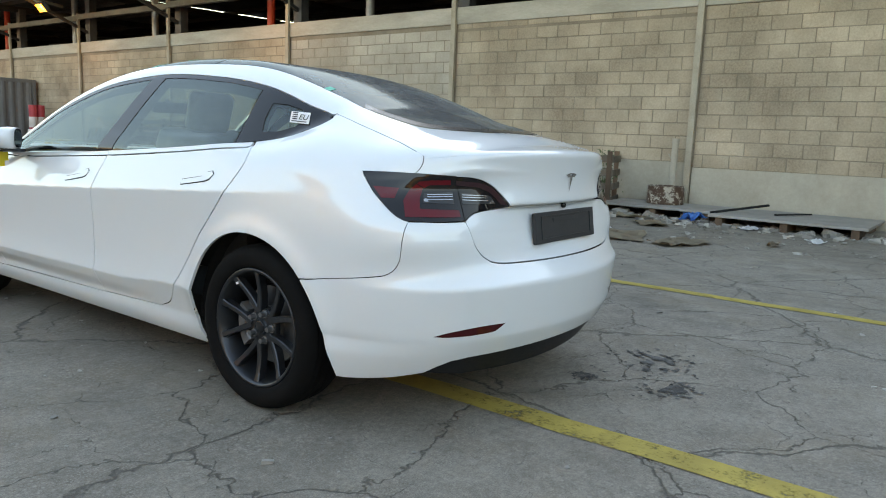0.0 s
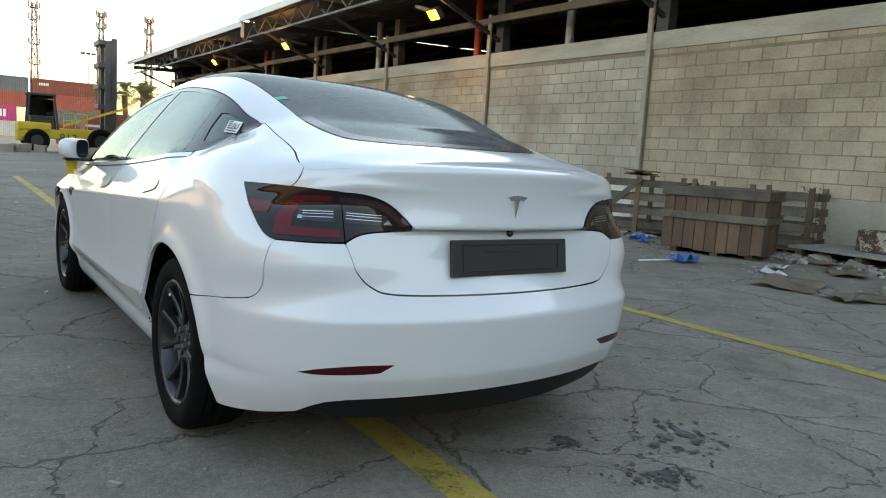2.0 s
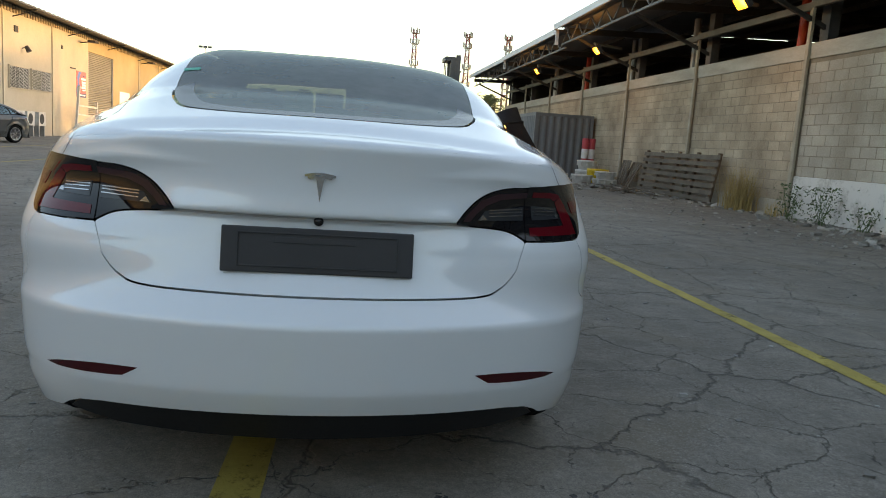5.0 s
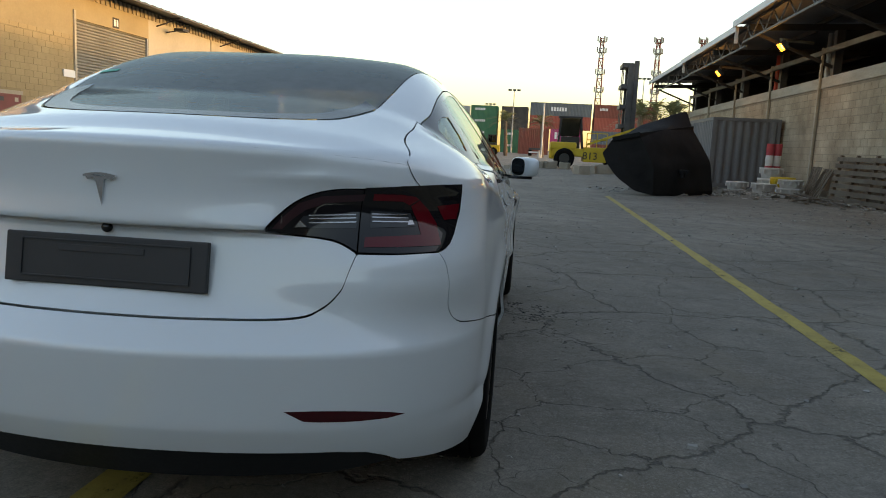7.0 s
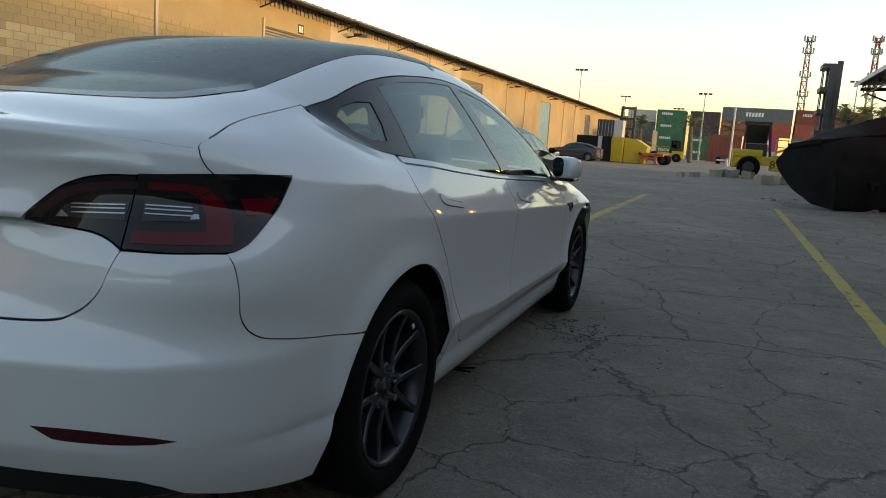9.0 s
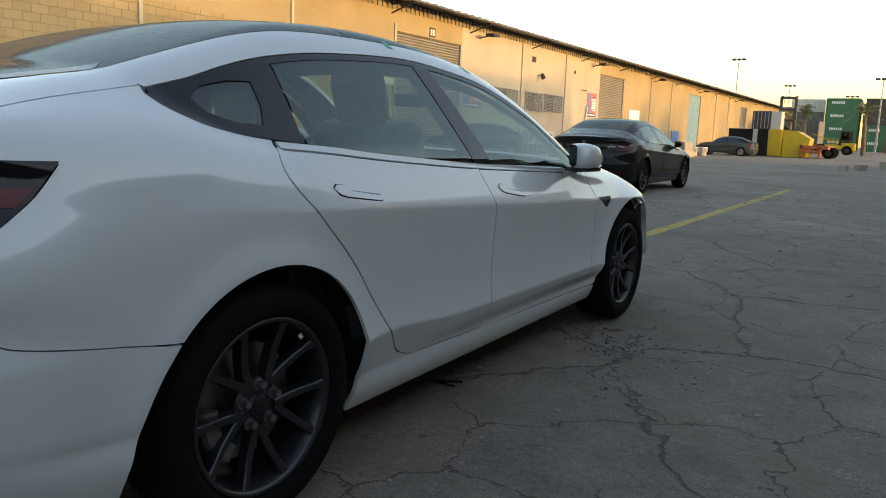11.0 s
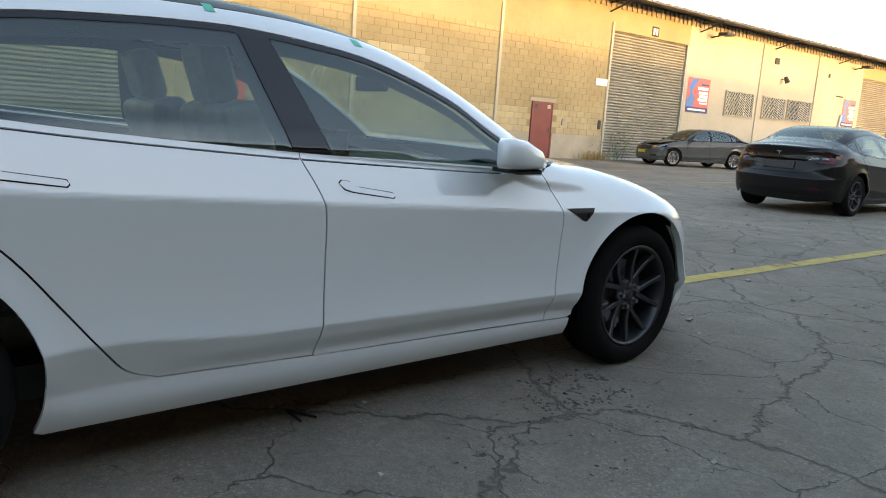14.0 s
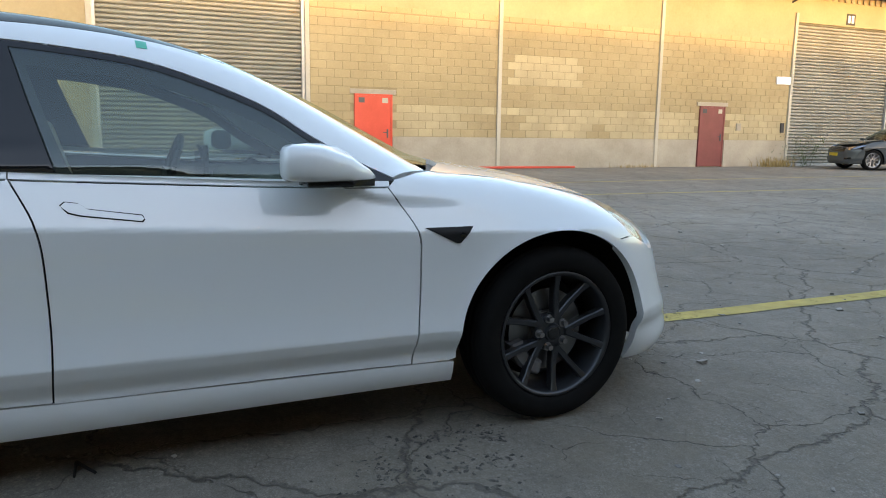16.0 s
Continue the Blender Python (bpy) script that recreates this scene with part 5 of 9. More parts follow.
    # dark liner behind every gap
    liner = (arc(REAR_ARCH, 0.40, 0, 150, 20) + [(-0.50, 0.62), (-0.55, 0.95), (-0.35, 1.06), (0.0, 1.01)] + [(y, z - 0.03) for y, z in belt] + [(2.35, 0.90), (2.9, 0.83), (3.05, 0.78), (3.12, 0.72)] + arc(FRONT_ARCH, 0.42, 50, 180, 20) + [(2.44, 0.24), (0.42, 0.22)])
    panel("liner", liner, on_side, (0.05, 0.04), M_VOID, car, lift=-0.022, both=True, flange=False)
    tail_poly = [(-0.66, 0.28), (0.66, 0.28), (0.72, 0.40), (0.72, 0.6), (0.66, 0.80), (0.66, 0.97), (0.4, 1.02), (-0.4, 1.02), (-0.66, 0.97), (-0.66, 0.80), (-0.72, 0.6), (-0.72, 0.40)]
    panel("tail_liner", tail_poly, on_tail, (0.05, 0.03), M_VOID, car, lift=-0.035, flange=False)
    panel("deck_liner", [(0.62, -0.66), (0.60, -0.25), (0.5, -0.36), (0.3, -0.52), (0, -0.58), (-0.3, -0.52), (-0.5, -0.36), (-0.60, -0.25), (-0.62, -0.66), (-0.4, -0.85), (0.4, -0.85)], on_top, (0.05, 0.05), M_VOID, car, lift=-0.03, flange=False)
    panel("bonnet_liner", [(0.70, 2.45), (0.70, 3.0), (0.6, 3.25), (0.3, 3.45), (-0.3, 3.45), (-0.6, 3.25), (-0.70, 3.0), (-0.70, 2.45), (-0.4, 2.56), (0.4, 2.56)], on_top, (0.05, 0.05), M_VOID, car, lift=-0.03, flange=False)
    bm = bmesh.new()
    put_box(bm, (-0.70, 0.42, 0.175), (0.70, 2.40, 0.24), 0.02)
    put_box(bm, (-0.50, -0.70, 0.20), (0.50, 0.42, 0.26), 0.02)
    put_box(bm, (-0.50, 2.40, 0.19), (0.50, 3.35, 0.26), 0.02)
    part("underbody", bm, M_TRIM, car)
    for yc, r in ((REAR_ARCH, 0.415), (FRONT_ARCH, 0.43)):
        for sgn in (1, -1):
            bm = bmesh.new()
            pts = arc(yc, r, -8, 188, 30)
            rows = [[bm.verts.new((sgn * x, y, z)) for y, z in pts] for x in (0.50, 0.85)]
            for i in range(len(pts) - 1):
                bm.faces.new((rows[0][i], rows[0][i + 1], rows[1][i + 1], rows[1][i]))
            bm.faces.new(rows[0])
            part("wheel_housing", bm, M_VOID, car)
    return car


def finish_car(car, paint):
    """Wheels, mirrors, badge, plate holder and cabin."""
    wheel = make_wheel(car, M_RIM)
    wheel.matrix_basis = pose(0.808, 0.0, TYRE, 36)
    for x, y, a, spin in ((0.808, AXLE, 0, 54), (-0.808, 0.0, 180, 18), (-0.808, AXLE, 180, 8)):
        twin = copy_thing(wheel, pose(x, y, TYRE, 0, 0, a) @ pose(0, 0, 0, spin))
        if spin == 18:
            bm = bmesh.new()
            put_box(bm, (0.088, -0.072, 0.188), (0.0925, -0.056, 0.198))
            part("balance_weight", bm, M_PAPER, twin, "small white balance weight")
    bm = bmesh.new()
    put_box(bm, (0.088, 0.198, 0.045), (0.0925, 0.210, 0.060))
    part("balance_weight", bm, M_PAPER, wheel, "small white balance weight")

    # door mirrors
    for sgn in (1, -1):
        mirror = new("door_mirror")
        mirror.parent = car
        mirror.matrix_basis = pose(sgn * 0.008, 0, -0.011 if sgn > 0 else 0.026)
        bm = bmesh.new()
        rows = []
        for f, xa, xb, h0, h1 in ((0.0, 0.894, 0.992, 0.946, 1.046), (0.04, 0.889, 1.014, 0.941, 1.053), (0.22, 0.890, 1.058, 0.941, 1.056), (0.45, 0.888, 1.058, 0.941, 1.047), (0.70, 0.884, 1.032, 0.942, 1.014), (0.90, 0.878, 0.978, 0.943, 0.976), (1.0, 0.875, 0.935, 0.944, 0.956)):
            y = 1.906 + 0.238 * f
            lean = 1.2 * (1 - f)
            ring = []
            for i in range(16):
                a = 2 * math.pi * i / 16
                c, s = math.cos(a), math.sin(a)
                cc, ss = math.copysign(abs(c) ** 0.5, c), math.copysign(abs(s) ** 0.5, s)
                px = (xa + xb) / 2 + cc * (xb - xa) / 2
                ring.append(bm.verts.new((sgn * px, y - lean * (px - 0.935), (h0 + h1) / 2 + ss * (h1 - h0) / 2)))
            rows.append(ring)
        for a, b in zip(rows, rows[1:]):
            for i in range(16):
                bm.faces.new((a[i], a[(i + 1) % 16], b[(i + 1) % 16], b[i]))
        bm.faces.new(rows[0]), bm.faces.new(rows[-1][::-1])
        bmesh.ops.recalc_face_normals(bm, faces=bm.faces)
        shell = part("mirror_shell", bm, paint, mirror, smooth=True)
        bm = bmesh.new()
        put_box(bm, (0.895, 1.905, 0.924), (1.022, 2.05, 0.943), 0.008)
        bmesh.ops.scale(bm, vec=(sgn, 1, 1), verts=bm.verts)
        put_bar(bm, (sgn * 0.85, 2.15, 0.928), (sgn * 0.93, 2.02, 0.932), 0.05, 0.022)
        part("mirror_foot", bm, M_GLOSS_BLACK, mirror)
        bm = bmesh.new()
        rim = []
        for i in range(24):
            a = 2 * math.pi * i / 24
            c, n_ = math.cos(a), math.sin(a)
            gx = 0.933 + math.copysign(abs(c) ** 0.7, c) * 0.040
            rim.append(bm.verts.new((sgn * gx, 1.9045 - 1.2 * (gx - 0.935), 0.998 + math.copysign(abs(n_) ** 0.6, n_) * 0.051)))
        bm.faces.new(rim if sgn < 0 else rim[::-1])
        part("mirror_glass", bm, M_MIRROR_GLASS, mirror, "dark mirror glass")

    # badge: an arched bar over a tapering blade
    base = on_tail(np.array([(0.0, 0.955)]))[0]
    badge = []
    bm = bmesh.new()
    def plate(points, depth):
        f = [bm.verts.new((x, -depth, z)) for x, z in points]
        g = [bm.verts.new((x, 0.002, z)) for x, z in points]
        bm.faces.new(f), bm.faces.new(g[::-1])
        for i in range(len(f)):
            bm.faces.new((f[i], g[i], g[(i + 1) % len(f)], f[(i + 1) % len(f)]))
    top = [(0.042 * k / 8, 0.038 - 0.006 * (k / 8) ** 2) for k in range(-8, 9)]
    plate(top + [(x * 0.95, z - 0.0055) for x, z in top[::-1]], 0.004)
    plate([(-0.036, 0.0285), (-0.018, 0.0315), (0.0, 0.028), (0.018, 0.0315), (0.036, 0.0285), (0.030, 0.020), (0.014, 0.023), (0.010, 0.018), (0.0, -0.042), (-0.010, 0.018), (-0.014, 0.023), (-0.030, 0.020)], 0.004)
    bmesh.ops.recalc_face_normals(bm, faces=bm.faces)
    ob = part("badge", bm, M_CHROME, car, "small chrome badge")
    ob.matrix_basis = pose(0, base[1] - 0.003, 0.955, 6)

    # empty plate holder with its stepped recess
    c = on_tail(np.array([(0.0, 0.775)]))[0]
    holder = new("plate_holder")
    holder.parent = car
    holder.matrix_basis = pose(0.004, c[1] - 0.004, 0.775, -8)
    bm = bmesh.new()
    put_box(bm, (-0.260, -0.014, -0.062), (0.260, 0.004, 0.062), 0.004)
    part("holder_plate", bm, M_PLATE, holder, "empty black plastic plate holder")
    bm = bmesh.new()
    for lo, hi in (((-0.215, -0.018, 0.044), (0.215, -0.013, 0.048)), ((-0.215, -0.018, -0.046), (0.215, -0.013, -0.042)), ((-0.218, -0.018, -0.046), (-0.214, -0.013, 0.048)), ((0.214, -0.018, -0.046), (0.218, -0.013, 0.048))):
        put_box(bm, lo, hi, 0.001)
    put_box(bm, (-0.12, -0.0165, 0.020), (0.10, -0.013, 0.036), 0.001)
    part("holder_rib", bm, M_PLATE, holder)
    lamp = on_tail(np.array([(0.0, 0.862)]))[0]
    bm = bmesh.new()
    bmesh.ops.create_uvsphere(bm, u_segments=16, v_segments=8, radius=0.014, matrix=pose(0.0, lamp[1] - 0.002, 0.858) @ Matrix.Diagonal((1, 0.8, 0.9, 1)))
    part("reversing_camera", bm, M_GLOSS_BLACK, car, smooth=True)

    # cabin: floor tub, dashboard, wheel, screen, seats
    bm = bmesh.new()
    put_box(bm, (-0.72, -0.2, 0.24), (0.72, 2.3, 0.34))
    put_box(bm, (-0.60, -0.55, 0.85), (0.60, 0.12, 0.93), 0.03)
    put_box(bm, (-0.79, 0.2, 0.5), (-0.72, 2.3, 0.90), 0.02)
    put_box(bm, (0.72, 0.2, 0.5), (0.79, 2.3, 0.90), 0.02)
    part("cabin_floor", bm, M_CABIN, car)
    bm = bmesh.new()
    put_box(bm, (-0.72, 1.82, 0.62), (0.72, 2.46, 0.90), 0.06)
    part("dashboard", bm, M_CABIN, car)
    bm = bmesh.new()
    put_box(bm, (-0.19, 1.70, 0.80), (0.19, 1.72, 1.02), 0.008)
    part("touch_screen", bm, M_GLOSS_BLACK, car)
    bm = bmesh.new()
    rings = 28
    for i in range(rings):
        a, b = 2 * math.pi * i / rings, 2 * math.pi * (i + 1) / rings
        put_pipe(bm, (-0.37 + 0.178 * math.cos(a), 1.60 + 0.06 * math.sin(a), 0.88 + 0.165 * math.sin(a)), (-0.37 + 0.178 * math.cos(b), 1.60 + 0.06 * math.sin(b), 0.88 + 0.165 * math.sin(b)), 0.016, None, 8)
    put_bar(bm, (-0.54, 1.60, 0.88), (-0.20, 1.60, 0.88), 0.03, 0.05)
    put_bar(bm, (-0.37, 1.62, 0.88), (-0.37, 1.95, 0.80), 0.06)
    part("steering_wheel", bm, M_CABIN, car)
    def seat(x, y, wide, headrests, back_top):
        bm = bmesh.new()
        put_box(bm, (x - wide / 2, y - 0.02, 0.34), (x + wide / 2, y + 0.50, 0.58), 0.06)
        part("seat_cushion", bm, M_SEAT, car, "white seat wrapped in clear film", True)
        bm = bmesh.new()
        m = pose(x, y + 0.02, 0.50, 17)
        bmesh.ops.create_cube(bm, size=1.0, matrix=m @ Matrix.Translation((0, 0, (back_top - 0.5) / 2)) @ Matrix.Diagonal((wide, 0.15, back_top - 0.5, 1)))
        bmesh.ops.bevel(bm, geom=list(bm.edges), offset=0.055, segments=3, profile=0.6, affect="EDGES", clamp_overlap=True)
        part("seat_back", bm, M_SEAT, car, "white seat back wrapped in clear film", True)
        for hx in headrests:
            bm = bmesh.new()
            h = back_top - 0.40
            bmesh.ops.create_cube(bm, size=1.0, matrix=pose(x, y + 0.02, 0.50, 17) @ Matrix.Translation((hx, 0.0, h)) @ Matrix.Diagonal((0.24, 0.10, 0.21, 1)))
            bmesh.ops.bevel(bm, geom=list(bm.edges), offset=0.045, segments=3, profile=0.6, affect="EDGES", clamp_overlap=True)
            part("headrest", bm, M_SEAT, car, "", True)
    seat(-0.37, 1.22, 0.50, (0,), 1.13)
    seat(0.37, 1.22, 0.50, (0,), 1.13)
    seat(0.0, 0.12, 1.22, (-0.40, 0.40), 1.02)
    bm = bmesh.new()
    put_box(bm, (-0.13, 1.93, 1.20), (0.13, 1.95, 1.27), 0.012)
    put_bar(bm, (0, 1.95, 1.25), (0, 1.99, 1.28), 0.02)
    part("rear_view_mirror", bm, M_CABIN, car)
    for sgn in (1, -1):
        panel("headliner_edge", [(0.60, 0.15), (0.60, 0.5), (0.58, 1.0), (0.60, 1.5), (0.64, 1.75), (0.56, 1.75), (0.50, 1.5), (0.49, 1.0), (0.49, 0.5), (0.50, 0.15)], on_top, (0.05, 0.08), M_HEADLINER, car, lift=-0.035, mirror=sgn < 0, flange=False)
    return car


CAR_X = 0.03
white_car = build_car(M_WHITE, M_GLASS, "pearl white saloon car with dark alloy wheels, parked on the yard")
finish_car(white_car, M_WHITE)
CAR_POSE = pose(CAR_X, -0.9, 0, 0, 0, 0.75) @ pose(0, 0.9, 0)
white_car.matrix_world = CAR_POSE

# the black car of the same make, parked further along
black_car = copy_thing(white_car, pose(-3.10, 12.68, 0))
M_DARK_PANE = glass_material("dark_clean_pane", (0.10, 0.115, 0.12), 0.01)
tagged(black_car, "glossy black saloon car of the same make, parked beyond")
black_meshes = {}
swap = {M_WHITE.name: M_BLACK, M_GLASS_DARK.name: M_DARK_PANE, M_GLASS_ROOF.name: M_DARK_PANE, M_SEAT.name: M_CABIN}
for o in black_car.children_recursive:
    if o.type == "MESH" and o.data.materials and o.data.materials[0].name in swap:
        if o.data.name not in black_meshes:
            me = o.data.copy()
            me.materials[0] = swap[o.data.materials[0].name]
            black_meshes[o.data.name] = me
        o.data = black_meshes[o.data.name]
for o in (white_car, black_car):
    tagged(o, group="parked saloons of one make")

# ---------------------------------------------------------------- a plain grey saloon for the far side of the yard
GREY_RIM = base_material("silver_alloy", (0.45, 0.45, 0.46), 0.3, 0.9)[0]
M_PLATE_YELLOW = base_material("yellow_plate", (0.62, 0.42, 0.03), 0.5)[0]


def build_grey_saloon():
    """A notchback saloon made with the same sheet maker on other lines. Heads towards +y."""
    global half_width, deck, roof_line, belt_width, nose, tail, deck_crown
    keep = (half_width, deck, roof_line, belt_width, nose, tail, deck_crown)
    half_width = spline([-1.1, -0.6, 0.0, 1.2, 2.5, 3.0, 3.4, 3.65], [0.78, 0.865, 0.895, 0.897, 0.893, 0.875, 0.80, 0.69])
    deck = spline([-1.1, -0.9, -0.5, 0.0, 0.5, 1.2, 2.1, 2.4, 2.9, 3.3, 3.6], [1.02, 1.045, 1.05, 1.02, 1.0, 0.975, 0.95, 0.985, 0.94, 0.86, 0.74])
    roof_line = spline([-0.95, -0.7, -0.3, 0.1, 0.6, 1.1, 1.5, 1.9, 2.3, 2.6], [0.98, 1.08, 1.26, 1.39, 1.455, 1.46, 1.42, 1.27, 1.04, 0.88])
    belt_width = spline([-0.8, -0.4, 0.0, 0.6, 1.2, 1.9, 2.3, 2.6], [0.66, 0.76, 0.82, 0.85, 0.855, 0.835, 0.79, 0.70])
    nose = spline([0.12, 0.25, 0.4, 0.55, 0.68, 0.80], [3.46, 3.56, 3.575, 3.57, 3.54, 3.42])
    tail = spline([0.15, 0.3, 0.45, 0.6, 0.8, 0.95, 1.06], [-0.92, -1.03, -1.06, -1.07, -1.05, -1.05, -1.075])
    deck_crown = spline([-1.0, -0.1, 0.3, 2.1, 2.6, 3.4], [0.06, 0.05, 0.0, 0.0, 0.07, 0.12])
    car = thing("car", "dark grey metallic notchback saloon with silver wheels, parked by the warehouse", "car")
    p, g, st = M_GREYCAR, M_GLASS, (0.05, 0.035)
    ax = 2.70
    for y0, y1, name in ((0.28, 1.14, "rear_door"), (1.15, 2.16, "front_door")):
        pts = [(y0 + (0.12 if y0 < 1 else 0), 0.30), (y1, 0.30), (y1, 0.935 if y0 > 1 else 0.965), (y0, 0.965 if y0 > 1 else 0.985)] if y0 > 1 else [(0.50, 0.30), (y1, 0.30), (y1, 0.965), (0.12, 0.985), (0.16, 0.85), (0.40, 0.62)]
        for k, ob in enumerate(panel(name, pts, on_side, st, p, car, both=True, thick=0.015)):
            panel("door_handle", [(y0 + 0.06, 0.875), (y0 + 0.24, 0.868), (y0 + 0.24, 0.845), (y0 + 0.06, 0.852)], on_side, (0.06, 0.02), p, ob, lift=0.02, thick=0.018, mirror=bool(k))
    panel("quarter_panel", [(0.40, 0.20), (2.30, 0.20), (2.30, 0.292), (0.49, 0.292), (0.385, 0.62), (0.145, 0.85), (0.105, 0.99), (-0.25, 1.02), (-0.62, 1.02), (-0.66, 0.95), (-0.72, 0.72), (-0.6, 0.60), (-0.37, 0.58)] + arc(0.0, 0.37, 139, -20, 20), on_side, st, p, car, both=True, thick=0.012)
    panel("front_wing", [(2.17, 0.30), (2.345, 0.30)] + arc(ax, 0.375, 186, 50, 20) + [(3.05, 0.70), (3.0, 0.82), (2.7, 0.90), (2.3, 0.935), (2.17, 0.935)], on_side, st, p, car, both=True, thick=0.012)
    win = [(-0.20, 1.075), (0.05, 1.24), (0.4, 1.335), (0.9, 1.375), (1.3, 1.35), (1.65, 1.24), (2.05, 1.02), (2.12, 0.965)]
    panel("window_seal", bend(win, 4) + [(2.12, 0.955), (1.2, 0.975), (0.1, 0.995), (-0.18, 1.045)], on_side, st, M_GLOSS_BLACK, car, both=True, lift=-0.012, flange=False)
    for pts in ([(0.16, 1.015), (1.06, 0.99), (1.04, 1.35), (0.9, 1.355), (0.42, 1.315), (0.2, 1.25)], [(1.14, 0.99), (1.98, 0.975), (1.95, 1.03), (1.63, 1.22), (1.3, 1.33), (1.12, 1.345)], [(-0.14, 1.065), (0.10, 1.02), (0.14, 1.225), (0.06, 1.21)]):
        panel("side_window", pts, on_side, st, g, car, both=True, lift=-0.004, flange=False)
    panel("roof", [(0.58, -0.15), (0.59, 0.4), (0.585, 1.0), (0.57, 1.35), (0.0, 1.42), (-0.57, 1.35), (-0.585, 1.0), (-0.59, 0.4), (-0.58, -0.15), (-0.53, 0.0), (0.0, 0.06), (0.53, 0.0)], on_top, st, p, car)
    panel("windscreen", [(0.56, 1.38), (0.70, 2.22), (0.4, 2.33), (0.0, 2.36), (-0.4, 2.33), (-0.70, 2.22), (-0.56, 1.38), (0.0, 1.44)], on_top, st, g, car, flange=False)
    panel("rear_window", [(0.52, -0.02), (0.60, -0.55), (0.0, -0.62), (-0.60, -0.55), (-0.52, -0.02), (0.0, 0.04)], on_top, st, M_GLASS_DARK, car, flange=False)
    for sgn in (0, 1):
        panel("screen_pillar", [(0.60, 1.2), (0.68, 1.65), (0.80, 2.2), (0.71, 2.24), (0.60, 1.7), (0.575, 1.36)], on_top, (0.03, 0.05), p, car, mirror=bool(sgn))
        panel("rear_pillar", [(0.60, 0.3), (0.66, -0.1), (0.74, -0.5), (0.62, -0.6), (0.55, -0.05), (0.59, 0.3)], on_top, (0.03, 0.05), p, car, mirror=bool(sgn))
    panel("bonnet", [(0.74, 2.30), (0.70, 2.8), (0.60, 3.15), (0.0, 3.36), (-0.60, 3.15), (-0.70, 2.8), (-0.74, 2.30), (-0.4, 2.38), (0.0, 2.40), (0.4, 2.38)], on_top, st, p, car)
    panel("boot_lid", [(0.66, -0.56), (0.66, -0.92), (0.0, -1.03), (-0.66, -0.92), (-0.66, -0.56), (0.0, -0.66)], on_top, st, p, car)
    panel("boot_face", [(-0.62, 0.66), (0.62, 0.66), (0.64, 1.0), (0.0, 1.035), (-0.64, 1.0)], on_tail, st, p, car)
    half = [(0, 0.22), (45, 0.22), (57, 0.24), (57.5, 0.58), (45, 0.65), (40, 0.68), (0, 0.66)]
    panel("rear_bumper", [(a, b) for a, b in half] + [(-a, b) for a, b in half[::-1]][1:-1], round_rear, (4, 0.04), p, car)
    for k in (0, 1):
        panel("tail_lamp", [(26, 0.80), (44, 0.74), (48, 0.95), (30, 0.97)], round_rear, (3, 0.03), M_LAMP_RED, car, "red tail lamp", lift=0.004, mirror=bool(k))
        panel("headlight", [(34, 0.66), (46, 0.70), (62, 0.80), (60, 0.82), (40, 0.77), (32, 0.74)], round_front, (3, 0.03), M_LAMP_SILVER, car, "clear headlight", lift=0.004, mirror=bool(k))
        panel("fog_lamp", [(28, 0.34), (40, 0.36), (40, 0.42), (28, 0.40)], round_front, (3, 0.03), M_LAMP_SMOKE, car, lift=0.003, mirror=bool(k))
    half = [(0, 0.20), (45, 0.20), (60, 0.22), (61, 0.60), (60, 0.68), (46, 0.69), (34, 0.65), (30, 0.75), (0, 0.79)]
    panel("front_bumper", [(a, b) for a, b in half] + [(-a, b) for a, b in half[::-1]][1:-1], round_front, (3, 0.03), p, car)
    panel("grille", [(-26, 0.60), (26, 0.60), (29, 0.73), (0, 0.755), (-29, 0.73)], round_front, (3, 0.03), M_GLOSS_BLACK, car, "black slatted grille", lift=0.006)
    panel("number_plate", [(-13, 0.46), (13, 0.46), (13, 0.56), (-13, 0.56)], round_front, (3, 0.03), M_PLATE_YELLOW, car, "yellow number plate", lift=0.012)
    panel("liner", [(0.42, 0.24), (2.3, 0.24), (2.3, 0.5), (2.45, 0.70), (2.9, 0.78), (2.8, 0.86), (2.2, 0.91), (0.1, 0.96), (-0.5, 0.98), (-0.6, 0.7), (-0.3, 0.72), (0.2, 0.68), (0.42, 0.45)], on_side, (0.08, 0.06), M_VOID, car, both=True, lift=-0.03, flange=False)
    bm = bmesh.new()
    put_box(bm, (-0.66, -0.85, 0.20), (0.66, 3.3, 0.28), 0.02)
    put_box(bm, (-0.60, -0.5, 0.28), (0.60, 2.2, 0.92), 0.05)
    for x, y in ((-0.36, 1.0), (0.36, 1.0), (-0.36, 0.15), (0.36, 0.15)):
        put_box(bm, (x - 0.22, y - 0.06, 0.8), (x + 0.22, y + 0.06, 1.18), 0.05)
    part("cabin", bm, M_CABIN, car)
    for yc in (0.0, ax):
        for sgn in (1, -1):
            bm = bmesh.new()
            pts = arc(yc, 0.39, -20, 200, 20)
            rows = [[bm.verts.new((sgn * x, y, z)) for y, z in pts] for x in (0.50, 0.82)]
            for i in range(len(pts) - 1):
                bm.faces.new((rows[0][i], rows[0][i + 1], rows[1][i + 1], rows[1][i]))
            bm.faces.new(rows[0])
            part("wheel_housing", bm, M_VOID, car)
            bm = bmesh.new()
            put_box(bm, (0.90, 1.92, 0.96), (1.06, 2.06, 1.06), 0.03)
            if yc == 0.0:
                bmesh.ops.scale(bm, vec=(sgn, 1, 1), verts=bm.verts)
                bmesh.ops.recalc_face_normals(bm, faces=bm.faces)
                part("door_mirror", bm, p, car)
            else:
                bm.free()
    wheel = make_wheel(car, GREY_RIM)
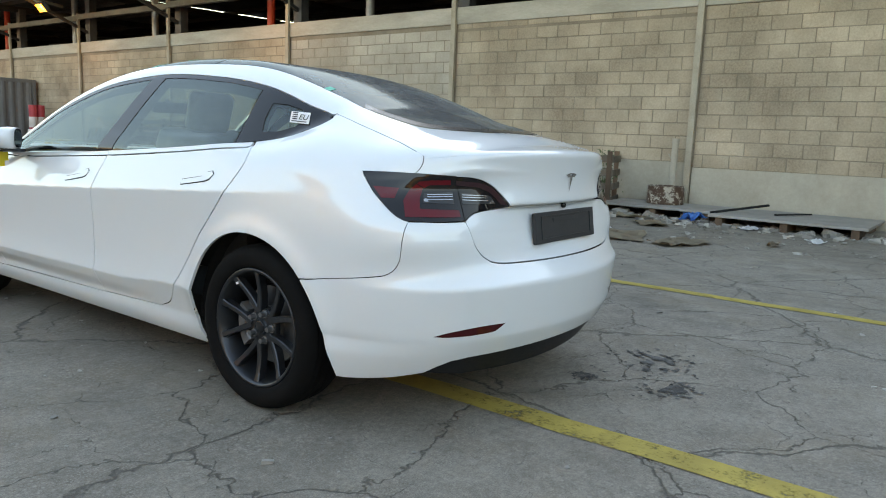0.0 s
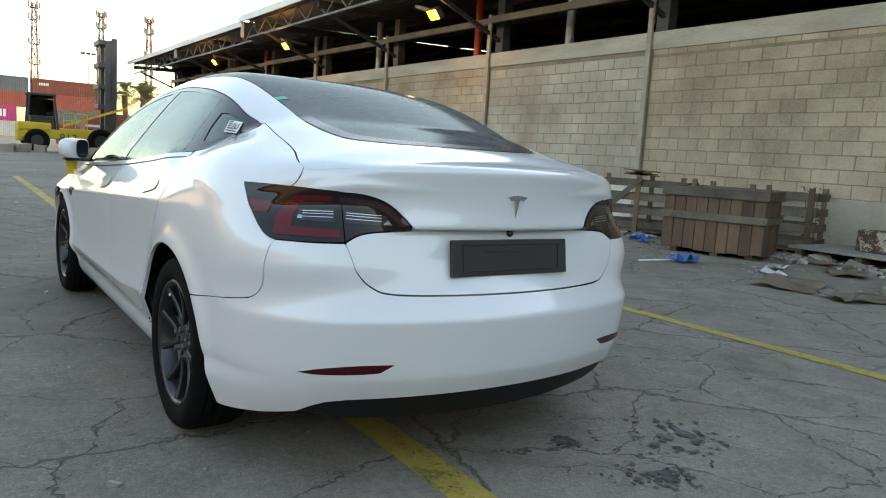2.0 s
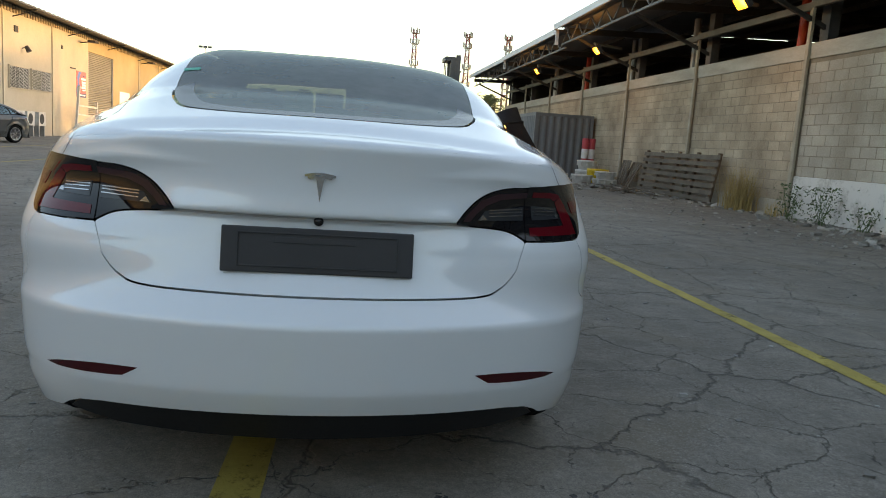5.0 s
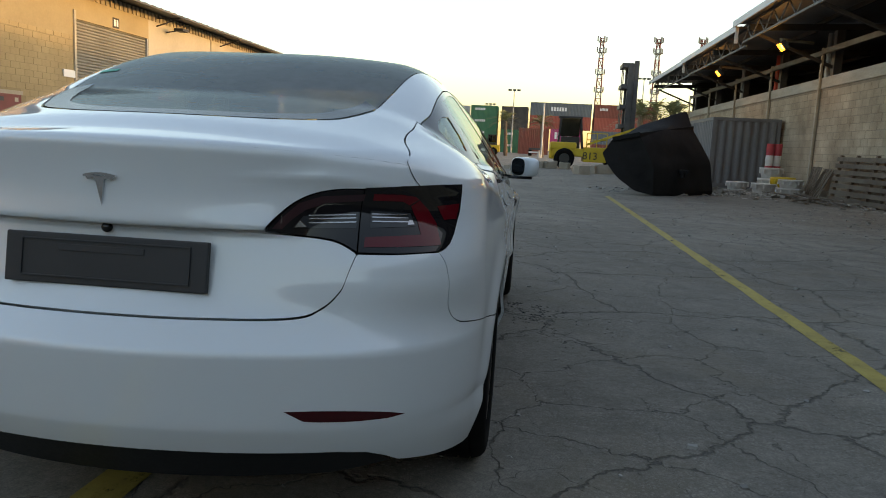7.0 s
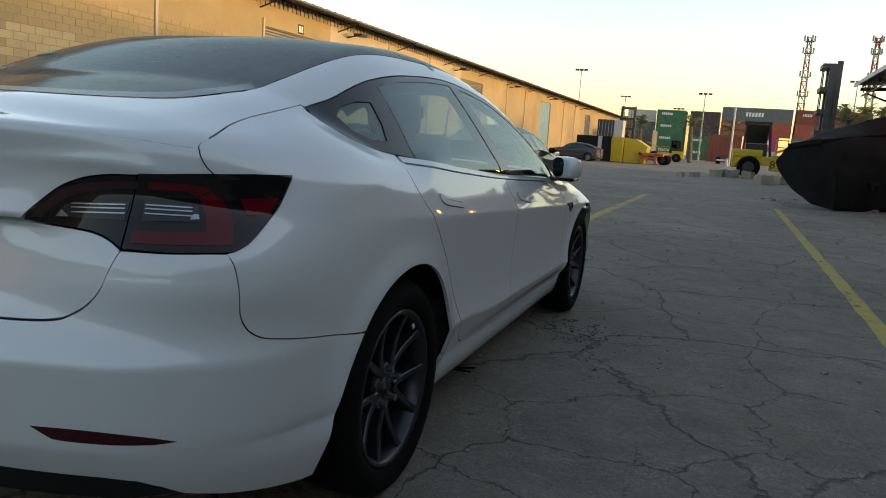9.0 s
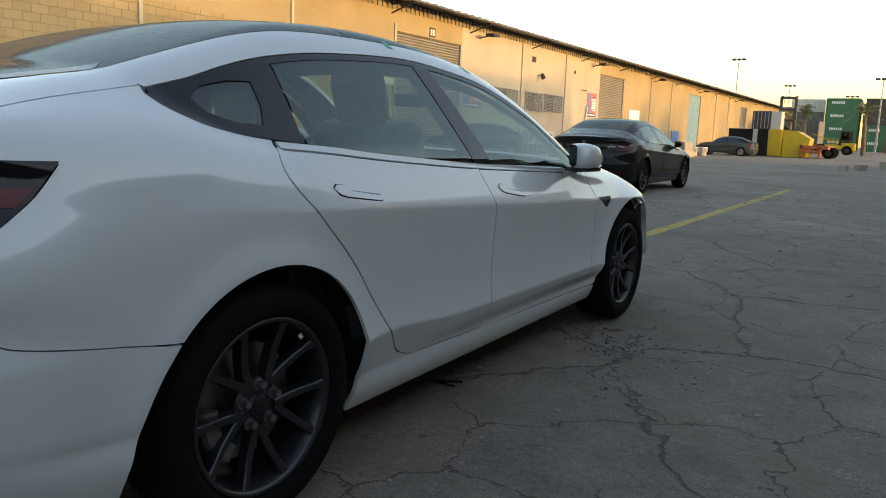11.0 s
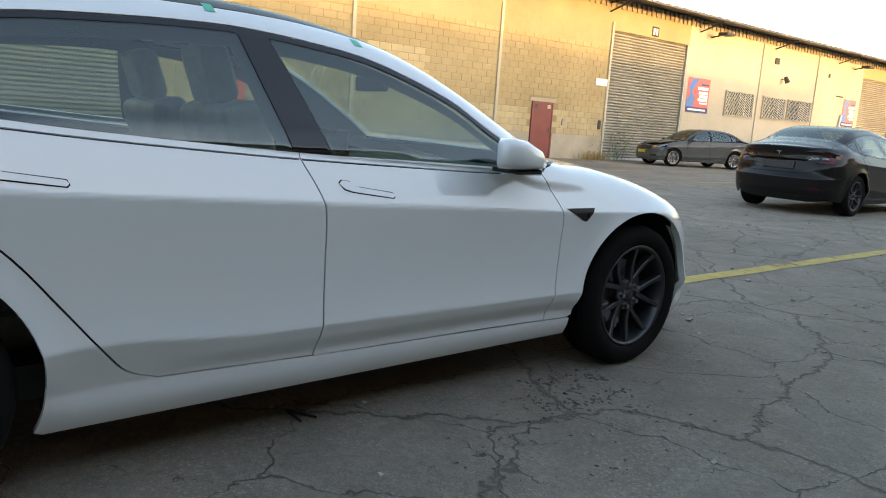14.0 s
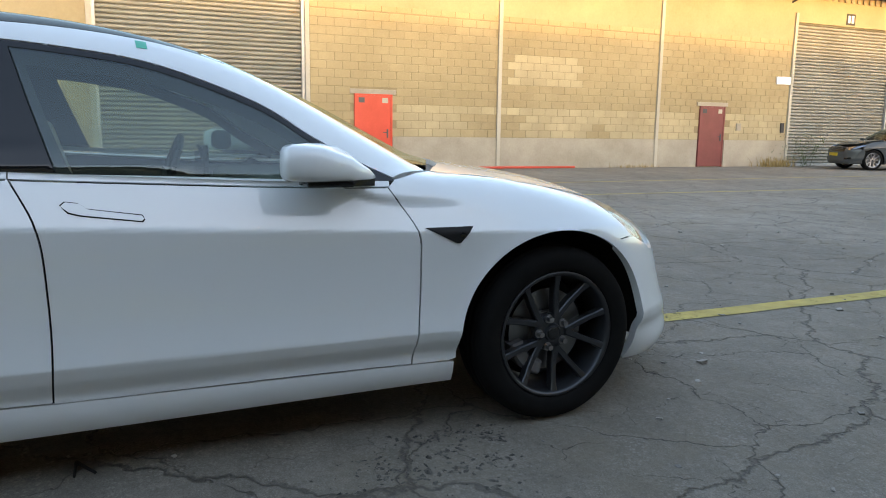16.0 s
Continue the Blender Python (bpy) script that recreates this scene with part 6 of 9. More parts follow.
    wheel.matrix_basis = pose(0.77, 0, TYRE)
    for x, y, a in ((0.77, ax, 0), (-0.77, 0, 180), (-0.77, ax, 180)):
        copy_thing(wheel, pose(x, y, TYRE, 0, 0, a))
    half_width, deck, roof_line, belt_width, nose, tail, deck_crown = keep
    return car


grey_car = build_grey_saloon()
grey_car.matrix_world = pose(-13.19, 26.75, 0, 0, 0, 158)
far_car = copy_thing(grey_car, pose(-9.4, 58.7, 0, 0, 0, 90))
tagged(far_car, "dark grey saloon parked far down the warehouse wall")

# ---------------------------------------------------------------- more materials
M_WOOD = worn("weathered_grey_brown_wood", (0.042, 0.025, 0.016), (0.205, 0.125, 0.078), 0.85, coarse=2.5, fine=30, relief=0.6, depth=0.008, random_part=0.5, stretch=(1, 1, 0.25))
M_WOOD_GREY = worn("silvery_old_wood", (0.050, 0.039, 0.029), (0.185, 0.148, 0.110), 0.88, coarse=2.5, fine=30, relief=0.6, depth=0.008, random_part=0.45)
M_PLY = worn("dusty_plywood", (0.20, 0.19, 0.17), (0.34, 0.32, 0.29), 0.85, coarse=1.5, fine=20)
M_RUSTY = worn("rusted_flaking_white_paint", (0.075, 0.038, 0.022), (0.42, 0.37, 0.30), 0.8, coarse=9, fine=40, spread=(0.50, 0.57), relief=0.6, depth=0.01)
M_CONT_GREY = worn("grey_container_paint", (0.085, 0.089, 0.094), (0.150, 0.155, 0.160), 0.6, coarse=1.2, fine=18, stretch=(1, 1, 0.5))
M_CONT_GREEN = worn("green_container_paint", (0.012, 0.11, 0.055), (0.03, 0.18, 0.09), 0.55, coarse=0.6, fine=8)
M_CONT_DARK = worn("dark_container_paint", (0.035, 0.033, 0.032), (0.07, 0.06, 0.055), 0.6, coarse=0.6, fine=8)
M_CONT_SLATE = worn("slate_container_paint", (0.085, 0.10, 0.115), (0.13, 0.15, 0.165), 0.6, coarse=0.6, fine=8)
M_CONT_RED = worn("red_oxide_container_paint", (0.16, 0.035, 0.022), (0.25, 0.06, 0.04), 0.6, coarse=0.6, fine=8)
M_CONT_PINK = worn("magenta_container_paint", (0.42, 0.02, 0.13), (0.55, 0.05, 0.20), 0.5, coarse=0.6, fine=8)
M_CONT_WHITE = worn("off_white_container_paint", (0.40, 0.40, 0.38), (0.58, 0.57, 0.54), 0.6, coarse=0.6, fine=8)
M_YELLOW = worn("yellow_machine_paint", (0.50, 0.33, 0.015), (0.66, 0.46, 0.03), 0.5, coarse=1.5, fine=15)
M_ORANGE = worn("faded_orange_paint", (0.42, 0.10, 0.03), (0.55, 0.16, 0.06), 0.6, coarse=1.5, fine=15)
M_BUCKET = worn("black_scraped_hopper_steel", (0.008, 0.008, 0.0085), (0.021, 0.0215, 0.0215), 0.78, 0.0, coarse=1.5, fine=14, relief=0.5, depth=0.01)
M_BUCKET.node_tree.nodes["Principled BSDF"].inputs["Specular IOR Level"].default_value = 0.15
M_CRIMSON = worn("faded_crimson_plastic", (0.33, 0.022, 0.035), (0.46, 0.05, 0.065), 0.5, coarse=3, fine=30)
M_TUB = worn("dirty_white_plastic", (0.40, 0.39, 0.37), (0.66, 0.65, 0.63), 0.5, coarse=4, fine=30)
M_BLUE = base_material("blue_plastic_film", (0.03, 0.24, 0.62), 0.35)[0]
M_RUBBLE = worn("rubble", (0.15, 0.135, 0.115), (0.42, 0.40, 0.36), 0.9, coarse=3, fine=30, random_part=0.8)
M_CARD = worn("dirty_cardboard", (0.20, 0.155, 0.105), (0.34, 0.28, 0.20), 0.9, coarse=3, fine=30, random_part=0.5)
M_STRAW = worn("dry_grass", (0.26, 0.17, 0.06), (0.42, 0.30, 0.12), 0.9, coarse=3, fine=20, random_part=0.5)
M_WEED = worn("weed_leaves", (0.035, 0.065, 0.02), (0.08, 0.12, 0.04), 0.7, coarse=3, fine=20, random_part=0.6)
M_FROND = worn("palm_frond", (0.075, 0.095, 0.04), (0.19, 0.195, 0.085), 0.6, coarse=1, fine=8, random_part=0.5)
M_TRUNK = worn("palm_trunk", (0.09, 0.065, 0.045), (0.20, 0.15, 0.11), 0.9, coarse=3, fine=20, relief=0.8, depth=0.02)
M_TOWER_RED = base_material("tower_red_paint", (0.26, 0.065, 0.055), 0.6)[0]
M_TOWER_WHITE = base_material("tower_white_paint", (0.40, 0.385, 0.37), 0.6)[0]
M_STAIN = worn("dark_ground_stain", (0.035, 0.033, 0.03), (0.13, 0.125, 0.115), 0.8, coarse=14, fine=70, spread=(0.42, 0.6), relief=0.5, depth=0.006)


def glow_material(name, color, power):
    m, t, b = base_material(name, color, 0.4)
    b.inputs["Emission Color"].default_value = (*color, 1)
    b.inputs["Emission Strength"].default_value = power
    return m


M_SODIUM = glow_material("sodium_lamp_glass", (1.0, 0.46, 0.07), 5.0)
rnd = random.Random(7)

# ---------------------------------------------------------------- flood lamps of the shed
LAMPS = [(8.45, 12.75, 4.62), (8.35, 22.05, 4.66), (8.35, 30.3, 4.68)]
for k, (x, y, z) in enumerate(LAMPS):
    lampe = thing("flood_lamp", "lit orange sodium flood lamp on a bracket of the shed", "lamp", group="flood lamps along the shed", at=(x, y, z), turn=0)
    bm = bmesh.new()
    m = pose(0, 0, 0, 0, 52, 0)
    bmesh.ops.create_cube(bm, size=1.0, matrix=m @ Matrix.Diagonal((0.30, 0.46, 0.16, 1)))
    bmesh.ops.bevel(bm, geom=list(bm.edges), offset=0.03, segments=2, affect="EDGES", clamp_overlap=True)
    part("lamp_housing", bm, M_STEEL_DARK, lampe)
    bm = bmesh.new()
    bmesh.ops.create_cube(bm, size=1.0, matrix=m @ Matrix.Translation((0, 0, -0.083)) @ Matrix.Diagonal((0.25, 0.40, 0.012, 1)))
    part("lamp_glass", bm, M_SODIUM, lampe, "glowing orange lamp glass")
    bm = bmesh.new()
    put_pipe(bm, (0.05, 0.05, 0.05), (0.35, 1.5, 0.42), 0.05)
    put_pipe(bm, (0.35, 1.5, 0.42), (WALL_R - x, 2.0, 0.40), 0.05)
    part("lamp_arm", bm, M_POST, lampe, "pale tubular lamp arm")
    glow = bpy.data.lights.new("flood_lamp_light", "POINT")
    glow.energy, glow.color, glow.shadow_soft_size = 60.0, (1.0, 0.5, 0.12), 0.12
    ob = new("flood_lamp_light", glow)
    ob.parent = lampe
    ob.matrix_basis = pose(-0.16, 0, -0.12)

# ---------------------------------------------------------------- timber by the wall
def plank_crate(at, turn, size, label):
    """A closed packing case of upright boards with two battens."""
    L, D, H = size
    c = thing("wooden_crate", label, "crate", at=at, turn=turn)
    n = 9
    for k in range(n):
        w = L / n
        bm = bmesh.new()
        put_box(bm, (k * w + 0.004, 0.0, 0.07 + rnd.uniform(-0.02, 0.02)), ((k + 1) * w - 0.004, 0.026 + rnd.uniform(-0.004, 0.004), H - 0.05), 0.004)
        part("board", bm, M_WOOD, c)
        bm = bmesh.new()
        put_box(bm, (k * w + 0.004, D - 0.026, 0.07), ((k + 1) * w - 0.004, D, H - 0.05), 0.004)
        part("board", bm, M_WOOD, c)
    for x in (0.0, L - 0.026):
        for k in range(6):
            w = (D - 0.06) / 6
            bm = bmesh.new()
            put_box(bm, (x, 0.03 + k * w, 0.07), (x + 0.026, 0.03 + (k + 1) * w - 0.006, H - 0.05), 0.004)
            part("board", bm, M_WOOD, c)
    for z0, z1 in ((H - 0.13, H), (H * 0.52, H * 0.52 + 0.10)):
        bm = bmesh.new()
        put_box(bm, (-0.035, -0.035, z0), (L + 0.035, -0.002, z1), 0.006)
        put_box(bm, (L + 0.002, -0.03, z0), (L + 0.035, D + 0.03, z1), 0.006)
        put_box(bm, (-0.035, -0.002, z0), (-0.002, D + 0.03, z1), 0.006)
        part("batten", bm, M_WOOD_GREY, c)
    for x in (0.12, L / 2, L - 0.22):
        bm = bmesh.new()
        put_box(bm, (x, 0.05, 0.0), (x + 0.1, D - 0.05, 0.08), 0.006)
        part("skid", bm, M_WOOD, c)
    bm = bmesh.new()
    for k in range(8):
        put_box(bm, (0.0, k * D / 8, H - 0.05), (L, (k + 1) * D / 8 - 0.008, H - 0.02), 0.004)
    part("lid", bm, M_WOOD_GREY, c)
    return c


plank_crate((6.82, 3.93, 0), -70, (1.36, 0.95, 0.93), "weathered wooden packing crate with two battens")


def slat_crate(at, turn, size, label, brace=True):
    L, D, H = size
    c = thing("slatted_crate", label, "crate", at=at, turn=turn)
    for y in (0.0, D):
        for k in range(4):
            z = 0.10 + k * (H - 0.2) / 3.4
            bm = bmesh.new()
            put_box(bm, (0, y, z), (L, y + 0.022, z + 0.115), 0.004)
            part("slat", bm, M_WOOD_GREY, c)
        for x in (0.05, L / 2, L - 0.12):
            bm = bmesh.new()
            put_box(bm, (x, y - 0.035, 0.0), (x + 0.085, y - 0.002, H), 0.004)
            part("upright", bm, M_WOOD, c)
    for x in (0.0, L):
        for k in range(4):
            z = 0.10 + k * (H - 0.2) / 3.4
            bm = bmesh.new()
            put_box(bm, (x - 0.024, 0.02, z), (x - 0.002, D, z + 0.115), 0.004)
            part("slat", bm, M_WOOD_GREY, c)
    if brace:
        bm = bmesh.new()
        put_bar(bm, (0.10, -0.05, 0.12), (L / 2 + 0.1, -0.05, H - 0.04), 0.09, 0.025, up=(0, 1, 0))
        part("brace", bm, M_WOOD_GREY, c)
    bm = bmesh.new()
    put_box(bm, (0, 0.03, 0.04), (L, D - 0.01, 0.09))
    part("floor_boards", bm, M_WOOD, c)
    return c


slat_crate((7.92, 6.55, 0), -64, (1.75, 0.95, 1.02), "open slatted timber crate with a diagonal brace")
slat_crate((8.55, 4.85, 0), -74, (1.95, 0.85, 1.0), "dark slatted timber crate behind the packing case", brace=False)
junk = thing("scrap_timber", "loose black and grey scrap boards heaped on the slatted crate", "timber", at=(8.75, 6.05, 1.0))
for k in range(7):
    bm = bmesh.new()
    a = rnd.uniform(0, math.pi)
    l = rnd.uniform(0.4, 1.0)
    put_bar(bm, (-0.5 * l * math.cos(a), -0.5 * l * math.sin(a), 0.02 + 0.012 * k), (0.5 * l * math.cos(a), 0.5 * l * math.sin(a), 0.03 + 0.014 * k), 0.13, 0.020)
    part("scrap_board", bm, M_BUCKET if k % 2 else M_WOOD, junk)

# low staging of sheets along the wall
for y0, y1, x0, label in ((1.05, 3.05, 8.58, "dusty plywood sheet lying on blocks by the wall"), (-1.05, 1.02, 8.12, "grey board staging lying low along the wall")):
    s = thing("plywood_sheet", label, "board", group="sheets lying along the wall", at=(x0, y0, 0))
    bm = bmesh.new()
    put_box(bm, (0, 0, 0.125), (WALL_R - 0.1 - x0, y1 - y0, 0.165), 0.006)
    part("sheet", bm, M_PLY, s)
    for k in range(3):
        bm = bmesh.new()
        put_box(bm, (0.03, 0.1 + k * (y1 - y0 - 0.3) / 2, 0), (WALL_R - 0.14 - x0, 0.2 + k * (y1 - y0 - 0.3) / 2, 0.125), 0.006)
        part("bearer", bm, M_WOOD, s)
drum = thing("drum", "low rusted drum with flaking white paint on the plywood", "drum", at=(9.32, 2.12, 0.165))
bm = bmesh.new()
ring = [(0.29, 0.0), (0.305, 0.012), (0.30, 0.03), (0.30, 0.14), (0.307, 0.155), (0.30, 0.17), (0.30, 0.28), (0.307, 0.295), (0.29, 0.30), (0.27, 0.285), (0.0001, 0.28)]
ring_lathe(bm, [(r, z) for r, z in ring], 36, False)
bmesh.ops.transform(bm, matrix=Matrix.Rotation(radians(-90), 4, "Y"), verts=bm.verts)
bmesh.ops.recalc_face_normals(bm, faces=bm.faces)
part("drum_shell", bm, M_RUSTY, drum, smooth=True)
pipe = thing("pipe_stub", "upright grey pipe stub against the wall", "pipe", at=(9.68, 2.15, 0))
bm = bmesh.new()
put_pipe(bm, (0, 0, 0.165), (0, 0, 1.22), 0.055)
put_pipe(bm, (0, 0, 1.18), (0, 0, 1.26), 0.065)
put_bar(bm, (-0.02, 0.10, 1.0), (0.0, 0.02, 0.86), 0.02)
part("pipe_body", bm, M_RENDER, pipe)
strip = thing("timber_offcut", "dark broken batten lying across the boards", "timber", at=(8.7, 0.75, 0.17))
bm = bmesh.new()
put_bar(bm, (-0.35, 0.3, 0.0), (0.30, -0.35, 0.13), 0.05, 0.03)
put_bar(bm, (0.1, -0.5, 0.012), (0.55, -0.9, 0.03), 0.04, 0.02)
part("batten", bm, M_BUCKET, strip)

# rubble and litter
def scatter(name, material, count, where, size, label, flat=0.5, seed=1):
    r = random.Random(seed)
    bm = bmesh.new()
    for _ in range(count):
        x, y, z = where(r)
        s = r.uniform(*size) * (1 if r.random() < 0.85 else 1.8)
        m = Matrix.Translation((x, y, z + s * flat * 0.28)) @ Euler((r.uniform(-0.3, 0.3), r.uniform(-0.3, 0.3), r.uniform(0, 6.3))).to_matrix().to_4x4() @ Matrix.Diagonal((s, s * r.uniform(0.5, 1.0), s * flat * r.uniform(0.5, 1.0), 1))
        v = bmesh.ops.create_cube(bm, size=1.0, matrix=m)["verts"]
        for q in v:
            q.co += Vector((r.uniform(-0.2, 0.2), r.uniform(-0.2, 0.2), r.uniform(-0.08, 0.08))) * s
    return tagged(part(name, bm, material), label, "rubble", kind="stuff")


scatter("rubble", M_RUBBLE, 260, lambda r: (r.gauss(8.35, 0.28), r.uniform(-2.0, 3.4), 0), (0.03, 0.13), "broken concrete and rubble along the boards", seed=2)
scatter("rubble", M_RUBBLE, 130, lambda r: (r.gauss(8.2, 0.45), r.uniform(3.2, 8.5), 0), (0.03, 0.10), "broken rubble round the crates", seed=3)
scatter("rubble", M_RUBBLE, 260, lambda r: (r.gauss(9.25, 0.35), r.uniform(8.0, 26.0), 0), (0.03, 0.13), "rubble and dirt at the foot of the wall", seed=4)
scatter("rubble", M_RUBBLE, 90, lambda r: (r.gauss(5.5, 1.1), r.gauss(20.6, 0.8), 0), (0.03, 0.16), "rubble round the hopper", seed=5)
scatter("rubble", M_RUBBLE, 170, lambda r: (r.uniform(6.4, 9.6), r.gauss(21.9, 1.1), 0), (0.04, 0.20), "broken rubble and scraps before the container", seed=51)
scatter("dark_scraps", M_RUBBLE, 90, lambda r: (r.uniform(2.4, 9.4), r.gauss(19.8, 0.9), 0), (0.04, 0.17), "dark scraps and peelings strewn round the hopper", flat=0.15, seed=52)
scatter("grit", M_RUBBLE, 900, lambda r: (r.uniform(-4, 8), r.uniform(-2.5, 14), 0.0), (0.006, 0.022), "loose grit and pebbles over the concrete", seed=6)
scatter("grit", M_RUBBLE, 500, lambda r: (r.gauss(7.3, 0.9), r.uniform(-2, 16), 0.0), (0.01, 0.045), "loose stones near the wall", seed=16)


def sheet(name, material, at, size, turn, label, crumple=0.04, category="litter", seed=1, lift=0.012):
    """A crumpled flat piece: film, card or paper, with a real underside."""
    bm = bmesh.new()
    nx, ny = 9, 7
    grid = []
    for i in range(nx + 1):
        row = []
        for j in range(ny + 1):
            u, v = i / nx - 0.5, j / ny - 0.5
            k = Vector((u * 3 + seed, v * 3, seed * 1.7))
            e = 1 + 0.25 * noise.noise(k * 1.3)
            row.append(bm.verts.new((u * size[0] * e, v * size[1] * e, lift + crumple * max(0, noise.noise(k) + 0.25) + 0.4 * crumple * abs(noise.noise(k * 3)))))
        grid.append(row)
    for i in range(nx):
        for j in range(ny):
            bm.faces.new((grid[i][j], grid[i + 1][j], grid[i + 1][j + 1], grid[i][j + 1]))
    bmesh.ops.solidify(bm, geom=list(bm.faces), thickness=0.004)
    ob = part(name, bm, material)
    ob.matrix_world = pose(*at, 0, 0, turn)
    return tagged(ob, label, category)


sheet("plastic_bag", M_BLUE, (5.98, 2.90, 0), (0.42, 0.26), 20, "crumpled bright blue plastic bag on the concrete", 0.13, seed=3)
sheet("plastic_bag", M_BLUE, (7.35, 4.75, 0), (0.3, 0.25), 20, "crumpled blue plastic bag by the crate", 0.16, seed=8)
sheet("plastic_bag", M_BLUE, (8.15, 1.25, 0.02), (0.3, 0.25), 70, "pale blue plastic scrap among the rubble", 0.14, seed=5)
for k, (x, y, sx, sy, a, m, lab) in enumerate(((5.75, 1.35, 0.95, 0.6, 20, M_CARD, "flattened dirty cardboard on the concrete"), (5.65, 0.55, 0.75, 0.4, -20, M_CARD, "torn brown cardboard piece on the concrete"), (6.3, 1.9, 0.35, 0.2, 60, M_PAPER, "white paper scrap lying among the rubble"),
                                               (7.4, 1.6, 0.6, 0.4, 40, M_CARD, "torn brown cardboard piece on the concrete"), (6.9, 2.2, 0.4, 0.2, 10, M_PAPER, "white paper scrap lying among the rubble"), (8.1, 2.2, 0.5, 0.3, 80, M_CARD, "bent cardboard piece in the rubble"), (8.0, 0.4, 0.3, 0.2, 0, M_PAPER, "white paper scrap lying among the rubble"),
                                               (7.9, 5.2, 0.5, 0.3, 15, M_PAPER, "white paper scrap lying among the rubble"), (8.05, 5.9, 0.4, 0.25, 75, M_PAPER, "white paper scrap lying among the rubble"), (7.2, -0.6, 0.3, 0.16, 35, M_PAPER, "white paper scrap lying among the rubble"), (6.4, -0.3, 0.25, 0.12, 5, M_CARD, "small brown cardboard scrap on the concrete"))):
    sheet("cardboard" if m is M_CARD else "paper_scrap", m, (x, y, 0), (sx, sy), a, lab, 0.05, seed=k + 11)
stick = thing("white_stick", "white plastic strip on the concrete", "stick", at=(5.70, 3.05, 0))
bm = bmesh.new()
put_bar(bm, (-0.3, 0.03, 0.012), (0.25, -0.02, 0.012), 0.05, 0.015)
part("strip", bm, M_PAPER, stick)
twig = thing("twig", "small dark bent twig beside the car", "twig", at=(0.74, 1.28, 0))
bm = bmesh.new()
put_pipe(bm, (-0.09, -0.05, 0.008), (0.02, 0.01, 0.012), 0.006, 0.005, 6)
put_pipe(bm, (-0.09, -0.05, 0.008), (0.02, -0.05, 0.008), 0.006, 0.004, 6)
part("stem", bm, M_BUCKET, twig)


def stain(at, size, seed, label):
    bm = bmesh.new()
    r = random.Random(seed * 100)
    for k in range(150):
        cx, cy = r.gauss(0, size[0] * 0.36), r.gauss(0, size[1] * 0.36)
        if noise.noise(Vector((cx * 9, cy * 9, seed * 3.0))) < -0.12:
            continue
        near_mid = math.exp(-(cx / size[0]) ** 2 * 3 - (cy / size[1]) ** 2 * 3)
        rad = r.uniform(0.004, 0.012) + 0.030 * near_mid * r.random() ** 2 * max(size) / 0.4
        n, long, turn = r.choice((7, 9, 11)), r.uniform(0.5, 1.0), r.uniform(0, 6.28)
        vs = []
        for i in range(n):
            a = 2 * math.pi * i / n
            q = rad * r.uniform(0.55, 1.25)
            u, v = q * math.cos(a), q * math.sin(a) * long
            vs.append(bm.verts.new((cx + u * math.cos(turn) - v * math.sin(turn), cy + u * math.sin(turn) + v * math.cos(turn), 0.0034 + 0.00002 * k)))
        bm.faces.new(vs)
    ob = part("ground_stain", bm, M_STAIN)
    ob.matrix_world = pose(*at)
    return tagged(ob, label, "stain", kind="structure")


stain((0.93, -0.98, 0), (0.40, 0.34), 1, "dark rough oil stain on the concrete")
stain((0.55, -1.20, 0), (0.28, 0.18), 2, "dark rough oil stain on the concrete")
stain((0.47, -0.82, 0), (0.16, 0.10), 3, "dark rough oil stain on the concrete")


def loose_grit(middle, size, count, seed, label):
    """Crumbled concrete and dry leaf bits, lying thickest in a ragged ring."""
    rng = random.Random(seed)
    bm = bmesh.new()
    for _ in range(count):
        a, r = rng.uniform(0, 2 * math.pi), rng.choice((rng.gauss(0.85, 0.10), rng.gauss(0.85, 0.16), rng.uniform(0, 1.3)))
        if 0.6 < math.sin(2.3 * a + seed) and rng.random() < 0.8:
            continue
        x, y = middle[0] + size[0] * r * math.cos(a), middle[1] + size[1] * r * math.sin(a)
        g = rng.choice((0.003, 0.004, 0.006, 0.009)) * rng.uniform(0.7, 1.4)
        turn, long = rng.uniform(0, 6.28), rng.uniform(1.0, 2.6)
        c, s = math.cos(turn), math.sin(turn)
        ring = [(x + g * (long * u * c - v * s), y + g * (long * u * s + v * c)) for u, v in ((1, 0.1), (0.3, 0.9), (-0.8, 0.5), (-0.7, -0.6), (0.4, -0.8))]
        low = [bm.verts.new((u, v, -0.001)) for u, v in ring]
        tip = bm.verts.new((x + rng.uniform(-g, g) * 0.4, y + rng.uniform(-g, g) * 0.4, g * rng.uniform(0.3, 0.9)))
        for k in range(5):
            bm.faces.new((low[k], low[(k + 1) % 5], tip))
    ob = part("loose_grit", bm, M_GRIT)
    return tagged(ob, label, "grit", kind="stuff")


M_GRIT = worn("dark_crumbled_grit", (0.03, 0.027, 0.023), (0.16, 0.145, 0.12), 0.9, coarse=30, fine=120, spread=(0.4, 0.62), relief=0.3, depth=0.002)
loose_grit((1.00, 2.38), (0.17, 0.30), 420, 5, "dark crumbs of broken concrete beside the front wheel")
loose_grit((1.35, 2.05), (0.25, 0.55), 120, 8, "scattered crumbs of concrete beside the car")

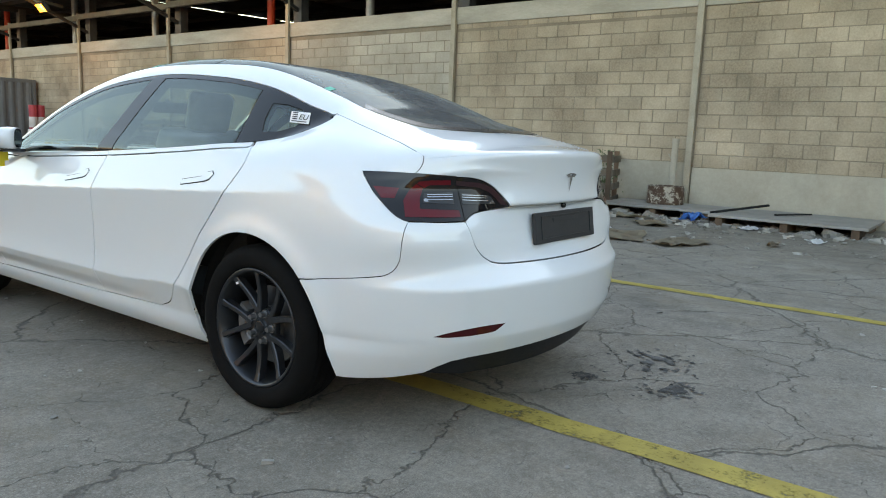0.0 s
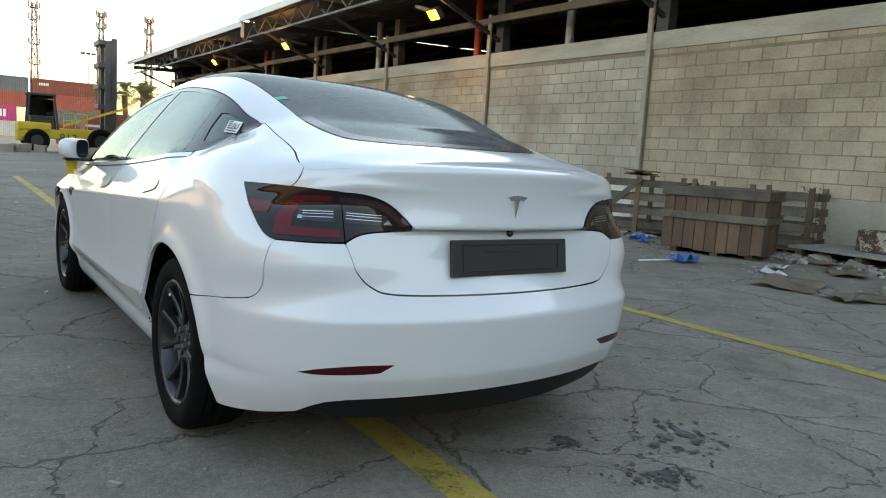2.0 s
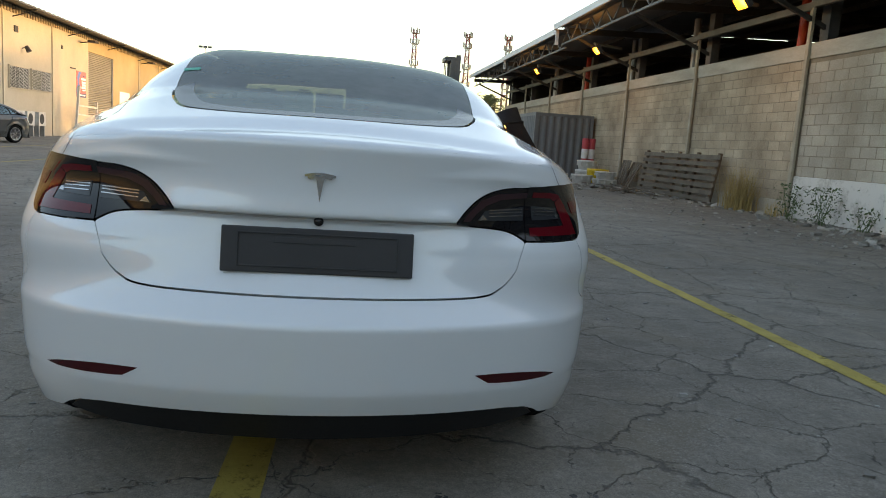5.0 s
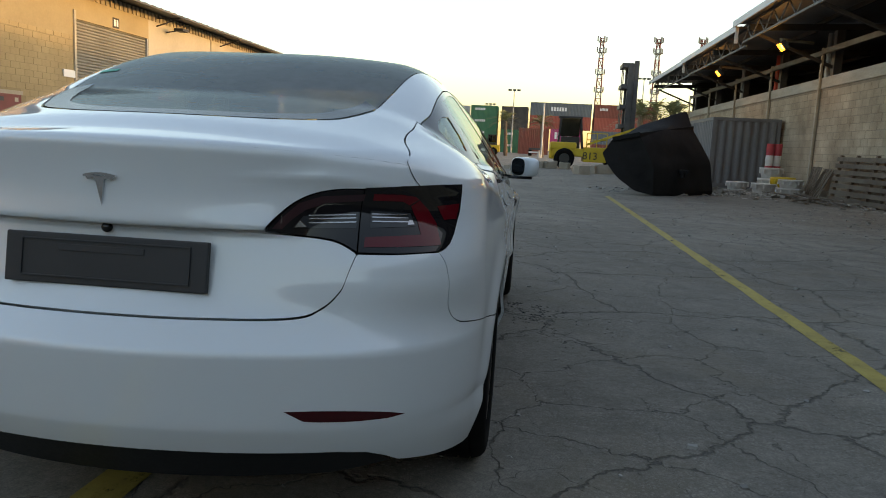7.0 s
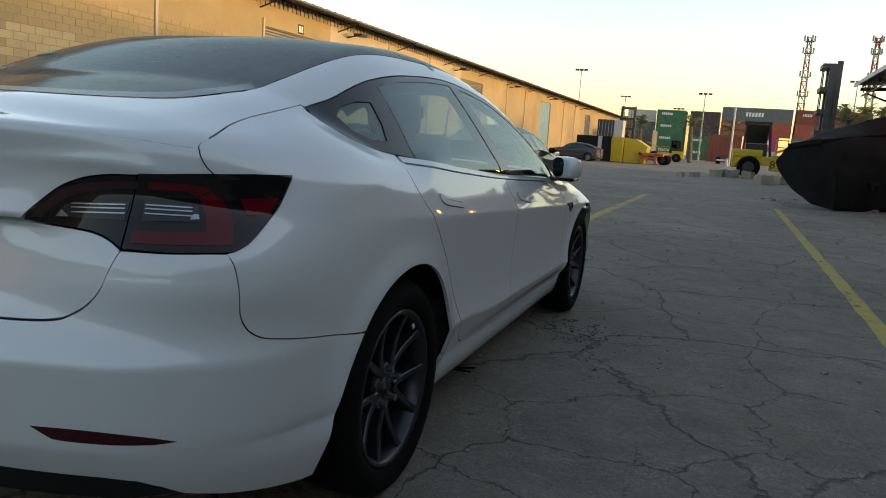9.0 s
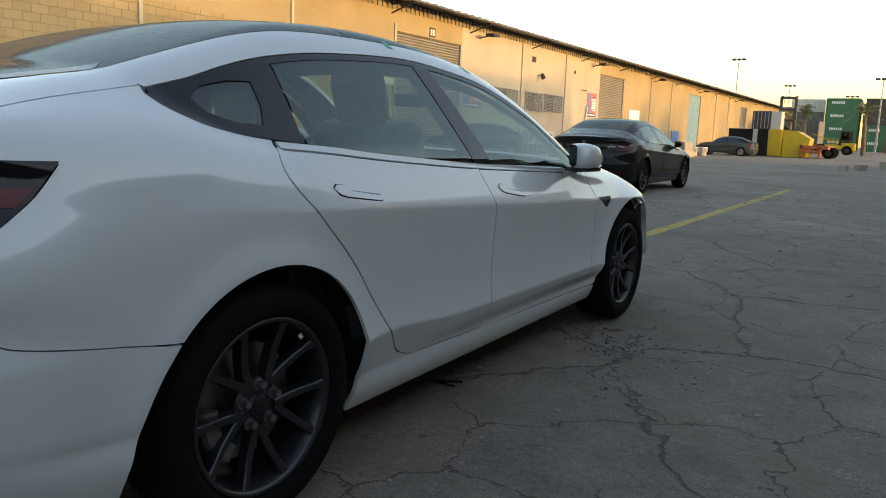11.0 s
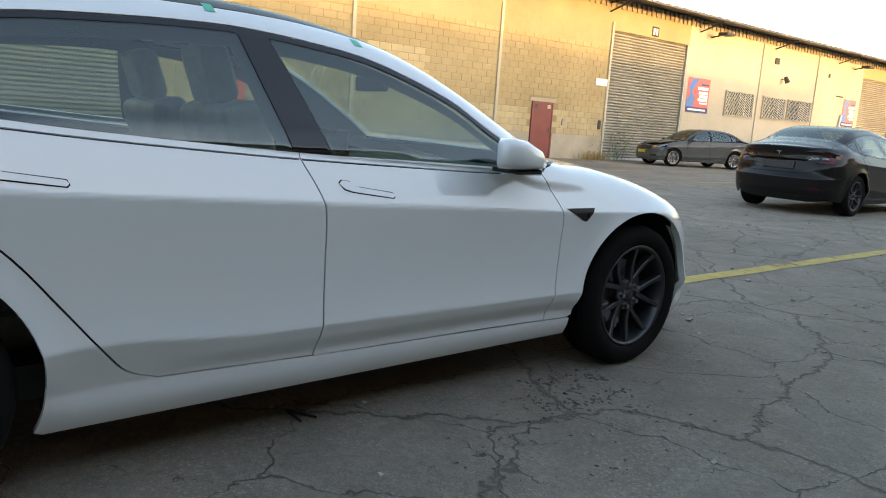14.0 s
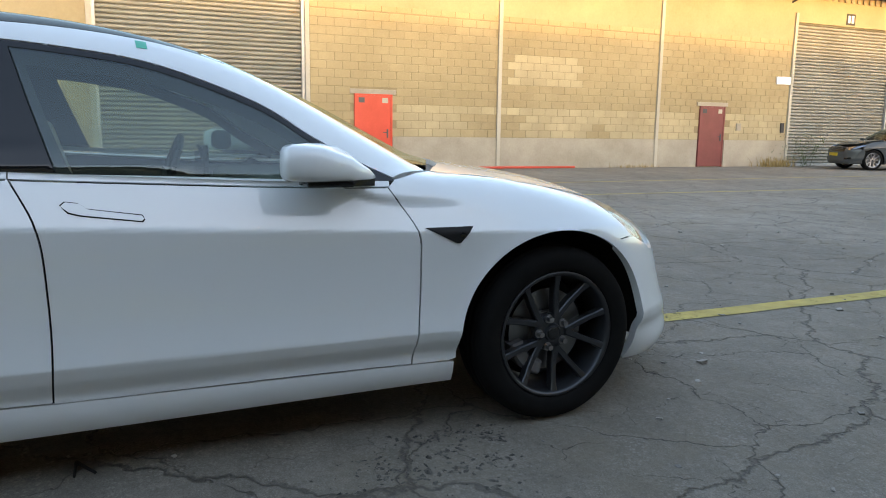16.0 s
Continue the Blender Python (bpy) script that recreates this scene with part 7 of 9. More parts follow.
# long slatted panel leaning on the wall, small pallet beside it
pan = thing("timber_pallet", "long grey timber panel of slats leaning on the wall", "pallet", at=(9.50, 15.2, 0))
pan.rotation_euler = (0, radians(8), 0)
for k in range(7):
    bm = bmesh.new()
    put_box(bm, (-0.02, 0, 0.04 + k * 0.19), (0.005, 5.0, 0.16 + k * 0.19), 0.004)
    part("slat", bm, M_WOOD_GREY, pan)
for y in (0.1, 1.3, 2.5, 3.7, 4.8):
    bm = bmesh.new()
    put_box(bm, (0.006, y, 0.0), (0.09, y + 0.10, 1.36), 0.004)
    part("bearer", bm, M_WOOD, pan)
for y, a in ((20.6, 25), (21.1, 15)):
    p2 = thing("pallet", "old grey pallet piece propped on the wall", "pallet", group="pallet pieces", at=(9.35, y, 0))
    p2.rotation_euler = (0, radians(a), 0)
    for k in range(4):
        bm = bmesh.new()
        put_box(bm, (-0.02, k * 0.2, 0), (0.0, k * 0.2 + 0.14, 1.0), 0.004)
        part("slat", bm, M_WOOD_GREY, p2)
loose = thing("loose_planks", "loose splintered planks on the ground by the panel", "timber", at=(8.7, 19.6, 0))
for k in range(12):
    a, l = rnd.uniform(-0.5, 0.9) + 1.2, rnd.uniform(0.7, 1.8)
    x, y, z = rnd.uniform(-0.7, 0.4), rnd.uniform(-2.5, 1.2), 0.03 + 0.022 * (k % 4)
    bm = bmesh.new()
    put_bar(bm, (x - 0.5 * l * math.cos(a), y - 0.5 * l * math.sin(a), z), (x + 0.5 * l * math.cos(a), y + 0.5 * l * math.sin(a), z + rnd.uniform(0, 0.12)), 0.10, 0.024)
    part("plank", bm, M_WOOD_GREY, loose)

# ---------------------------------------------------------------- containers
def container(x0, y0, z0, size, mat, label, bars=None, group=""):
    """A steel box with corrugated sides, corner posts, rails and door bars. size: along x, along y, up."""
    L, D, H = size
    c = thing("container", label, "container", group, at=(x0, y0, z0))
    def side(a, b, n_axis, sgn, name):
        bm = bmesh.new()
        length = b - a
        n = max(4, int(length / 0.14))
        prev = None
        for i in range(n * 2 + 1):
            u = a + length * i / (n * 2)
            d = (0.0 if (i // 2) % 2 else 0.045) * sgn
            pts = ((u, d), ) * 2
            if n_axis == "y":
                row = (bm.verts.new((u, (0.06 if sgn < 0 else D - 0.06) + d, 0.12)), bm.verts.new((u, (0.06 if sgn < 0 else D - 0.06) + d, H - 0.1)))
            else:
                row = (bm.verts.new(((0.06 if sgn < 0 else L - 0.06) + d, u, 0.12)), bm.verts.new(((0.06 if sgn < 0 else L - 0.06) + d, u, H - 0.1)))
            if prev:
                bm.faces.new((prev[0], row[0], row[1], prev[1]))
            prev = row
        part(name, bm, mat, c)
    side(0.1, L - 0.1, "y", -1, "front_wall")
    side(0.1, L - 0.1, "y", 1, "back_wall")
    side(0.1, D - 0.1, "x", -1, "side_wall")
    side(0.1, D - 0.1, "x", 1, "side_wall")
    bm = bmesh.new()
    for x in (0.0, L - 0.12):
        for y in (0.0, D - 0.12):
            put_box(bm, (x, y, 0), (x + 0.12, y + 0.12, H), 0.008)
    for z0_, z1_ in ((0.0, 0.15), (H - 0.12, H)):
        for y in (0.004, D - 0.10):
            put_box(bm, (0.12, y, z0_), (L - 0.12, y + 0.096, z1_))
        for x in (0.004, L - 0.10):
            put_box(bm, (x, 0.12, z0_), (x + 0.096, D - 0.12, z1_))
    part("frame", bm, mat, c)
    bm = bmesh.new()
    put_box(bm, (0.06, 0.06, H - 0.05), (L - 0.06, D - 0.06, H - 0.02))
    put_box(bm, (0.06, 0.06, 0.06), (L - 0.06, D - 0.06, 0.1))
    part("roof_panel", bm, mat, c)
    if bars:
        u0, u1, v0, v1, bmat = bars
        n = 6
        for k in range(n):
            w = (u1 - u0) / n
            bm = bmesh.new()
            put_box(bm, (u0 + k * w, -0.012, v0), (u0 + (k + 0.68) * w, -0.002, v1))
            part("marking", bm, bmat, c)
    return c


container(7.34, 26.0, 0.0, (2.44, 6.06, 2.6), M_CONT_GREY, "grey corrugated shipping container with rusty top edge by the wall")
far = "stacked containers across the yard"
LONG, SHORT = (12.19, 2.44, 2.6), (6.06, 2.44, 2.6)
M_CONT_CORAL = worn("coral_red_container_paint", (0.30, 0.055, 0.035), (0.42, 0.09, 0.06), 0.6, coarse=0.6, fine=8)
for z, size, x, m, lab, bars in ((7.8, LONG, -1.6, M_CONT_SLATE, "slate grey container on top of a stack of four", (4.2, 7.4, 1.0, 1.75, M_PAPER)), (5.2, LONG, -1.6, M_CONT_CORAL, "coral red container under a slate one", None),
                                 (2.6, SHORT, 2.7, M_CONT_PINK, "magenta container in the middle of a stack", (0.9, 4.6, 0.7, 2.0, M_PAPER)), (0.0, SHORT, 2.7, M_CONT_WHITE, "off-white container at the bottom of a stack", None), (0.0, SHORT, -3.6, M_CONT_RED, "red container at the bottom of a stack", None), (2.6, SHORT, -3.6, M_CONT_RED, "red container in the middle of a stack", None),
                                 (7.8, LONG, 11.2, M_CONT_RED, "red oxide container on top of a stack", (1.0, 2.6, 1.4, 1.9, M_PAPER)), (5.2, LONG, 11.2, M_CONT_CORAL, "coral red container high in a stack", None), (2.6, LONG, 11.0, M_CONT_SLATE, "slate grey container below a red one", None), (0.0, LONG, 11.0, M_CONT_RED, "red container at the bottom of a stack", None), (0.0, LONG, 24.0, M_CONT_RED, "red container beyond the shed", None), (2.6, LONG, 24.0, M_CONT_DARK, "dark container beyond the shed", None)):
    container(x, 147, z, size, m, lab, bars, far)
for k in range(4):
    container(-15.4, 166, 2.6 * k, (6.06, 6.0, 2.6), M_CONT_GREEN, "green container with white markings in a stack of four", (1.0, 3.4, 1.5, 2.0, M_PAPER), far)
    container(-8.4, 166, 2.6 * k, (6.06, 6.0, 2.6), M_CONT_GREEN if k < 2 else M_CONT_DARK, "green container with white markings in a stack" if k < 2 else "dark brown container on top of green ones", (1.0, 3.0, 1.4, 1.9, M_PAPER) if k < 2 else None, far)
for k, (m, lab) in enumerate(((M_CONT_SLATE, "slate container at the bottom of a stack"), (M_CONT_DARK, "dark container in the middle of a stack"), (M_CONT_SLATE, "slate container in the middle of a stack"), (M_CONT_WHITE, "off-white container on top beside the green stack"))):
    container(-22.2, 170, 2.6 * k, SHORT, m, lab, None, far)
container(-13.5, 98, 0.0, (4.8, 6.06, 3.9), M_CONT_SLATE, "dark blue-grey container by the end of the warehouse", None, far)
# a red container on its road trailer, seen from behind
container(-0.9, 112, 1.25, (2.44, 12.19, 2.9), M_CONT_RED, "red container standing on a road trailer", None, far)
chassis = thing("road_trailer", "dark road trailer under a red container", "trailer", at=(-0.9, 112, 0))
box_part("trailer_frame", (0.1, 0, 0.95), (2.34, 12.0, 1.25), M_STEEL_DARK, chassis, bevel=0.02)
box_part("bumper_bar", (0.1, -0.15, 0.45), (2.34, 0.0, 0.70), M_FASCIA, chassis, bevel=0.01)
for x in (0.02, 1.9):
    for y in (0.9, 2.2, 3.5):
        bm = bmesh.new()
        put_pipe(bm, (x, y, 0.5), (x + 0.52, y, 0.5), 0.5, 0.5, 20)
        part("wheel", bm, M_RUBBER, chassis)

# ---------------------------------------------------------------- black hopper tipped on its side
hop = thing("hopper", "huge black scraped steel hopper lying tipped on the yard", "hopper", at=(0, 17.45, 0))
NEAR_END = [(4.12, 17.42, 0.0), (3.58, 17.34, 0.10), (3.15, 17.32, 0.42), (2.82, 17.36, 0.82), (2.70, 17.40, 1.07), (2.93, 17.42, 1.44), (3.60, 17.38, 1.60), (4.00, 17.36, 0.80)]
FAR_END = [(6.13, 19.60, 0.0), (5.60, 20.70, 0.0), (5.10, 21.30, 0.35), (4.80, 21.60, 0.90), (4.75, 21.70, 1.50), (5.42, 21.00, 2.49), (5.52, 20.45, 1.93), (5.99, 19.70, 1.00)]


def closed_curve(points, each):
    """A ring of points rounded a little at its corners."""
    p, out = [Vector(q) for q in points], []
    for i in range(len(p)):
        a, b, c = p[i - 1], p[i], p[(i + 1) % len(p)]
        out += [b.lerp(a, 0.12), b * 0.8 + (a + c) * 0.1 - (a + c - 2 * b) * 0.055, b.lerp(c, 0.12)]
        out += [b.lerp(c, 0.12 + 0.76 * k / each) for k in range(1, each)]
    return out


near, far_ring = closed_curve(NEAR_END, 4), closed_curve(FAR_END, 4)
middle_near, middle_far = (sum(r, Vector()) / len(r) for r in (near, far_ring))
bm = bmesh.new()
rows = []
for f, grow in [(0.0, 0.90), (0.0, 0.985)] + [(k / 14, 1.0) for k in range(15)] + [(1.0, 0.985), (1.0, 0.90)]:
    c = middle_near.lerp(middle_far, f)
    ring = []
    for a, b in zip(near, far_ring):
        v = c + (a.lerp(b, f) - c) * grow
        n3 = noise.noise(v * 0.9) * 0.6 + noise.noise(v * 2.3) * 0.25
        v += (v - c).normalized() * (0.09 * n3 + 0.10 * math.sin(math.pi * f) * (v.z > 1.2))
        v.z = max(v.z, 0.0)
        ring.append(bm.verts.new(v - Vector((0, 17.45, 0))))
    rows.append(ring)
for a, b in zip(rows, rows[1:]):
    for i in range(len(near)):
        bm.faces.new((a[i], a[(i + 1) % len(near)], b[(i + 1) % len(near)], b[i]))
for ring in (rows[0], rows[-1]):
    mid = bm.verts.new(sum((v.co for v in ring), Vector()) / len(ring))
    for i in range(len(ring)):
        bm.faces.new((ring[i], ring[(i + 1) % len(ring)], mid))
bmesh.ops.recalc_face_normals(bm, faces=bm.faces)
for e in bm.edges:
    e.smooth = len(e.link_faces) < 2 or e.calc_face_angle() < radians(32)
part("hopper_shell", bm, M_BUCKET, hop, smooth=True)
for k, (p, q) in enumerate((((3.60, 17.36, 1.60), (5.54, 20.45, 1.95)), ((2.93, 17.40, 1.46), (3.62, 17.34, 1.62)))):
    bm = bmesh.new()
    a, b = Vector(p) - Vector((0, 17.45, 0)), Vector(q) - Vector((0, 17.45, 0))
    for i in range(8):
        put_bar(bm, a.lerp(b, i / 8), a.lerp(b, (i + 1) / 8), 0.07, 0.10)
    part("hopper_rim", bm, M_BUCKET, hop, "thick folded rim")
bm = bmesh.new()
put_box(bm, (4.86, 0.62, 0.62), (5.10, 0.90, 0.72), 0.02)
put_box(bm, (4.90, 0.60, 0.50), (4.97, 0.85, 0.72), 0.01)
put_pipe(bm, (5.02, 0.70, 0.52), (5.02, 0.70, 0.68), 0.05, 0.05, 12)
part("lifting_lug", bm, M_BUCKET, hop)

# ---------------------------------------------------------------- tubs and striped bollards by the container
def tub(x, y, r, h, mat, label, name="tub", z=0.0):
    t = thing(name, label, "tub", group="plastic tubs by the container" if name == "tub" else "", at=(x, y, z))
    bm = bmesh.new()
    ring_lathe(bm, [(r * 0.80, 0.0), (r * 0.82, 0.01), (r * 0.95, h * 0.8), (r * 1.03, h * 0.86), (r * 1.03, h), (r * 0.97, h), (r * 0.92, h * 0.85), (r * 0.78, 0.05), (0.0001, 0.05)], 28, False)
    bmesh.ops.transform(bm, matrix=Matrix.Rotation(radians(-90), 4, "Y"), verts=bm.verts)
    bmesh.ops.recalc_face_normals(bm, faces=bm.faces)
    part("tub_wall", bm, mat, t, smooth=True)
    for k in range(10):
        a = 2 * math.pi * k / 10
        box_part("tub_lug", (r * math.cos(a) - 0.02, r * math.sin(a) - 0.02, h * 0.45), (r * math.cos(a) + 0.03, r * math.sin(a) + 0.03, h * 0.85), mat, t)
    return t


tub(8.04, 24.5, 0.37, 0.30, M_TUB, "dirty white round plastic tub")
tub(8.52, 23.0, 0.40, 0.33, M_TUB, "dirty white round plastic tub")
tub(8.86, 21.5, 0.41, 0.26, M_TUB, "dirty white plastic tub below another one")
tub(8.86, 21.5, 0.36, 0.26, M_TUB, "white plastic tub stacked on another", z=0.263)
tub(9.10, 23.0, 0.38, 0.56, M_YELLOW, "yellow plastic tub behind a white one")
tub(9.02, 24.05, 0.42, 0.48, M_TUB, "dirty white plastic barrier base")
tub(9.02, 24.05, 0.38, 0.36, M_TUB, "white plastic barrier base stacked on another", z=0.483)
for x, y in ((9.15, 24.9), (9.44, 24.95)):
    b = thing("bollard", "red and white striped plastic bollard", "bollard", group="striped bollards", at=(x, y, 0))
    for z0, z1, m in ((0.0, 0.55, M_TUB), (0.55, 0.90, M_CRIMSON), (0.90, 1.27, M_TUB), (1.27, 1.68, M_CRIMSON)):
        bm = bmesh.new()
        put_pipe(bm, (0, 0, z0), (0, 0, z1), 0.128, 0.128, 20)
        part("band", bm, m, b)

# ---------------------------------------------------------------- grass and weeds
def tuft(name, at, count, height, spread, mat, label, seed, broad=0.012, bendy=0.5):
    r = random.Random(seed)
    bm = bmesh.new()
    for _ in range(count):
        x, y = r.gauss(0, spread[0]), r.gauss(0, spread[1])
        h, a, lean = height * r.uniform(0.4, 1.0), r.uniform(0, 6.3), r.uniform(0.05, bendy)
        prev = None
        for k in range(5):
            f = k / 4
            w = broad * (1 - f * 0.85)
            c = Vector((x + math.cos(a) * lean * h * f * f, y + math.sin(a) * lean * h * f * f, h * f * (1 - 0.25 * lean * f)))
            t = Vector((-math.sin(a), math.cos(a), 0)) * w
            row = (bm.verts.new(c - t), bm.verts.new(c + t))
            if prev:
                bm.faces.new((prev[0], prev[1], row[1], row[0]))
            prev = row
    ob = part(name, bm, mat)
    ob.matrix_world = pose(*at)
    return tagged(ob, label, "plant", kind="stuff")


def leafy(name, at, count, height, spread, mat, label, seed):
    r = random.Random(seed)
    bm = bmesh.new()
    for _ in range(count):
        x, y, z = r.gauss(0, spread[0]), r.gauss(0, spread[1]), height * r.random() ** 0.8
        s = r.uniform(0.02, 0.055)
        m = Matrix.Translation((x, y, z)) @ Euler((r.uniform(-1, 1), r.uniform(-1, 1), r.uniform(0, 6.3))).to_matrix().to_4x4()
        vs = [bm.verts.new(m @ Vector(q)) for q in ((-s, 0, 0), (0, -s * 0.45, 0.01), (s, 0, 0), (0, s * 0.45, 0.01))]
        bm.faces.new(vs)
    for _ in range(12):
        a = r.uniform(0, 6.3)
        put_pipe(bm, (0, r.gauss(0, spread[1] * 0.5), 0), (spread[0] * math.cos(a), spread[1] * math.sin(a), height * r.uniform(0.6, 1)), 0.006, 0.003, 5)
    ob = part(name, bm, mat)
    ob.matrix_world = pose(*at)
    return tagged(ob, label, "plant", kind="stuff")


tuft("dry_grass", (9.50, 13.75, 0), 420, 1.2, (0.15, 0.24), M_STRAW, "tall dry straw-coloured grass against the wall", 5, 0.008, 0.7)
tuft("dry_grass", (9.55, 12.3, 0), 60, 0.45, (0.10, 0.20), M_STRAW, "low dry grass at the foot of the wall", 6, 0.008, 0.7)
leafy("weed", (9.5, 11.7, 0), 160, 0.75, (0.13, 0.22), M_WEED, "thin green weed at the foot of the wall", 7)
leafy("weed", (9.45, 10.55, 0), 260, 0.75, (0.16, 0.3), M_WEED, "green weed against the white plinth", 8)
leafy("weed", (9.6, 9.4, 0), 90, 0.45, (0.10, 0.25), M_WEED, "small weed by the wall", 9)
leafy("weed", (9.6, 3.35, 0.1), 60, 0.95, (0.08, 0.12), M_WEED, "thin weed beside the boards", 10)
leafy("weed", (-16.0, 23.9, 0), 240, 1.15, (0.25, 0.7), M_WEED, "straggling green weed before the shutter", 11)
tuft("dry_grass", (-16.2, 22.6, 0), 260, 0.42, (0.14, 0.45), M_STRAW, "dry grass by the warehouse wall", 12, 0.01, 0.7)
tuft("dry_grass", (-16.3, 16.6, 0), 60, 0.16, (0.06, 0.5), M_STRAW, "sparse dry grass at the warehouse foot", 13)

# ---------------------------------------------------------------- warehouse fittings
def window_grille(y0, y1, z0, z1, n):
    w = thing(n, "barred warehouse window with a pale diagonal grille", "window", kind="structure", at=(WALL_L, 0, 0))
    bm = bmesh.new()
    put_box(bm, (0.002, y0, z0), (0.02, y1, z1))
    part("pane", bm, M_GLOSS_BLACK, w, "dark window glass")
    bm = bmesh.new()
    for a, b in (((y0 - 0.05, z0 - 0.05), (y1 + 0.05, z0)), ((y0 - 0.05, z1), (y1 + 0.05, z1 + 0.05)), ((y0 - 0.05, z0), (y0, z1)), ((y1, z0), (y1 + 0.05, z1))):
        put_box(bm, (0.0, a[0], a[1]), (0.09, b[0], b[1]), 0.004)
    part("window_frame", bm, M_PLASTER, w)
    bm = bmesh.new()
    mid, h = (y0 + y1) / 2, z1 - z0
    step = 0.155
    for half, sgn in (((y0, mid), 1), ((mid, y1), -1)):
        k = -h
        while k < half[1] - half[0]:
            a0, a1 = max(k, 0), min(k + h, half[1] - half[0])
            if a1 > a0:
                if sgn > 0:
                    p, q = (half[0] + a0, z1 - (a0 - k)), (half[0] + a1, z1 - (a1 - k))
                else:
                    p, q = (half[1] - a0, z1 - (a0 - k)), (half[1] - a1, z1 - (a1 - k))
                put_bar(bm, (0.075, p[0], p[1]), (0.075, q[0], q[1]), 0.022)
            k += step
    for k in range(5):
        y = y0 + (y1 - y0) * (k + 0.5) / 5
        put_bar(bm, (0.06, y, z0), (0.06, y, z1), 0.014)
    part("grille", bm, M_TUB, w, "pale welded window bars")


window_grille(32.05, 34.45, 2.32, 3.40, "window_1")
window_grille(35.45, 37.60, 2.36, 3.38, "window_2")
window_grille(37.95, 40.35, 2.40, 3.40, "window_3")


M_POSTER_RED = base_material("poster_coral", (0.62, 0.12, 0.12), 0.5)[0]
M_POSTER_BLUE = base_material("poster_blue", (0.05, 0.16, 0.45), 0.5)[0]
M_POSTER_NAVY = base_material("poster_navy", (0.015, 0.03, 0.13), 0.5)[0]


def poster(y0, y1, z0, z1):
    """A printed board: coral ground, blue figure, navy foot, white bars of writing."""
    p = thing("poster", "coral and blue printed poster on the warehouse wall", "poster", group="posters on the warehouse", at=(WALL_L + 0.004, y0, z0))
    W, H = y1 - y0, z1 - z0
    bm = bmesh.new()
    put_box(bm, (0, 0, 0), (0.012, W, H))
    part("board", bm, M_POSTER_RED, p)
    def flat(name, pts, mat, lift):
        bm = bmesh.new()
        a = [bm.verts.new((0.012 + lift, y * W, z * H)) for y, z in pts]
        b = [bm.verts.new((0.012, y * W, z * H)) for y, z in pts]
        bm.faces.new(a)
        for i in range(len(a)):
            bm.faces.new((a[i], b[i], b[(i + 1) % len(a)], a[(i + 1) % len(a)]))
        bmesh.ops.recalc_face_normals(bm, faces=bm.faces)
        part(name, bm, mat, p)
    flat("foot_band", [(0, 0), (1, 0), (1, 0.16), (0, 0.16)], M_POSTER_NAVY, 0.002)
    flat("blue_shape", [(0, 0.16), (0.30, 0.16), (0.36, 0.42), (0.22, 0.60), (0.34, 0.80), (0.50, 0.98), (0.22, 0.98), (0.06, 0.74), (0.14, 0.5), (0, 0.34)], M_POSTER_BLUE, 0.003)
    for z, a, b in ((0.80, 0.62, 0.94), (0.67, 0.46, 0.94), (0.54, 0.52, 0.94), (0.44, 0.56, 0.94), (0.34, 0.5, 0.94), (0.26, 0.6, 0.94), (0.06, 0.1, 0.9)):
        flat("writing_bar", [(a, z), (b, z), (b, z + (0.085 if 0.3 < z < 0.7 else 0.05)), (a, z + (0.085 if 0.3 < z < 0.7 else 0.05))], M_PAPER if z < 0.75 else M_POSTER_NAVY, 0.004)


poster(28.92, 30.65, 2.25, 3.78)
poster(44.3, 45.9, 2.35, 3.9)

# numbered plate over the shutter, shown as plain bars; white plate; small fittings
num = thing("lintel_plate", "small grey plate with pale figures over the shutter", "sign", at=(WALL_L + 0.003, 25.95, 5.16))
bm = bmesh.new()
put_box(bm, (0, 0, 0), (0.012, 0.46, 0.40), 0.003)
part("plate", bm, M_CABIN, num)
for a in (0.08, 0.26):
    bm = bmesh.new()
    put_box(bm, (0.012, a, 0.07), (0.016, a + 0.12, 0.33))
    part("bar", bm, M_PAPER, num)
for (y0, y1, z0, z1, nm, lab, cat, mat) in ((22.72, 23.40, 2.90, 3.17, "wall_plate", "plain white plate beside the shutter", "sign", M_PAPER), (21.0, 21.2, 1.25, 1.5, "junction_box", "small grey box on the block wall", "box", M_RENDER), (23.1, 23.25, 1.2, 1.55, "junction_box", "small dark box beside the shutter", "box", M_CABIN),
                                            (52.5, 54.8, 1.3, 3.15, "wall_panel_board", "large plain white board on the warehouse wall", "board", M_PAPER), (36.1, 36.5, 5.05, 5.35, "wall_vent", "small dark vent high on the wall", "vent", M_CABIN), (43.3, 44.1, 3.95, 4.02, "conduit", "short dark rail on the wall", "rail", M_CABIN), (42.0, 42.15, 4.9, 5.1, "wall_vent", "small dark vent high on the wall", "vent", M_CABIN)):
    t = thing(nm, lab, cat, at=(WALL_L + 0.002, y0, z0))
    bm = bmesh.new()
    put_box(bm, (0, 0, 0), (0.05, y1 - y0, z1 - z0), 0.006)
    part("face", bm, mat, t)
lampw = thing("wall_spot", "small dark spotlight on the plaster wall", "lamp", at=(WALL_L, 37.0, 4.35))
bm = bmesh.new()
put_bar(bm, (0, 0, 0), (0.2, 0, 0.06), 0.04)
put_pipe(bm, (0.2, 0, 0.12), (0.34, 0, -0.14), 0.09, 0.13, 14)
part("spot_head", bm, M_CABIN, lampw)
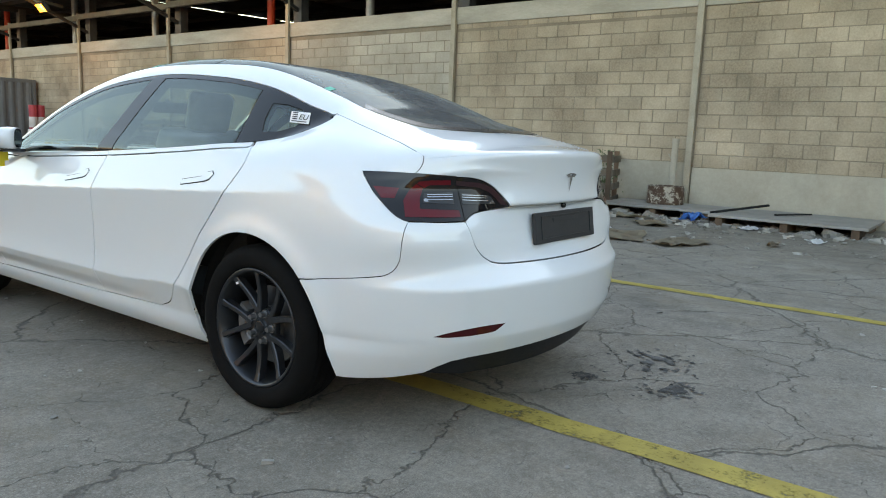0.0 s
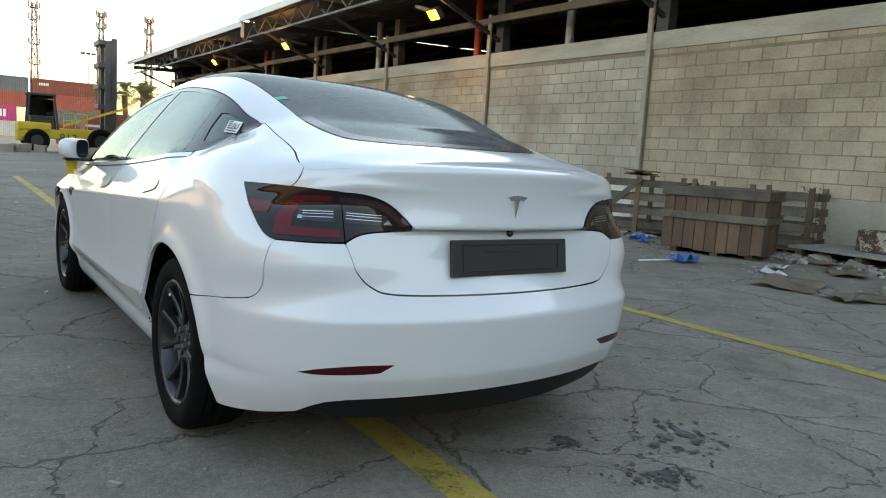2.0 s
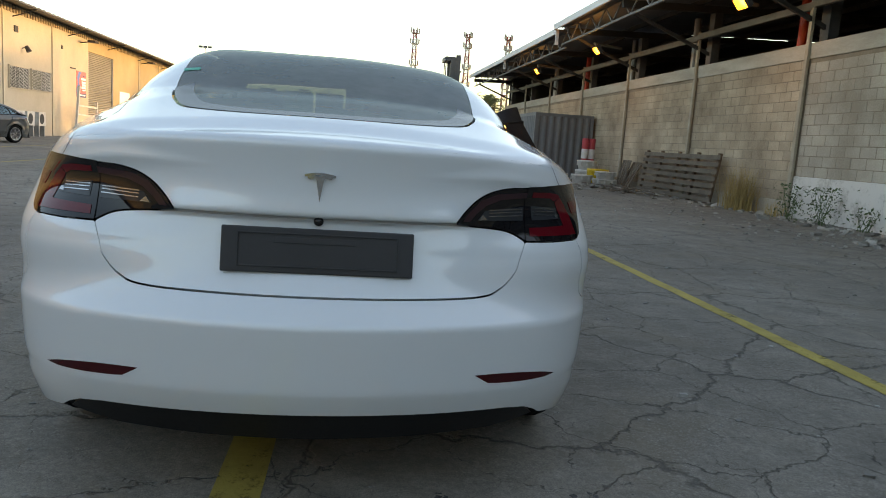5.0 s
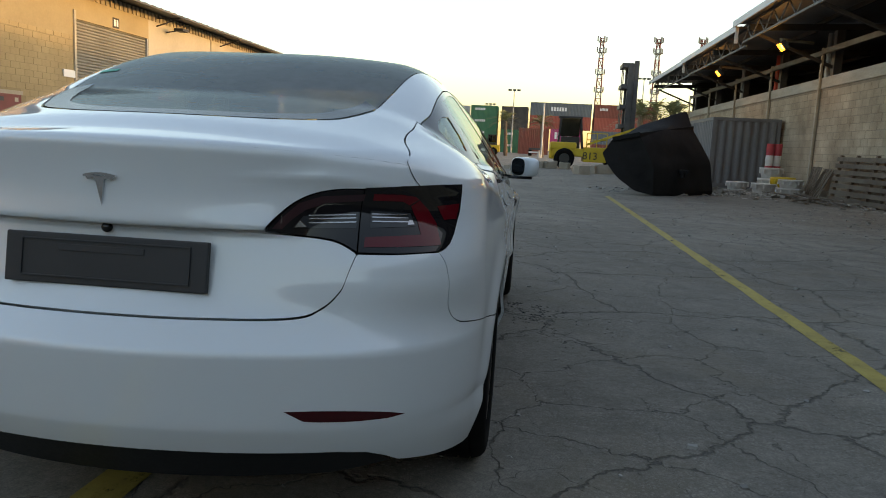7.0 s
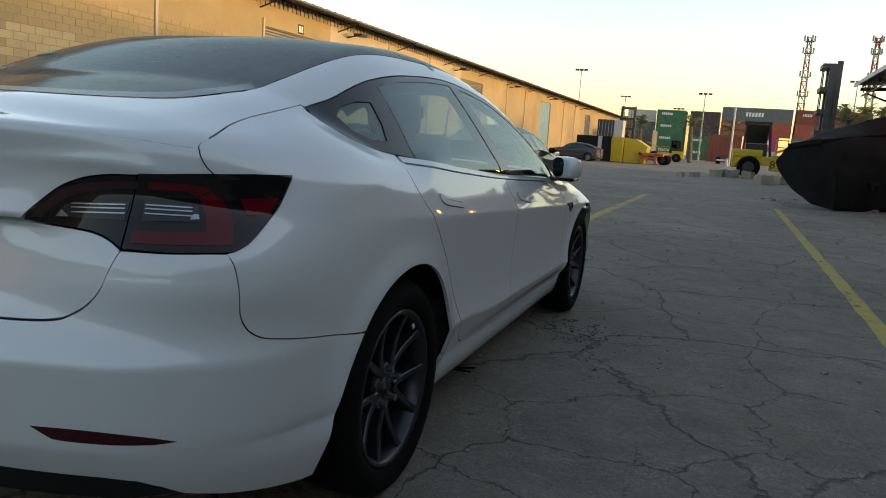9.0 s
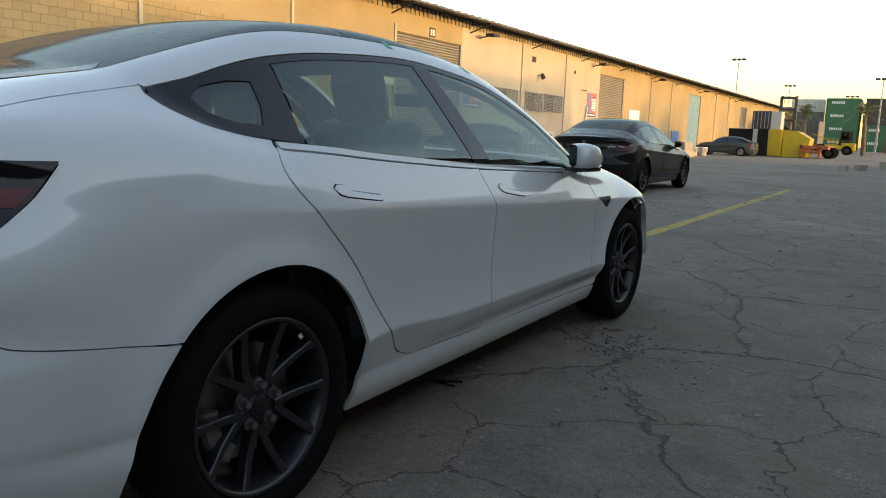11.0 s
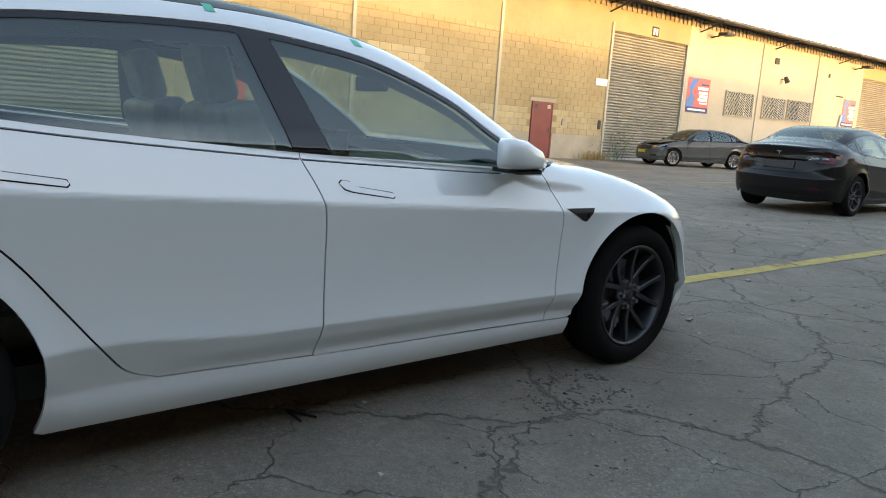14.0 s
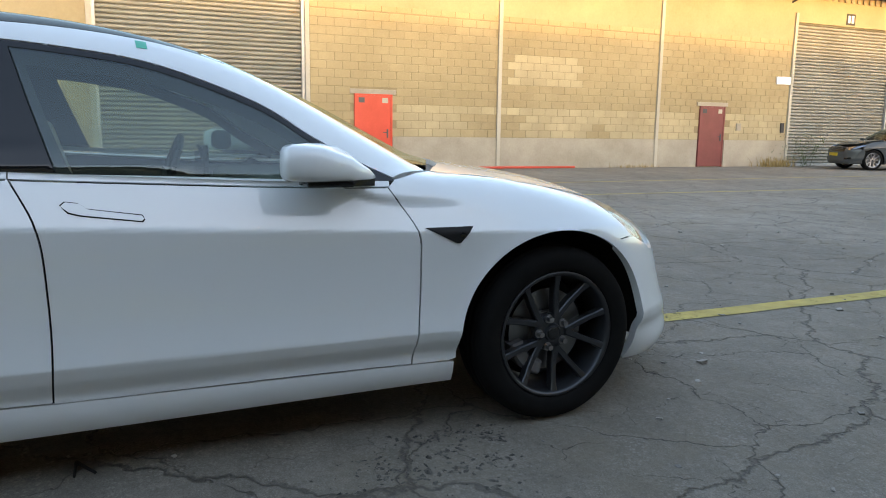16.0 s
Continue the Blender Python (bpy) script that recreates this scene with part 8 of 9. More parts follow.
for y in (30.3, 45.0, 58.0, 72.0, 88.0):
    f = thing("eave_light", "dark flood light on a bracket under the eave", "lamp", group="eave lights of the warehouse", at=(WALL_L, y, 5.62))
    bm = bmesh.new()
    put_bar(bm, (0, 0, 0.0), (0.6, 0, 0.10), 0.05)
    part("arm", bm, M_CABIN, f)
    bm = bmesh.new()
    put_box(bm, (0.50, -0.30, 0.05), (0.95, 0.30, 0.17), 0.02)
    part("head", bm, M_CABIN, f)
for k, (y, x) in enumerate(((34.9, -15.9), (36.0, -15.9), (37.1, -15.8))):
    u = thing("air_conditioner", "white outdoor air conditioner unit standing by the wall", "air conditioner", group="air conditioner units", at=(x, y, 0.0))
    bm = bmesh.new()
    put_box(bm, (-0.35, 0, 0.55), (0.0, 0.85, 1.25), 0.02)
    part("case", bm, M_TUB, u)
    bm = bmesh.new()
    put_pipe(bm, (0.0, 0.35, 0.9), (0.012, 0.35, 0.9), 0.26, 0.26, 24)
    part("fan_grille", bm, M_CABIN, u)
    for yy in (0.05, 0.72):
        box_part("stand", (-0.33, yy, 0), (-0.03, yy + 0.08, 0.55), M_STEEL_GREY, u)
rack = thing("steel_rack", "pale bent steel rack leaning by the wall", "rack", at=(-15.6, 41.5, 0))
bm = bmesh.new()
put_bar(bm, (0, 0, 0), (0.0, 0.6, 2.9), 0.12)
put_bar(bm, (0, 0.35, 1.8), (0.3, 2.6, 1.75), 0.09)
put_bar(bm, (0, 0.25, 1.3), (0.3, 2.7, 1.2), 0.09)
put_bar(bm, (0.3, 2.7, 0), (0.3, 2.6, 2.1), 0.10)
part("bars", bm, M_TUB, rack)
kerb = thing("red_pipe", "long thin red pipe lying at the warehouse foot", "pipe", at=(-16.35, 9.7, 0))
bm = bmesh.new()
put_pipe(bm, (0, 0, 0.035), (0, 4.6, 0.03), 0.035)
part("pipe_body", bm, M_RED, kerb)
for x, y, a in ((-10.3, 46.0, 6), ):
    bar = thing("concrete_barrier", "low grey concrete barrier on the yard", "barrier", at=(x, y, 0), turn=a)
    bm = bmesh.new()
    vs = [(-0.3, 0), (0.3, 0), (0.3, 0.12), (0.12, 0.45), (0.09, 0.95), (-0.09, 0.95), (-0.12, 0.45), (-0.3, 0.12)]
    r0, r1 = [bm.verts.new((px, -1.6, pz)) for px, pz in vs], [bm.verts.new((px, 1.6, pz)) for px, pz in vs]
    bm.faces.new(r0[::-1]), bm.faces.new(r1)
    for i in range(8):
        bm.faces.new((r0[i], r0[(i + 1) % 8], r1[(i + 1) % 8], r1[i]))
    bmesh.ops.recalc_face_normals(bm, faces=bm.faces)
    part("barrier_body", bm, M_RENDER, bar)
for x, y in ((-11.6, 50.4), (-11.3, 51.3), (-10.9, 52.3)):
    tub(x, y, 0.36, 0.62, M_TUB, "dirty white plastic tub on the yard")
um = thing("folded_banner", "crumpled blue printed banner on a stand", "banner", at=(-14.6, 57.5, 0))
bm = bmesh.new()
for yy in (0, 1.6):
    box_part("stand", (-0.025, yy - 0.025, 0), (0.025, yy + 0.025, 1.6), M_STEEL_GREY, um)
put_box(bm, (-0.03, -0.2, 0.85), (0.03, 1.8, 1.75), 0.01)
part("cloth", bm, M_POSTER_BLUE, um)
redbox = thing("red_cabinet", "narrow dark red cabinet by the wall", "cabinet", at=(-16.2, 56.3, 0))
bm = bmesh.new()
put_box(bm, (-0.2, 0, 0), (0.2, 0.7, 2.0), 0.02)
part("case", bm, M_CONT_RED, redbox)

# ---------------------------------------------------------------- machines in the distance
def wheel_big(parent, x, y, r, w):
    bm = bmesh.new()
    ring_lathe(bm, [(r * 0.5, w * 0.40), (r * 0.8, w * 0.5), (r * 0.95, w * 0.45), (r, w * 0.3), (r, -w * 0.3), (r * 0.95, -w * 0.45), (r * 0.8, -w * 0.5), (r * 0.5, -w * 0.40)], 28)
    bmesh.ops.recalc_face_normals(bm, faces=bm.faces)
    wh = part("wheel", bm, M_RUBBER, parent, "black rubber wheel", True)
    wh.matrix_basis = pose(x, y, r, 0, 0, 90)
    bm = bmesh.new()
    ring_lathe(bm, [(0.0001, w * 0.3), (r * 0.3, w * 0.36), (r * 0.5, w * 0.30), (r * 0.5, -w * 0.3), (0.0001, -w * 0.3)], 20, False)
    bmesh.ops.recalc_face_normals(bm, faces=bm.faces)
    part("rim", bm, M_RIM, wh)


def lift_truck(at, turn, label, mast=True, size=1.0):
    """A heavy container lift truck: yellow body, cab, counterweight, dark mast. Its front is +x."""
    f = thing("lift_truck", label, "lift truck", group="lift trucks", at=at, turn=turn)
    f.matrix_world = f.matrix_world @ Matrix.Diagonal((size, size, size, 1))
    bm = bmesh.new()
    put_box(bm, (-2.4, -1.1, 0.75), (2.2, 1.1, 1.25), 0.06)
    put_box(bm, (-2.6, -1.15, 1.15), (-1.0, 1.15, 1.60), 0.10)
    put_box(bm, (-2.62, -0.9, 0.55), (-2.3, 0.9, 1.2), 0.08)
    put_box(bm, (-0.55, -1.15, 0.45), (1.65, 1.15, 1.35), 0.06)
    part("chassis", bm, M_YELLOW, f)
    bm = bmesh.new()
    for a, b in (((-2.1, -0.6, 1.5), (-2.0, -0.6, 3.1)), ((-0.6, -0.6, 1.2), (-0.8, -0.6, 3.1)), ((-2.1, 0.6, 1.5), (-2.0, 0.6, 3.1)), ((-0.6, 0.6, 1.2), (-0.8, 0.6, 3.1))):
        put_bar(bm, a, b, 0.10)
    put_box(bm, (-2.15, -0.7, 3.07), (-0.70, 0.7, 3.19), 0.03)
    put_box(bm, (-1.95, -0.5, 1.25), (-0.8, 0.5, 1.95), 0.04)
    part("cab", bm, M_CABIN, f)
    for y in (-0.58, 0.58):
        box_part("cab_glass", (-1.98, y - 0.01, 1.98), (-0.85, y + 0.01, 3.06), M_DARK_PANE, f, "dark cab glass")
    box_part("cab_glass", (-2.03, -0.57, 1.98), (-2.01, 0.57, 3.06), M_DARK_PANE, f)
    bm = bmesh.new()
    for x in (-0.4, 0.2, 0.8):
        put_bar(bm, (x, -1.05, 1.3), (x, -1.05, 2.2), 0.05)
    put_bar(bm, (-0.4, -1.05, 2.2), (0.8, -1.05, 2.2), 0.05)
    put_bar(bm, (-0.4, -1.05, 1.8), (0.8, -1.05, 1.8), 0.05)
    part("handrail", bm, M_YELLOW, f)
    for x in (-1.7, 1.5):
        for y in (-1.15, 1.15):
            wheel_big(f, x, y, 0.72 if x > 0 else 0.62, 0.5)
    bm = bmesh.new()
    put_bar(bm, (-0.4, -1.17, 1.5), (2.9, -1.17, 2.75), 0.13)
    part("tilt_arm", bm, M_YELLOW, f, "yellow tilt ram")
    if mast:
        bm = bmesh.new()
        for y in (-0.75, 0.75):
            put_box(bm, (1.75, y - 0.14, 0.2), (2.10, y + 0.14, 6.45), 0.02)
            put_box(bm, (2.10, y - 0.10, 0.4), (2.38, y + 0.10, 6.6), 0.02)
        for z in (1.2, 2.6, 3.75, 4.95, 6.2):
            put_box(bm, (1.40, -0.85, z), (2.05, 0.85, z + 0.26), 0.02)
        for y in (-0.4, 0.4):
            put_pipe(bm, (1.52, y, 2.6), (1.52, y, 6.3), 0.03)
        part("mast", bm, M_STEEL_DARK, f, "tall dark lifting mast")
    return f


truck = lift_truck((4.2, 44.0, 0), 0, "yellow heavy lift truck with a tall dark mast")
txt = bpy.data.curves.new("fleet_number", "FONT")
txt.body, txt.size, txt.extrude, txt.align_x = "813", 0.62, 0.006, "CENTER"
num = new("fleet_number", txt)
num.parent = truck
num.matrix_basis = pose(-0.16, -1.16, 0.62, 90, 0, 0)
num.data.materials.append(M_INK)
lift_truck((-6.6, 95, 0), 180, "yellow lift truck standing before the green containers", mast=False, size=0.85)
old = lift_truck((-7.9, 66.5, 0), 90, "worn yellow lift truck with a dark mast by the warehouse", size=0.78)

skip = thing("yellow_skip", "yellow and dark steel skip containers standing open by the warehouse", "skip", at=(-11.3, 62.0, 0))
for x0, x1, m, nm in ((0.0, 1.85, M_BUCKET, "dark_body"), (3.05, 4.05, M_YELLOW, "yellow_body")):
    box_part(nm, (x0, 0, 0.05), (x1, 3.6, 2.15), m, skip, bevel=0.03)
for x0, x1, m in ((1.88, 2.22, M_CONT_WHITE), (2.25, 3.02, M_BUCKET)):
    box_part("door", (x0, -0.05, 0.05), (x1, 0.05, 2.15), m, skip, bevel=0.01)
for k in range(4):
    box_part("rib", (3.10 + k * 0.26, -0.035, 0.1), (3.16 + k * 0.26, -0.002, 2.1), M_YELLOW, skip)
low = thing("yellow_skip", "low yellow steel skip with a sloping end", "skip", at=(-7.2, 62.3, 0))
bm = bmesh.new()
vs = [(0, 0.0), (1.75, 0.0), (1.95, 1.45), (1.0, 2.0), (0, 2.1)]
r0, r1 = [bm.verts.new((px, 0, pz + 0.04)) for px, pz in vs], [bm.verts.new((px, 2.6, pz + 0.04)) for px, pz in vs]
bm.faces.new(r0), bm.faces.new(r1[::-1])
for i in range(5):
    bm.faces.new((r0[i], r1[i], r1[(i + 1) % 5], r0[(i + 1) % 5]))
bmesh.ops.recalc_face_normals(bm, faces=bm.faces)
part("skip_body", bm, M_YELLOW, low)
cage = thing("dark_container", "dark open-sided container on top of the skip", "container", at=(-9.6, 62.0, 2.16))
box_part("shell", (0, 0.1, 0.0), (1.35, 2.4, 1.42), M_CONT_DARK, cage, bevel=0.02)
for k in range(5):
    box_part("lock_bar", (0.12 + k * 0.27, 0.04, 0.05), (0.16 + k * 0.27, 0.10, 1.38), M_STEEL_GREY, cage)
white = thing("gas_cage", "pale grey steel cabinet on top of the skip", "cabinet", at=(-8.2, 62.0, 2.16))
box_part("shell", (0, 0.1, 0.0), (0.75, 1.6, 1.40), M_CONT_WHITE, white, bevel=0.02)
bed = thing("orange_trailer", "low orange terminal trailer with black wheels", "trailer", at=(-5.9, 62, 0))
bm = bmesh.new()
put_box(bm, (0, 0, 0.72), (2.0, 5.5, 0.98), 0.03)
put_box(bm, (0.0, 0.0, 0.12), (0.22, 0.4, 1.05), 0.02)
put_box(bm, (1.30, 0.0, 0.12), (1.52, 0.4, 1.05), 0.02)
put_box(bm, (0.22, 0.02, 0.45), (1.3, 0.2, 0.62), 0.02)
part("bed", bm, M_ORANGE, bed)
for y in (1.6, 3.2, 4.6):
    for x in (-0.1, 1.9):
        wheel_big(bed, x, y, 0.45, 0.35)

# lumps of concrete on the yard
for k, (x, y, s) in enumerate(((0.9, 40.5, 0.75), (1.6, 40.8, 0.9), (2.5, 41.2, 0.8), (3.05, 33.0, 0.85), (3.7, 35.5, 0.8), (4.6, 38.0, 0.9), (0.0, 36.4, 0.5), (-0.6, 35.3, 0.45), (5.4, 41.5, 0.8), (3.6, 34.9, 0.8), (4.2, 35.2, 0.95), (4.9, 36.6, 0.9), (5.3, 37.6, 0.7), (5.9, 38.6, 0.9), (6.5, 40.1, 0.75), (4.5, 36.0, 0.6), (3.1, 36.2, 0.7), (6.9, 41.2, 0.8))):
    c = thing("concrete_lump", "broken pale concrete block lying on the yard", "rubble", group="concrete lumps", at=(x, y, 0), turn=k * 37)
    s = s * 0.78
    bm = bmesh.new()
    put_box(bm, (-s * 0.55, -s * 0.4, 0), (s * 0.55, s * 0.4, s * 0.62))
    bmesh.ops.subdivide_edges(bm, edges=list(bm.edges), cuts=3, use_grid_fill=True)
    for v in bm.verts:
        n3 = noise.noise_vector(v.co * 2.3 + Vector((k * 3, 0, 0)))
        v.co += n3 * 0.09 * s
        v.co.z = max(v.co.z, 0)
    part("block_body", bm, M_RENDER, c)


# ---------------------------------------------------------------- palms, towers, light masts
def palm(at, height, crown, seed, label):
    r = random.Random(seed)
    p = thing("palm_tree", label, "palm tree", group="palm trees", at=at)
    bm = bmesh.new()
    prev = None
    for k in range(9):
        f = k / 8
        rad = 0.24 - 0.06 * f + (0.05 if k % 2 else 0)
        c = Vector((0.25 * math.sin(f * 1.3 + seed), 0.2 * f, height * f))
        ring = [bm.verts.new((c.x + rad * math.cos(a), c.y + rad * math.sin(a), c.z)) for a in [2 * math.pi * i / 10 for i in range(10)]]
        if prev:
            for i in range(10):
                bm.faces.new((prev[i], prev[(i + 1) % 10], ring[(i + 1) % 10], ring[i]))
        prev = ring
    part("trunk", bm, M_TRUNK, p, "rough brown trunk")
    bm = bmesh.new()
    top = Vector((0.25 * math.sin(1.3 + seed), 0.2, height))
    for _ in range(46):
        a, up, l = r.uniform(0, 6.3), r.uniform(-0.35, 1.35), crown * r.uniform(0.75, 1.1)
        d = Vector((math.cos(a) * math.cos(up), math.sin(a) * math.cos(up), math.sin(up)))
        side = Vector((-math.sin(a), math.cos(a), 0))
        for k in range(1, 15):
            f = k / 14
            c = top + d * l * f + Vector((0, 0, -0.55 * l * f * f))
            w = 0.34 * crown * 0.45 * math.sin(math.pi * min(1, f * 0.9 + 0.1)) ** 0.6
            for sg in (1, -1):
                tip = c + side * sg * w + d * w * 0.7 - Vector((0, 0, 0.30 * w))
                v = [bm.verts.new(c - d * 0.035), bm.verts.new(c + d * 0.035), bm.verts.new(tip)]
                bm.faces.new(v)
    part("crown", bm, M_FROND, p, "green feathered fronds")


palm((-10.2, 95.0, 0), 4.4, 2.9, 1, "palm tree before the green containers")
palm((-3.8, 95.0, 0), 4.6, 3.0, 2, "palm tree before the dark container")
palm((1.2, 97.0, 0), 4.4, 3.0, 3, "palm tree before the red containers")
palm((9.3, 60.0, 0), 4.2, 3.0, 4, "palm tree beyond the end of the shed")
palm((10.4, 61.5, 0), 4.5, 3.0, 8, "palm tree beyond the end of the shed")
palm((11.6, 60.0, 0), 4.2, 3.0, 5, "palm tree beyond the end of the shed")
palm((13.0, 66.0, 0), 4.7, 2.8, 6, "palm tree behind the shed")
palm((-10.2, 84.0, 0), 3.4, 2.6, 7, "palm tree near the end of the warehouse")
hut = thing("maroon_hut", "low maroon painted site hut with a pale stripe", "hut", at=(8.2, 66.0, 0))
box_part("wall", (0, 0, 0), (9.0, 3.0, 2.7), M_MAROON, hut, bevel=0.03)
box_part("stripe", (0, -0.02, 1.75), (9.0, -0.003, 1.95), M_CONT_WHITE, hut)
sheet = thing("white_sheet", "pale painted steel sheet standing behind the hopper", "sheet", at=(9.0, 47.5, 0))
box_part("sheet_face", (0, 0, 0), (1.9, 0.06, 3.1), M_CONT_WHITE, sheet, bevel=0.01)


def lattice_tower(x, y, top, label):
    t = thing("radio_tower", label, "tower", group="red and white towers", at=(x, y, 0))
    n, z0 = 12, 0.0
    for k in range(n):
        za, zb = top * k / n, top * (k + 1) / n
        wa, wb = 0.78 * (1 - 0.62 * k / n), 0.78 * (1 - 0.62 * (k + 1) / n)
        bm = bmesh.new()
        cs = [(1, 1), (1, -1), (-1, -1), (-1, 1)]
        for i in range(4):
            a, b = cs[i], cs[(i + 1) % 4]
            put_bar(bm, (a[0] * wa, a[1] * wa, za), (a[0] * wb, a[1] * wb, zb), 0.15)
            put_bar(bm, (a[0] * wa, a[1] * wa, za), (b[0] * wb, b[1] * wb, zb), 0.075)
            put_bar(bm, (b[0] * wa, b[1] * wa, za), (a[0] * wb, a[1] * wb, zb), 0.075)
            put_bar(bm, (a[0] * wb, a[1] * wb, zb), (b[0] * wb, b[1] * wb, zb), 0.08)
        part("mast_section", bm, M_TOWER_RED if k % 2 else M_TOWER_WHITE, t)
    for z in (top * 0.55, top * 0.70, top * 0.88, top * 0.97):
        bm = bmesh.new()
        put_box(bm, (-0.7, -0.7, z), (0.7, 0.7, z + 0.10))
        for i in range(4):
            a = i * math.pi / 2 + 0.4
            put_box(bm, (math.cos(a) * 0.95 - 0.13, math.sin(a) * 0.95 - 0.13, z + 0.1), (math.cos(a) * 0.95 + 0.13, math.sin(a) * 0.95 + 0.13, z + 1.1))
        part("platform", bm, M_RENDER, t, "platform with antennas")


lattice_tower(11.8, 150, 23.6, "red and white lattice radio tower in the distance")
lattice_tower(22.8, 150, 23.7, "red and white lattice radio tower in the distance")
lattice_tower(31.3, 150, 23.9, "red and white lattice radio tower in the distance")
for x, y, h in ((-29.6, 150, 16.7), (-5.1, 150, 12.8), (20.6, 150, 16.0), (-26.0, 190, 14.5), (-12.0, 180, 11.5)):
    m = thing("light_mast", "tall slim yard light mast", "light mast", group="yard light masts", at=(x, y, 0))
    bm = bmesh.new()
    put_pipe(bm, (0, 0, 0), (0, 0, h), 0.18, 0.09, 8)
    part("pole", bm, M_STEEL_GREY, m)
    for dx in (-0.9, 0, 0.9):
        bm = bmesh.new()
        put_box(bm, (dx - 0.35, -0.3, h - 0.15), (dx + 0.35, 0.3, h + 0.2), 0.03)
        part("lamp_head", bm, M_STEEL_DARK, m)
pole = thing("street_pole", "pale slim pole with a traffic cone at its foot", "pole", at=(1.12, 88.0, 0))
bm = bmesh.new()
put_pipe(bm, (0, 0, 0), (0, 0, 6.6), 0.10)
part("shaft", bm, M_TUB, pole)
cone = thing("traffic_cone", "red and white traffic cone on the yard", "cone", at=(0.85, 86.5, 0))
bm = bmesh.new()
put_pipe(bm, (0, 0, 0.05), (0, 0, 0.95), 0.26, 0.05, 16)
put_box(bm, (-0.32, -0.32, 0), (0.32, 0.32, 0.05))
part("cone_body", bm, M_TOWER_WHITE, cone)

# ---------------------------------------------------------------- small things on the white car
def tape(name, pts, mat, label, mirror, mode=on_top):
    t = thing(name, label, "tape")
    t.matrix_world = CAR_POSE
    panel("strip", pts, mode, (0.01, 0.01), mat, t, lift=0.002, thick=0.001, mirror=mirror)


tape("masking_tape", [(0.470, 1.235), (0.540, 1.240), (0.540, 1.265), (0.470, 1.26)], M_TAPE, "green masking tape on the roof rail", True)
tape("masking_tape", [(0.425, 1.015), (0.480, 1.020), (0.480, 1.048), (0.425, 1.043)], M_TAPE, "green masking tape on the roof rail", True)
tape("masking_tape", [(0.480, -0.005), (0.535, -0.025), (0.540, 0.005), (0.485, 0.025)], M_TAPE, "green masking tape on the roof rail", True)
tape("masking_tape", [(0.535, 0.93), (0.575, 0.932), (0.575, 0.965), (0.535, 0.963)], M_TAPE, "green masking tape on the roof rail", False)
tape("masking_tape", [(0.565, 1.465), (0.605, 1.468), (0.605, 1.50), (0.565, 1.497)], M_TAPE, "green masking tape on the roof rail", False)

# label with its readable letters on the left quarter window
lab = thing("window_label", "white printed label on the quarter window", "label")
lab.matrix_world = CAR_POSE
panel("label_sheet", [(-0.008, 1.118), (-0.100, 1.112), (-0.076, 1.158), (0.010, 1.163)], on_side, (0.02, 0.02), M_PAPER, lab, lift=0.002, thick=0.001, mirror=True)
for k in range(4):
    panel("writing_bar", [(-0.012 + k * 0.003, 1.1310 + k * 0.008), (-0.036 + k * 0.003, 1.1290 + k * 0.008), (-0.035 + k * 0.003, 1.1330 + k * 0.008), (-0.011 + k * 0.003, 1.1350 + k * 0.008)], on_side, (0.01, 0.01), M_INK, lab, lift=0.004, thick=0.0005, mirror=True)
panel("writing_bar", [(-0.014, 1.1225), (-0.085, 1.1175), (-0.084, 1.1205), (-0.013, 1.1255)], on_side, (0.01, 0.01), M_INK, lab, lift=0.004, thick=0.0005, mirror=True)
txt = bpy.data.curves.new("label_letters", "FONT")
txt.body, txt.size, txt.extrude = "EU", 0.036, 0.0004
letters = new("label_letters", txt)
letters.data.materials.append(M_INK)
letters.parent = lab
pa, pb, pc = (settle(on_side(np.array([q])) * (-1, 1, 1))[0] for q in ((-0.042, 1.129), (-0.086, 1.126), (-0.030, 1.151)))
ex = Vector(pb - pa).normalized()
ez = ex.cross(Vector(pc - pa)).normalized()
ey = ez.cross(ex)
m = Matrix((ex, ey, ez)).transposed().to_4x4()
m.translation = Vector(pa) + ez * 0.005 * (1 if ez.x < 0 else -1)
letters.matrix_basis = m
tag = thing("card_tag", "bright yellow card tag hanging from the door mirror", "tag")
tag.matrix_world = CAR_POSE @ pose(-0.985, 2.0, 0.034)
bm = bmesh.new()
put_box(bm, (-0.03, 0, 0.865), (0.03, 0.003, 0.925), 0.001)
put_box(bm, (-0.025, 0.004, 0.835), (0.012, 0.007, 0.875), 0.001)
put_bar(bm, (0, 0.002, 0.92), (0, 0.0, 0.948), 0.004)
part("card", bm, M_TAG, tag)

# ---------------------------------------------------------------- blocks of the two walls, one by one
M_BLOCK_PALE = worn("pale_new_block", (0.33, 0.265, 0.155), (0.48, 0.395, 0.245), 0.85, coarse=0.8, fine=25, relief=0.4, depth=0.006, random_part=0.12)


def block_faces(w, h, d, soft):
    """Corners and faces of a block whose front looks along -x: a chamfered face and four returns."""
    a, b = w / 2, h / 2
    back = [(0, -a, -b), (0, a, -b), (0, a, b), (0, -a, b)]
    edge = [(-d + soft, -a, -b), (-d + soft, a, -b), (-d + soft, a, b), (-d + soft, -a, b)]
    front = [(-d, -a + soft, -b + soft), (-d, a - soft, -b + soft), (-d, a - soft, b - soft), (-d, -a + soft, b - soft)]
    faces = [(8, 11, 10, 9)]
    for i in range(4):
        j = (i + 1) % 4
        faces += [(i, j, 4 + j, 4 + i)[::-1], (4 + i, 4 + j, 8 + j, 8 + i)[::-1]]
    return back + edge + front, faces


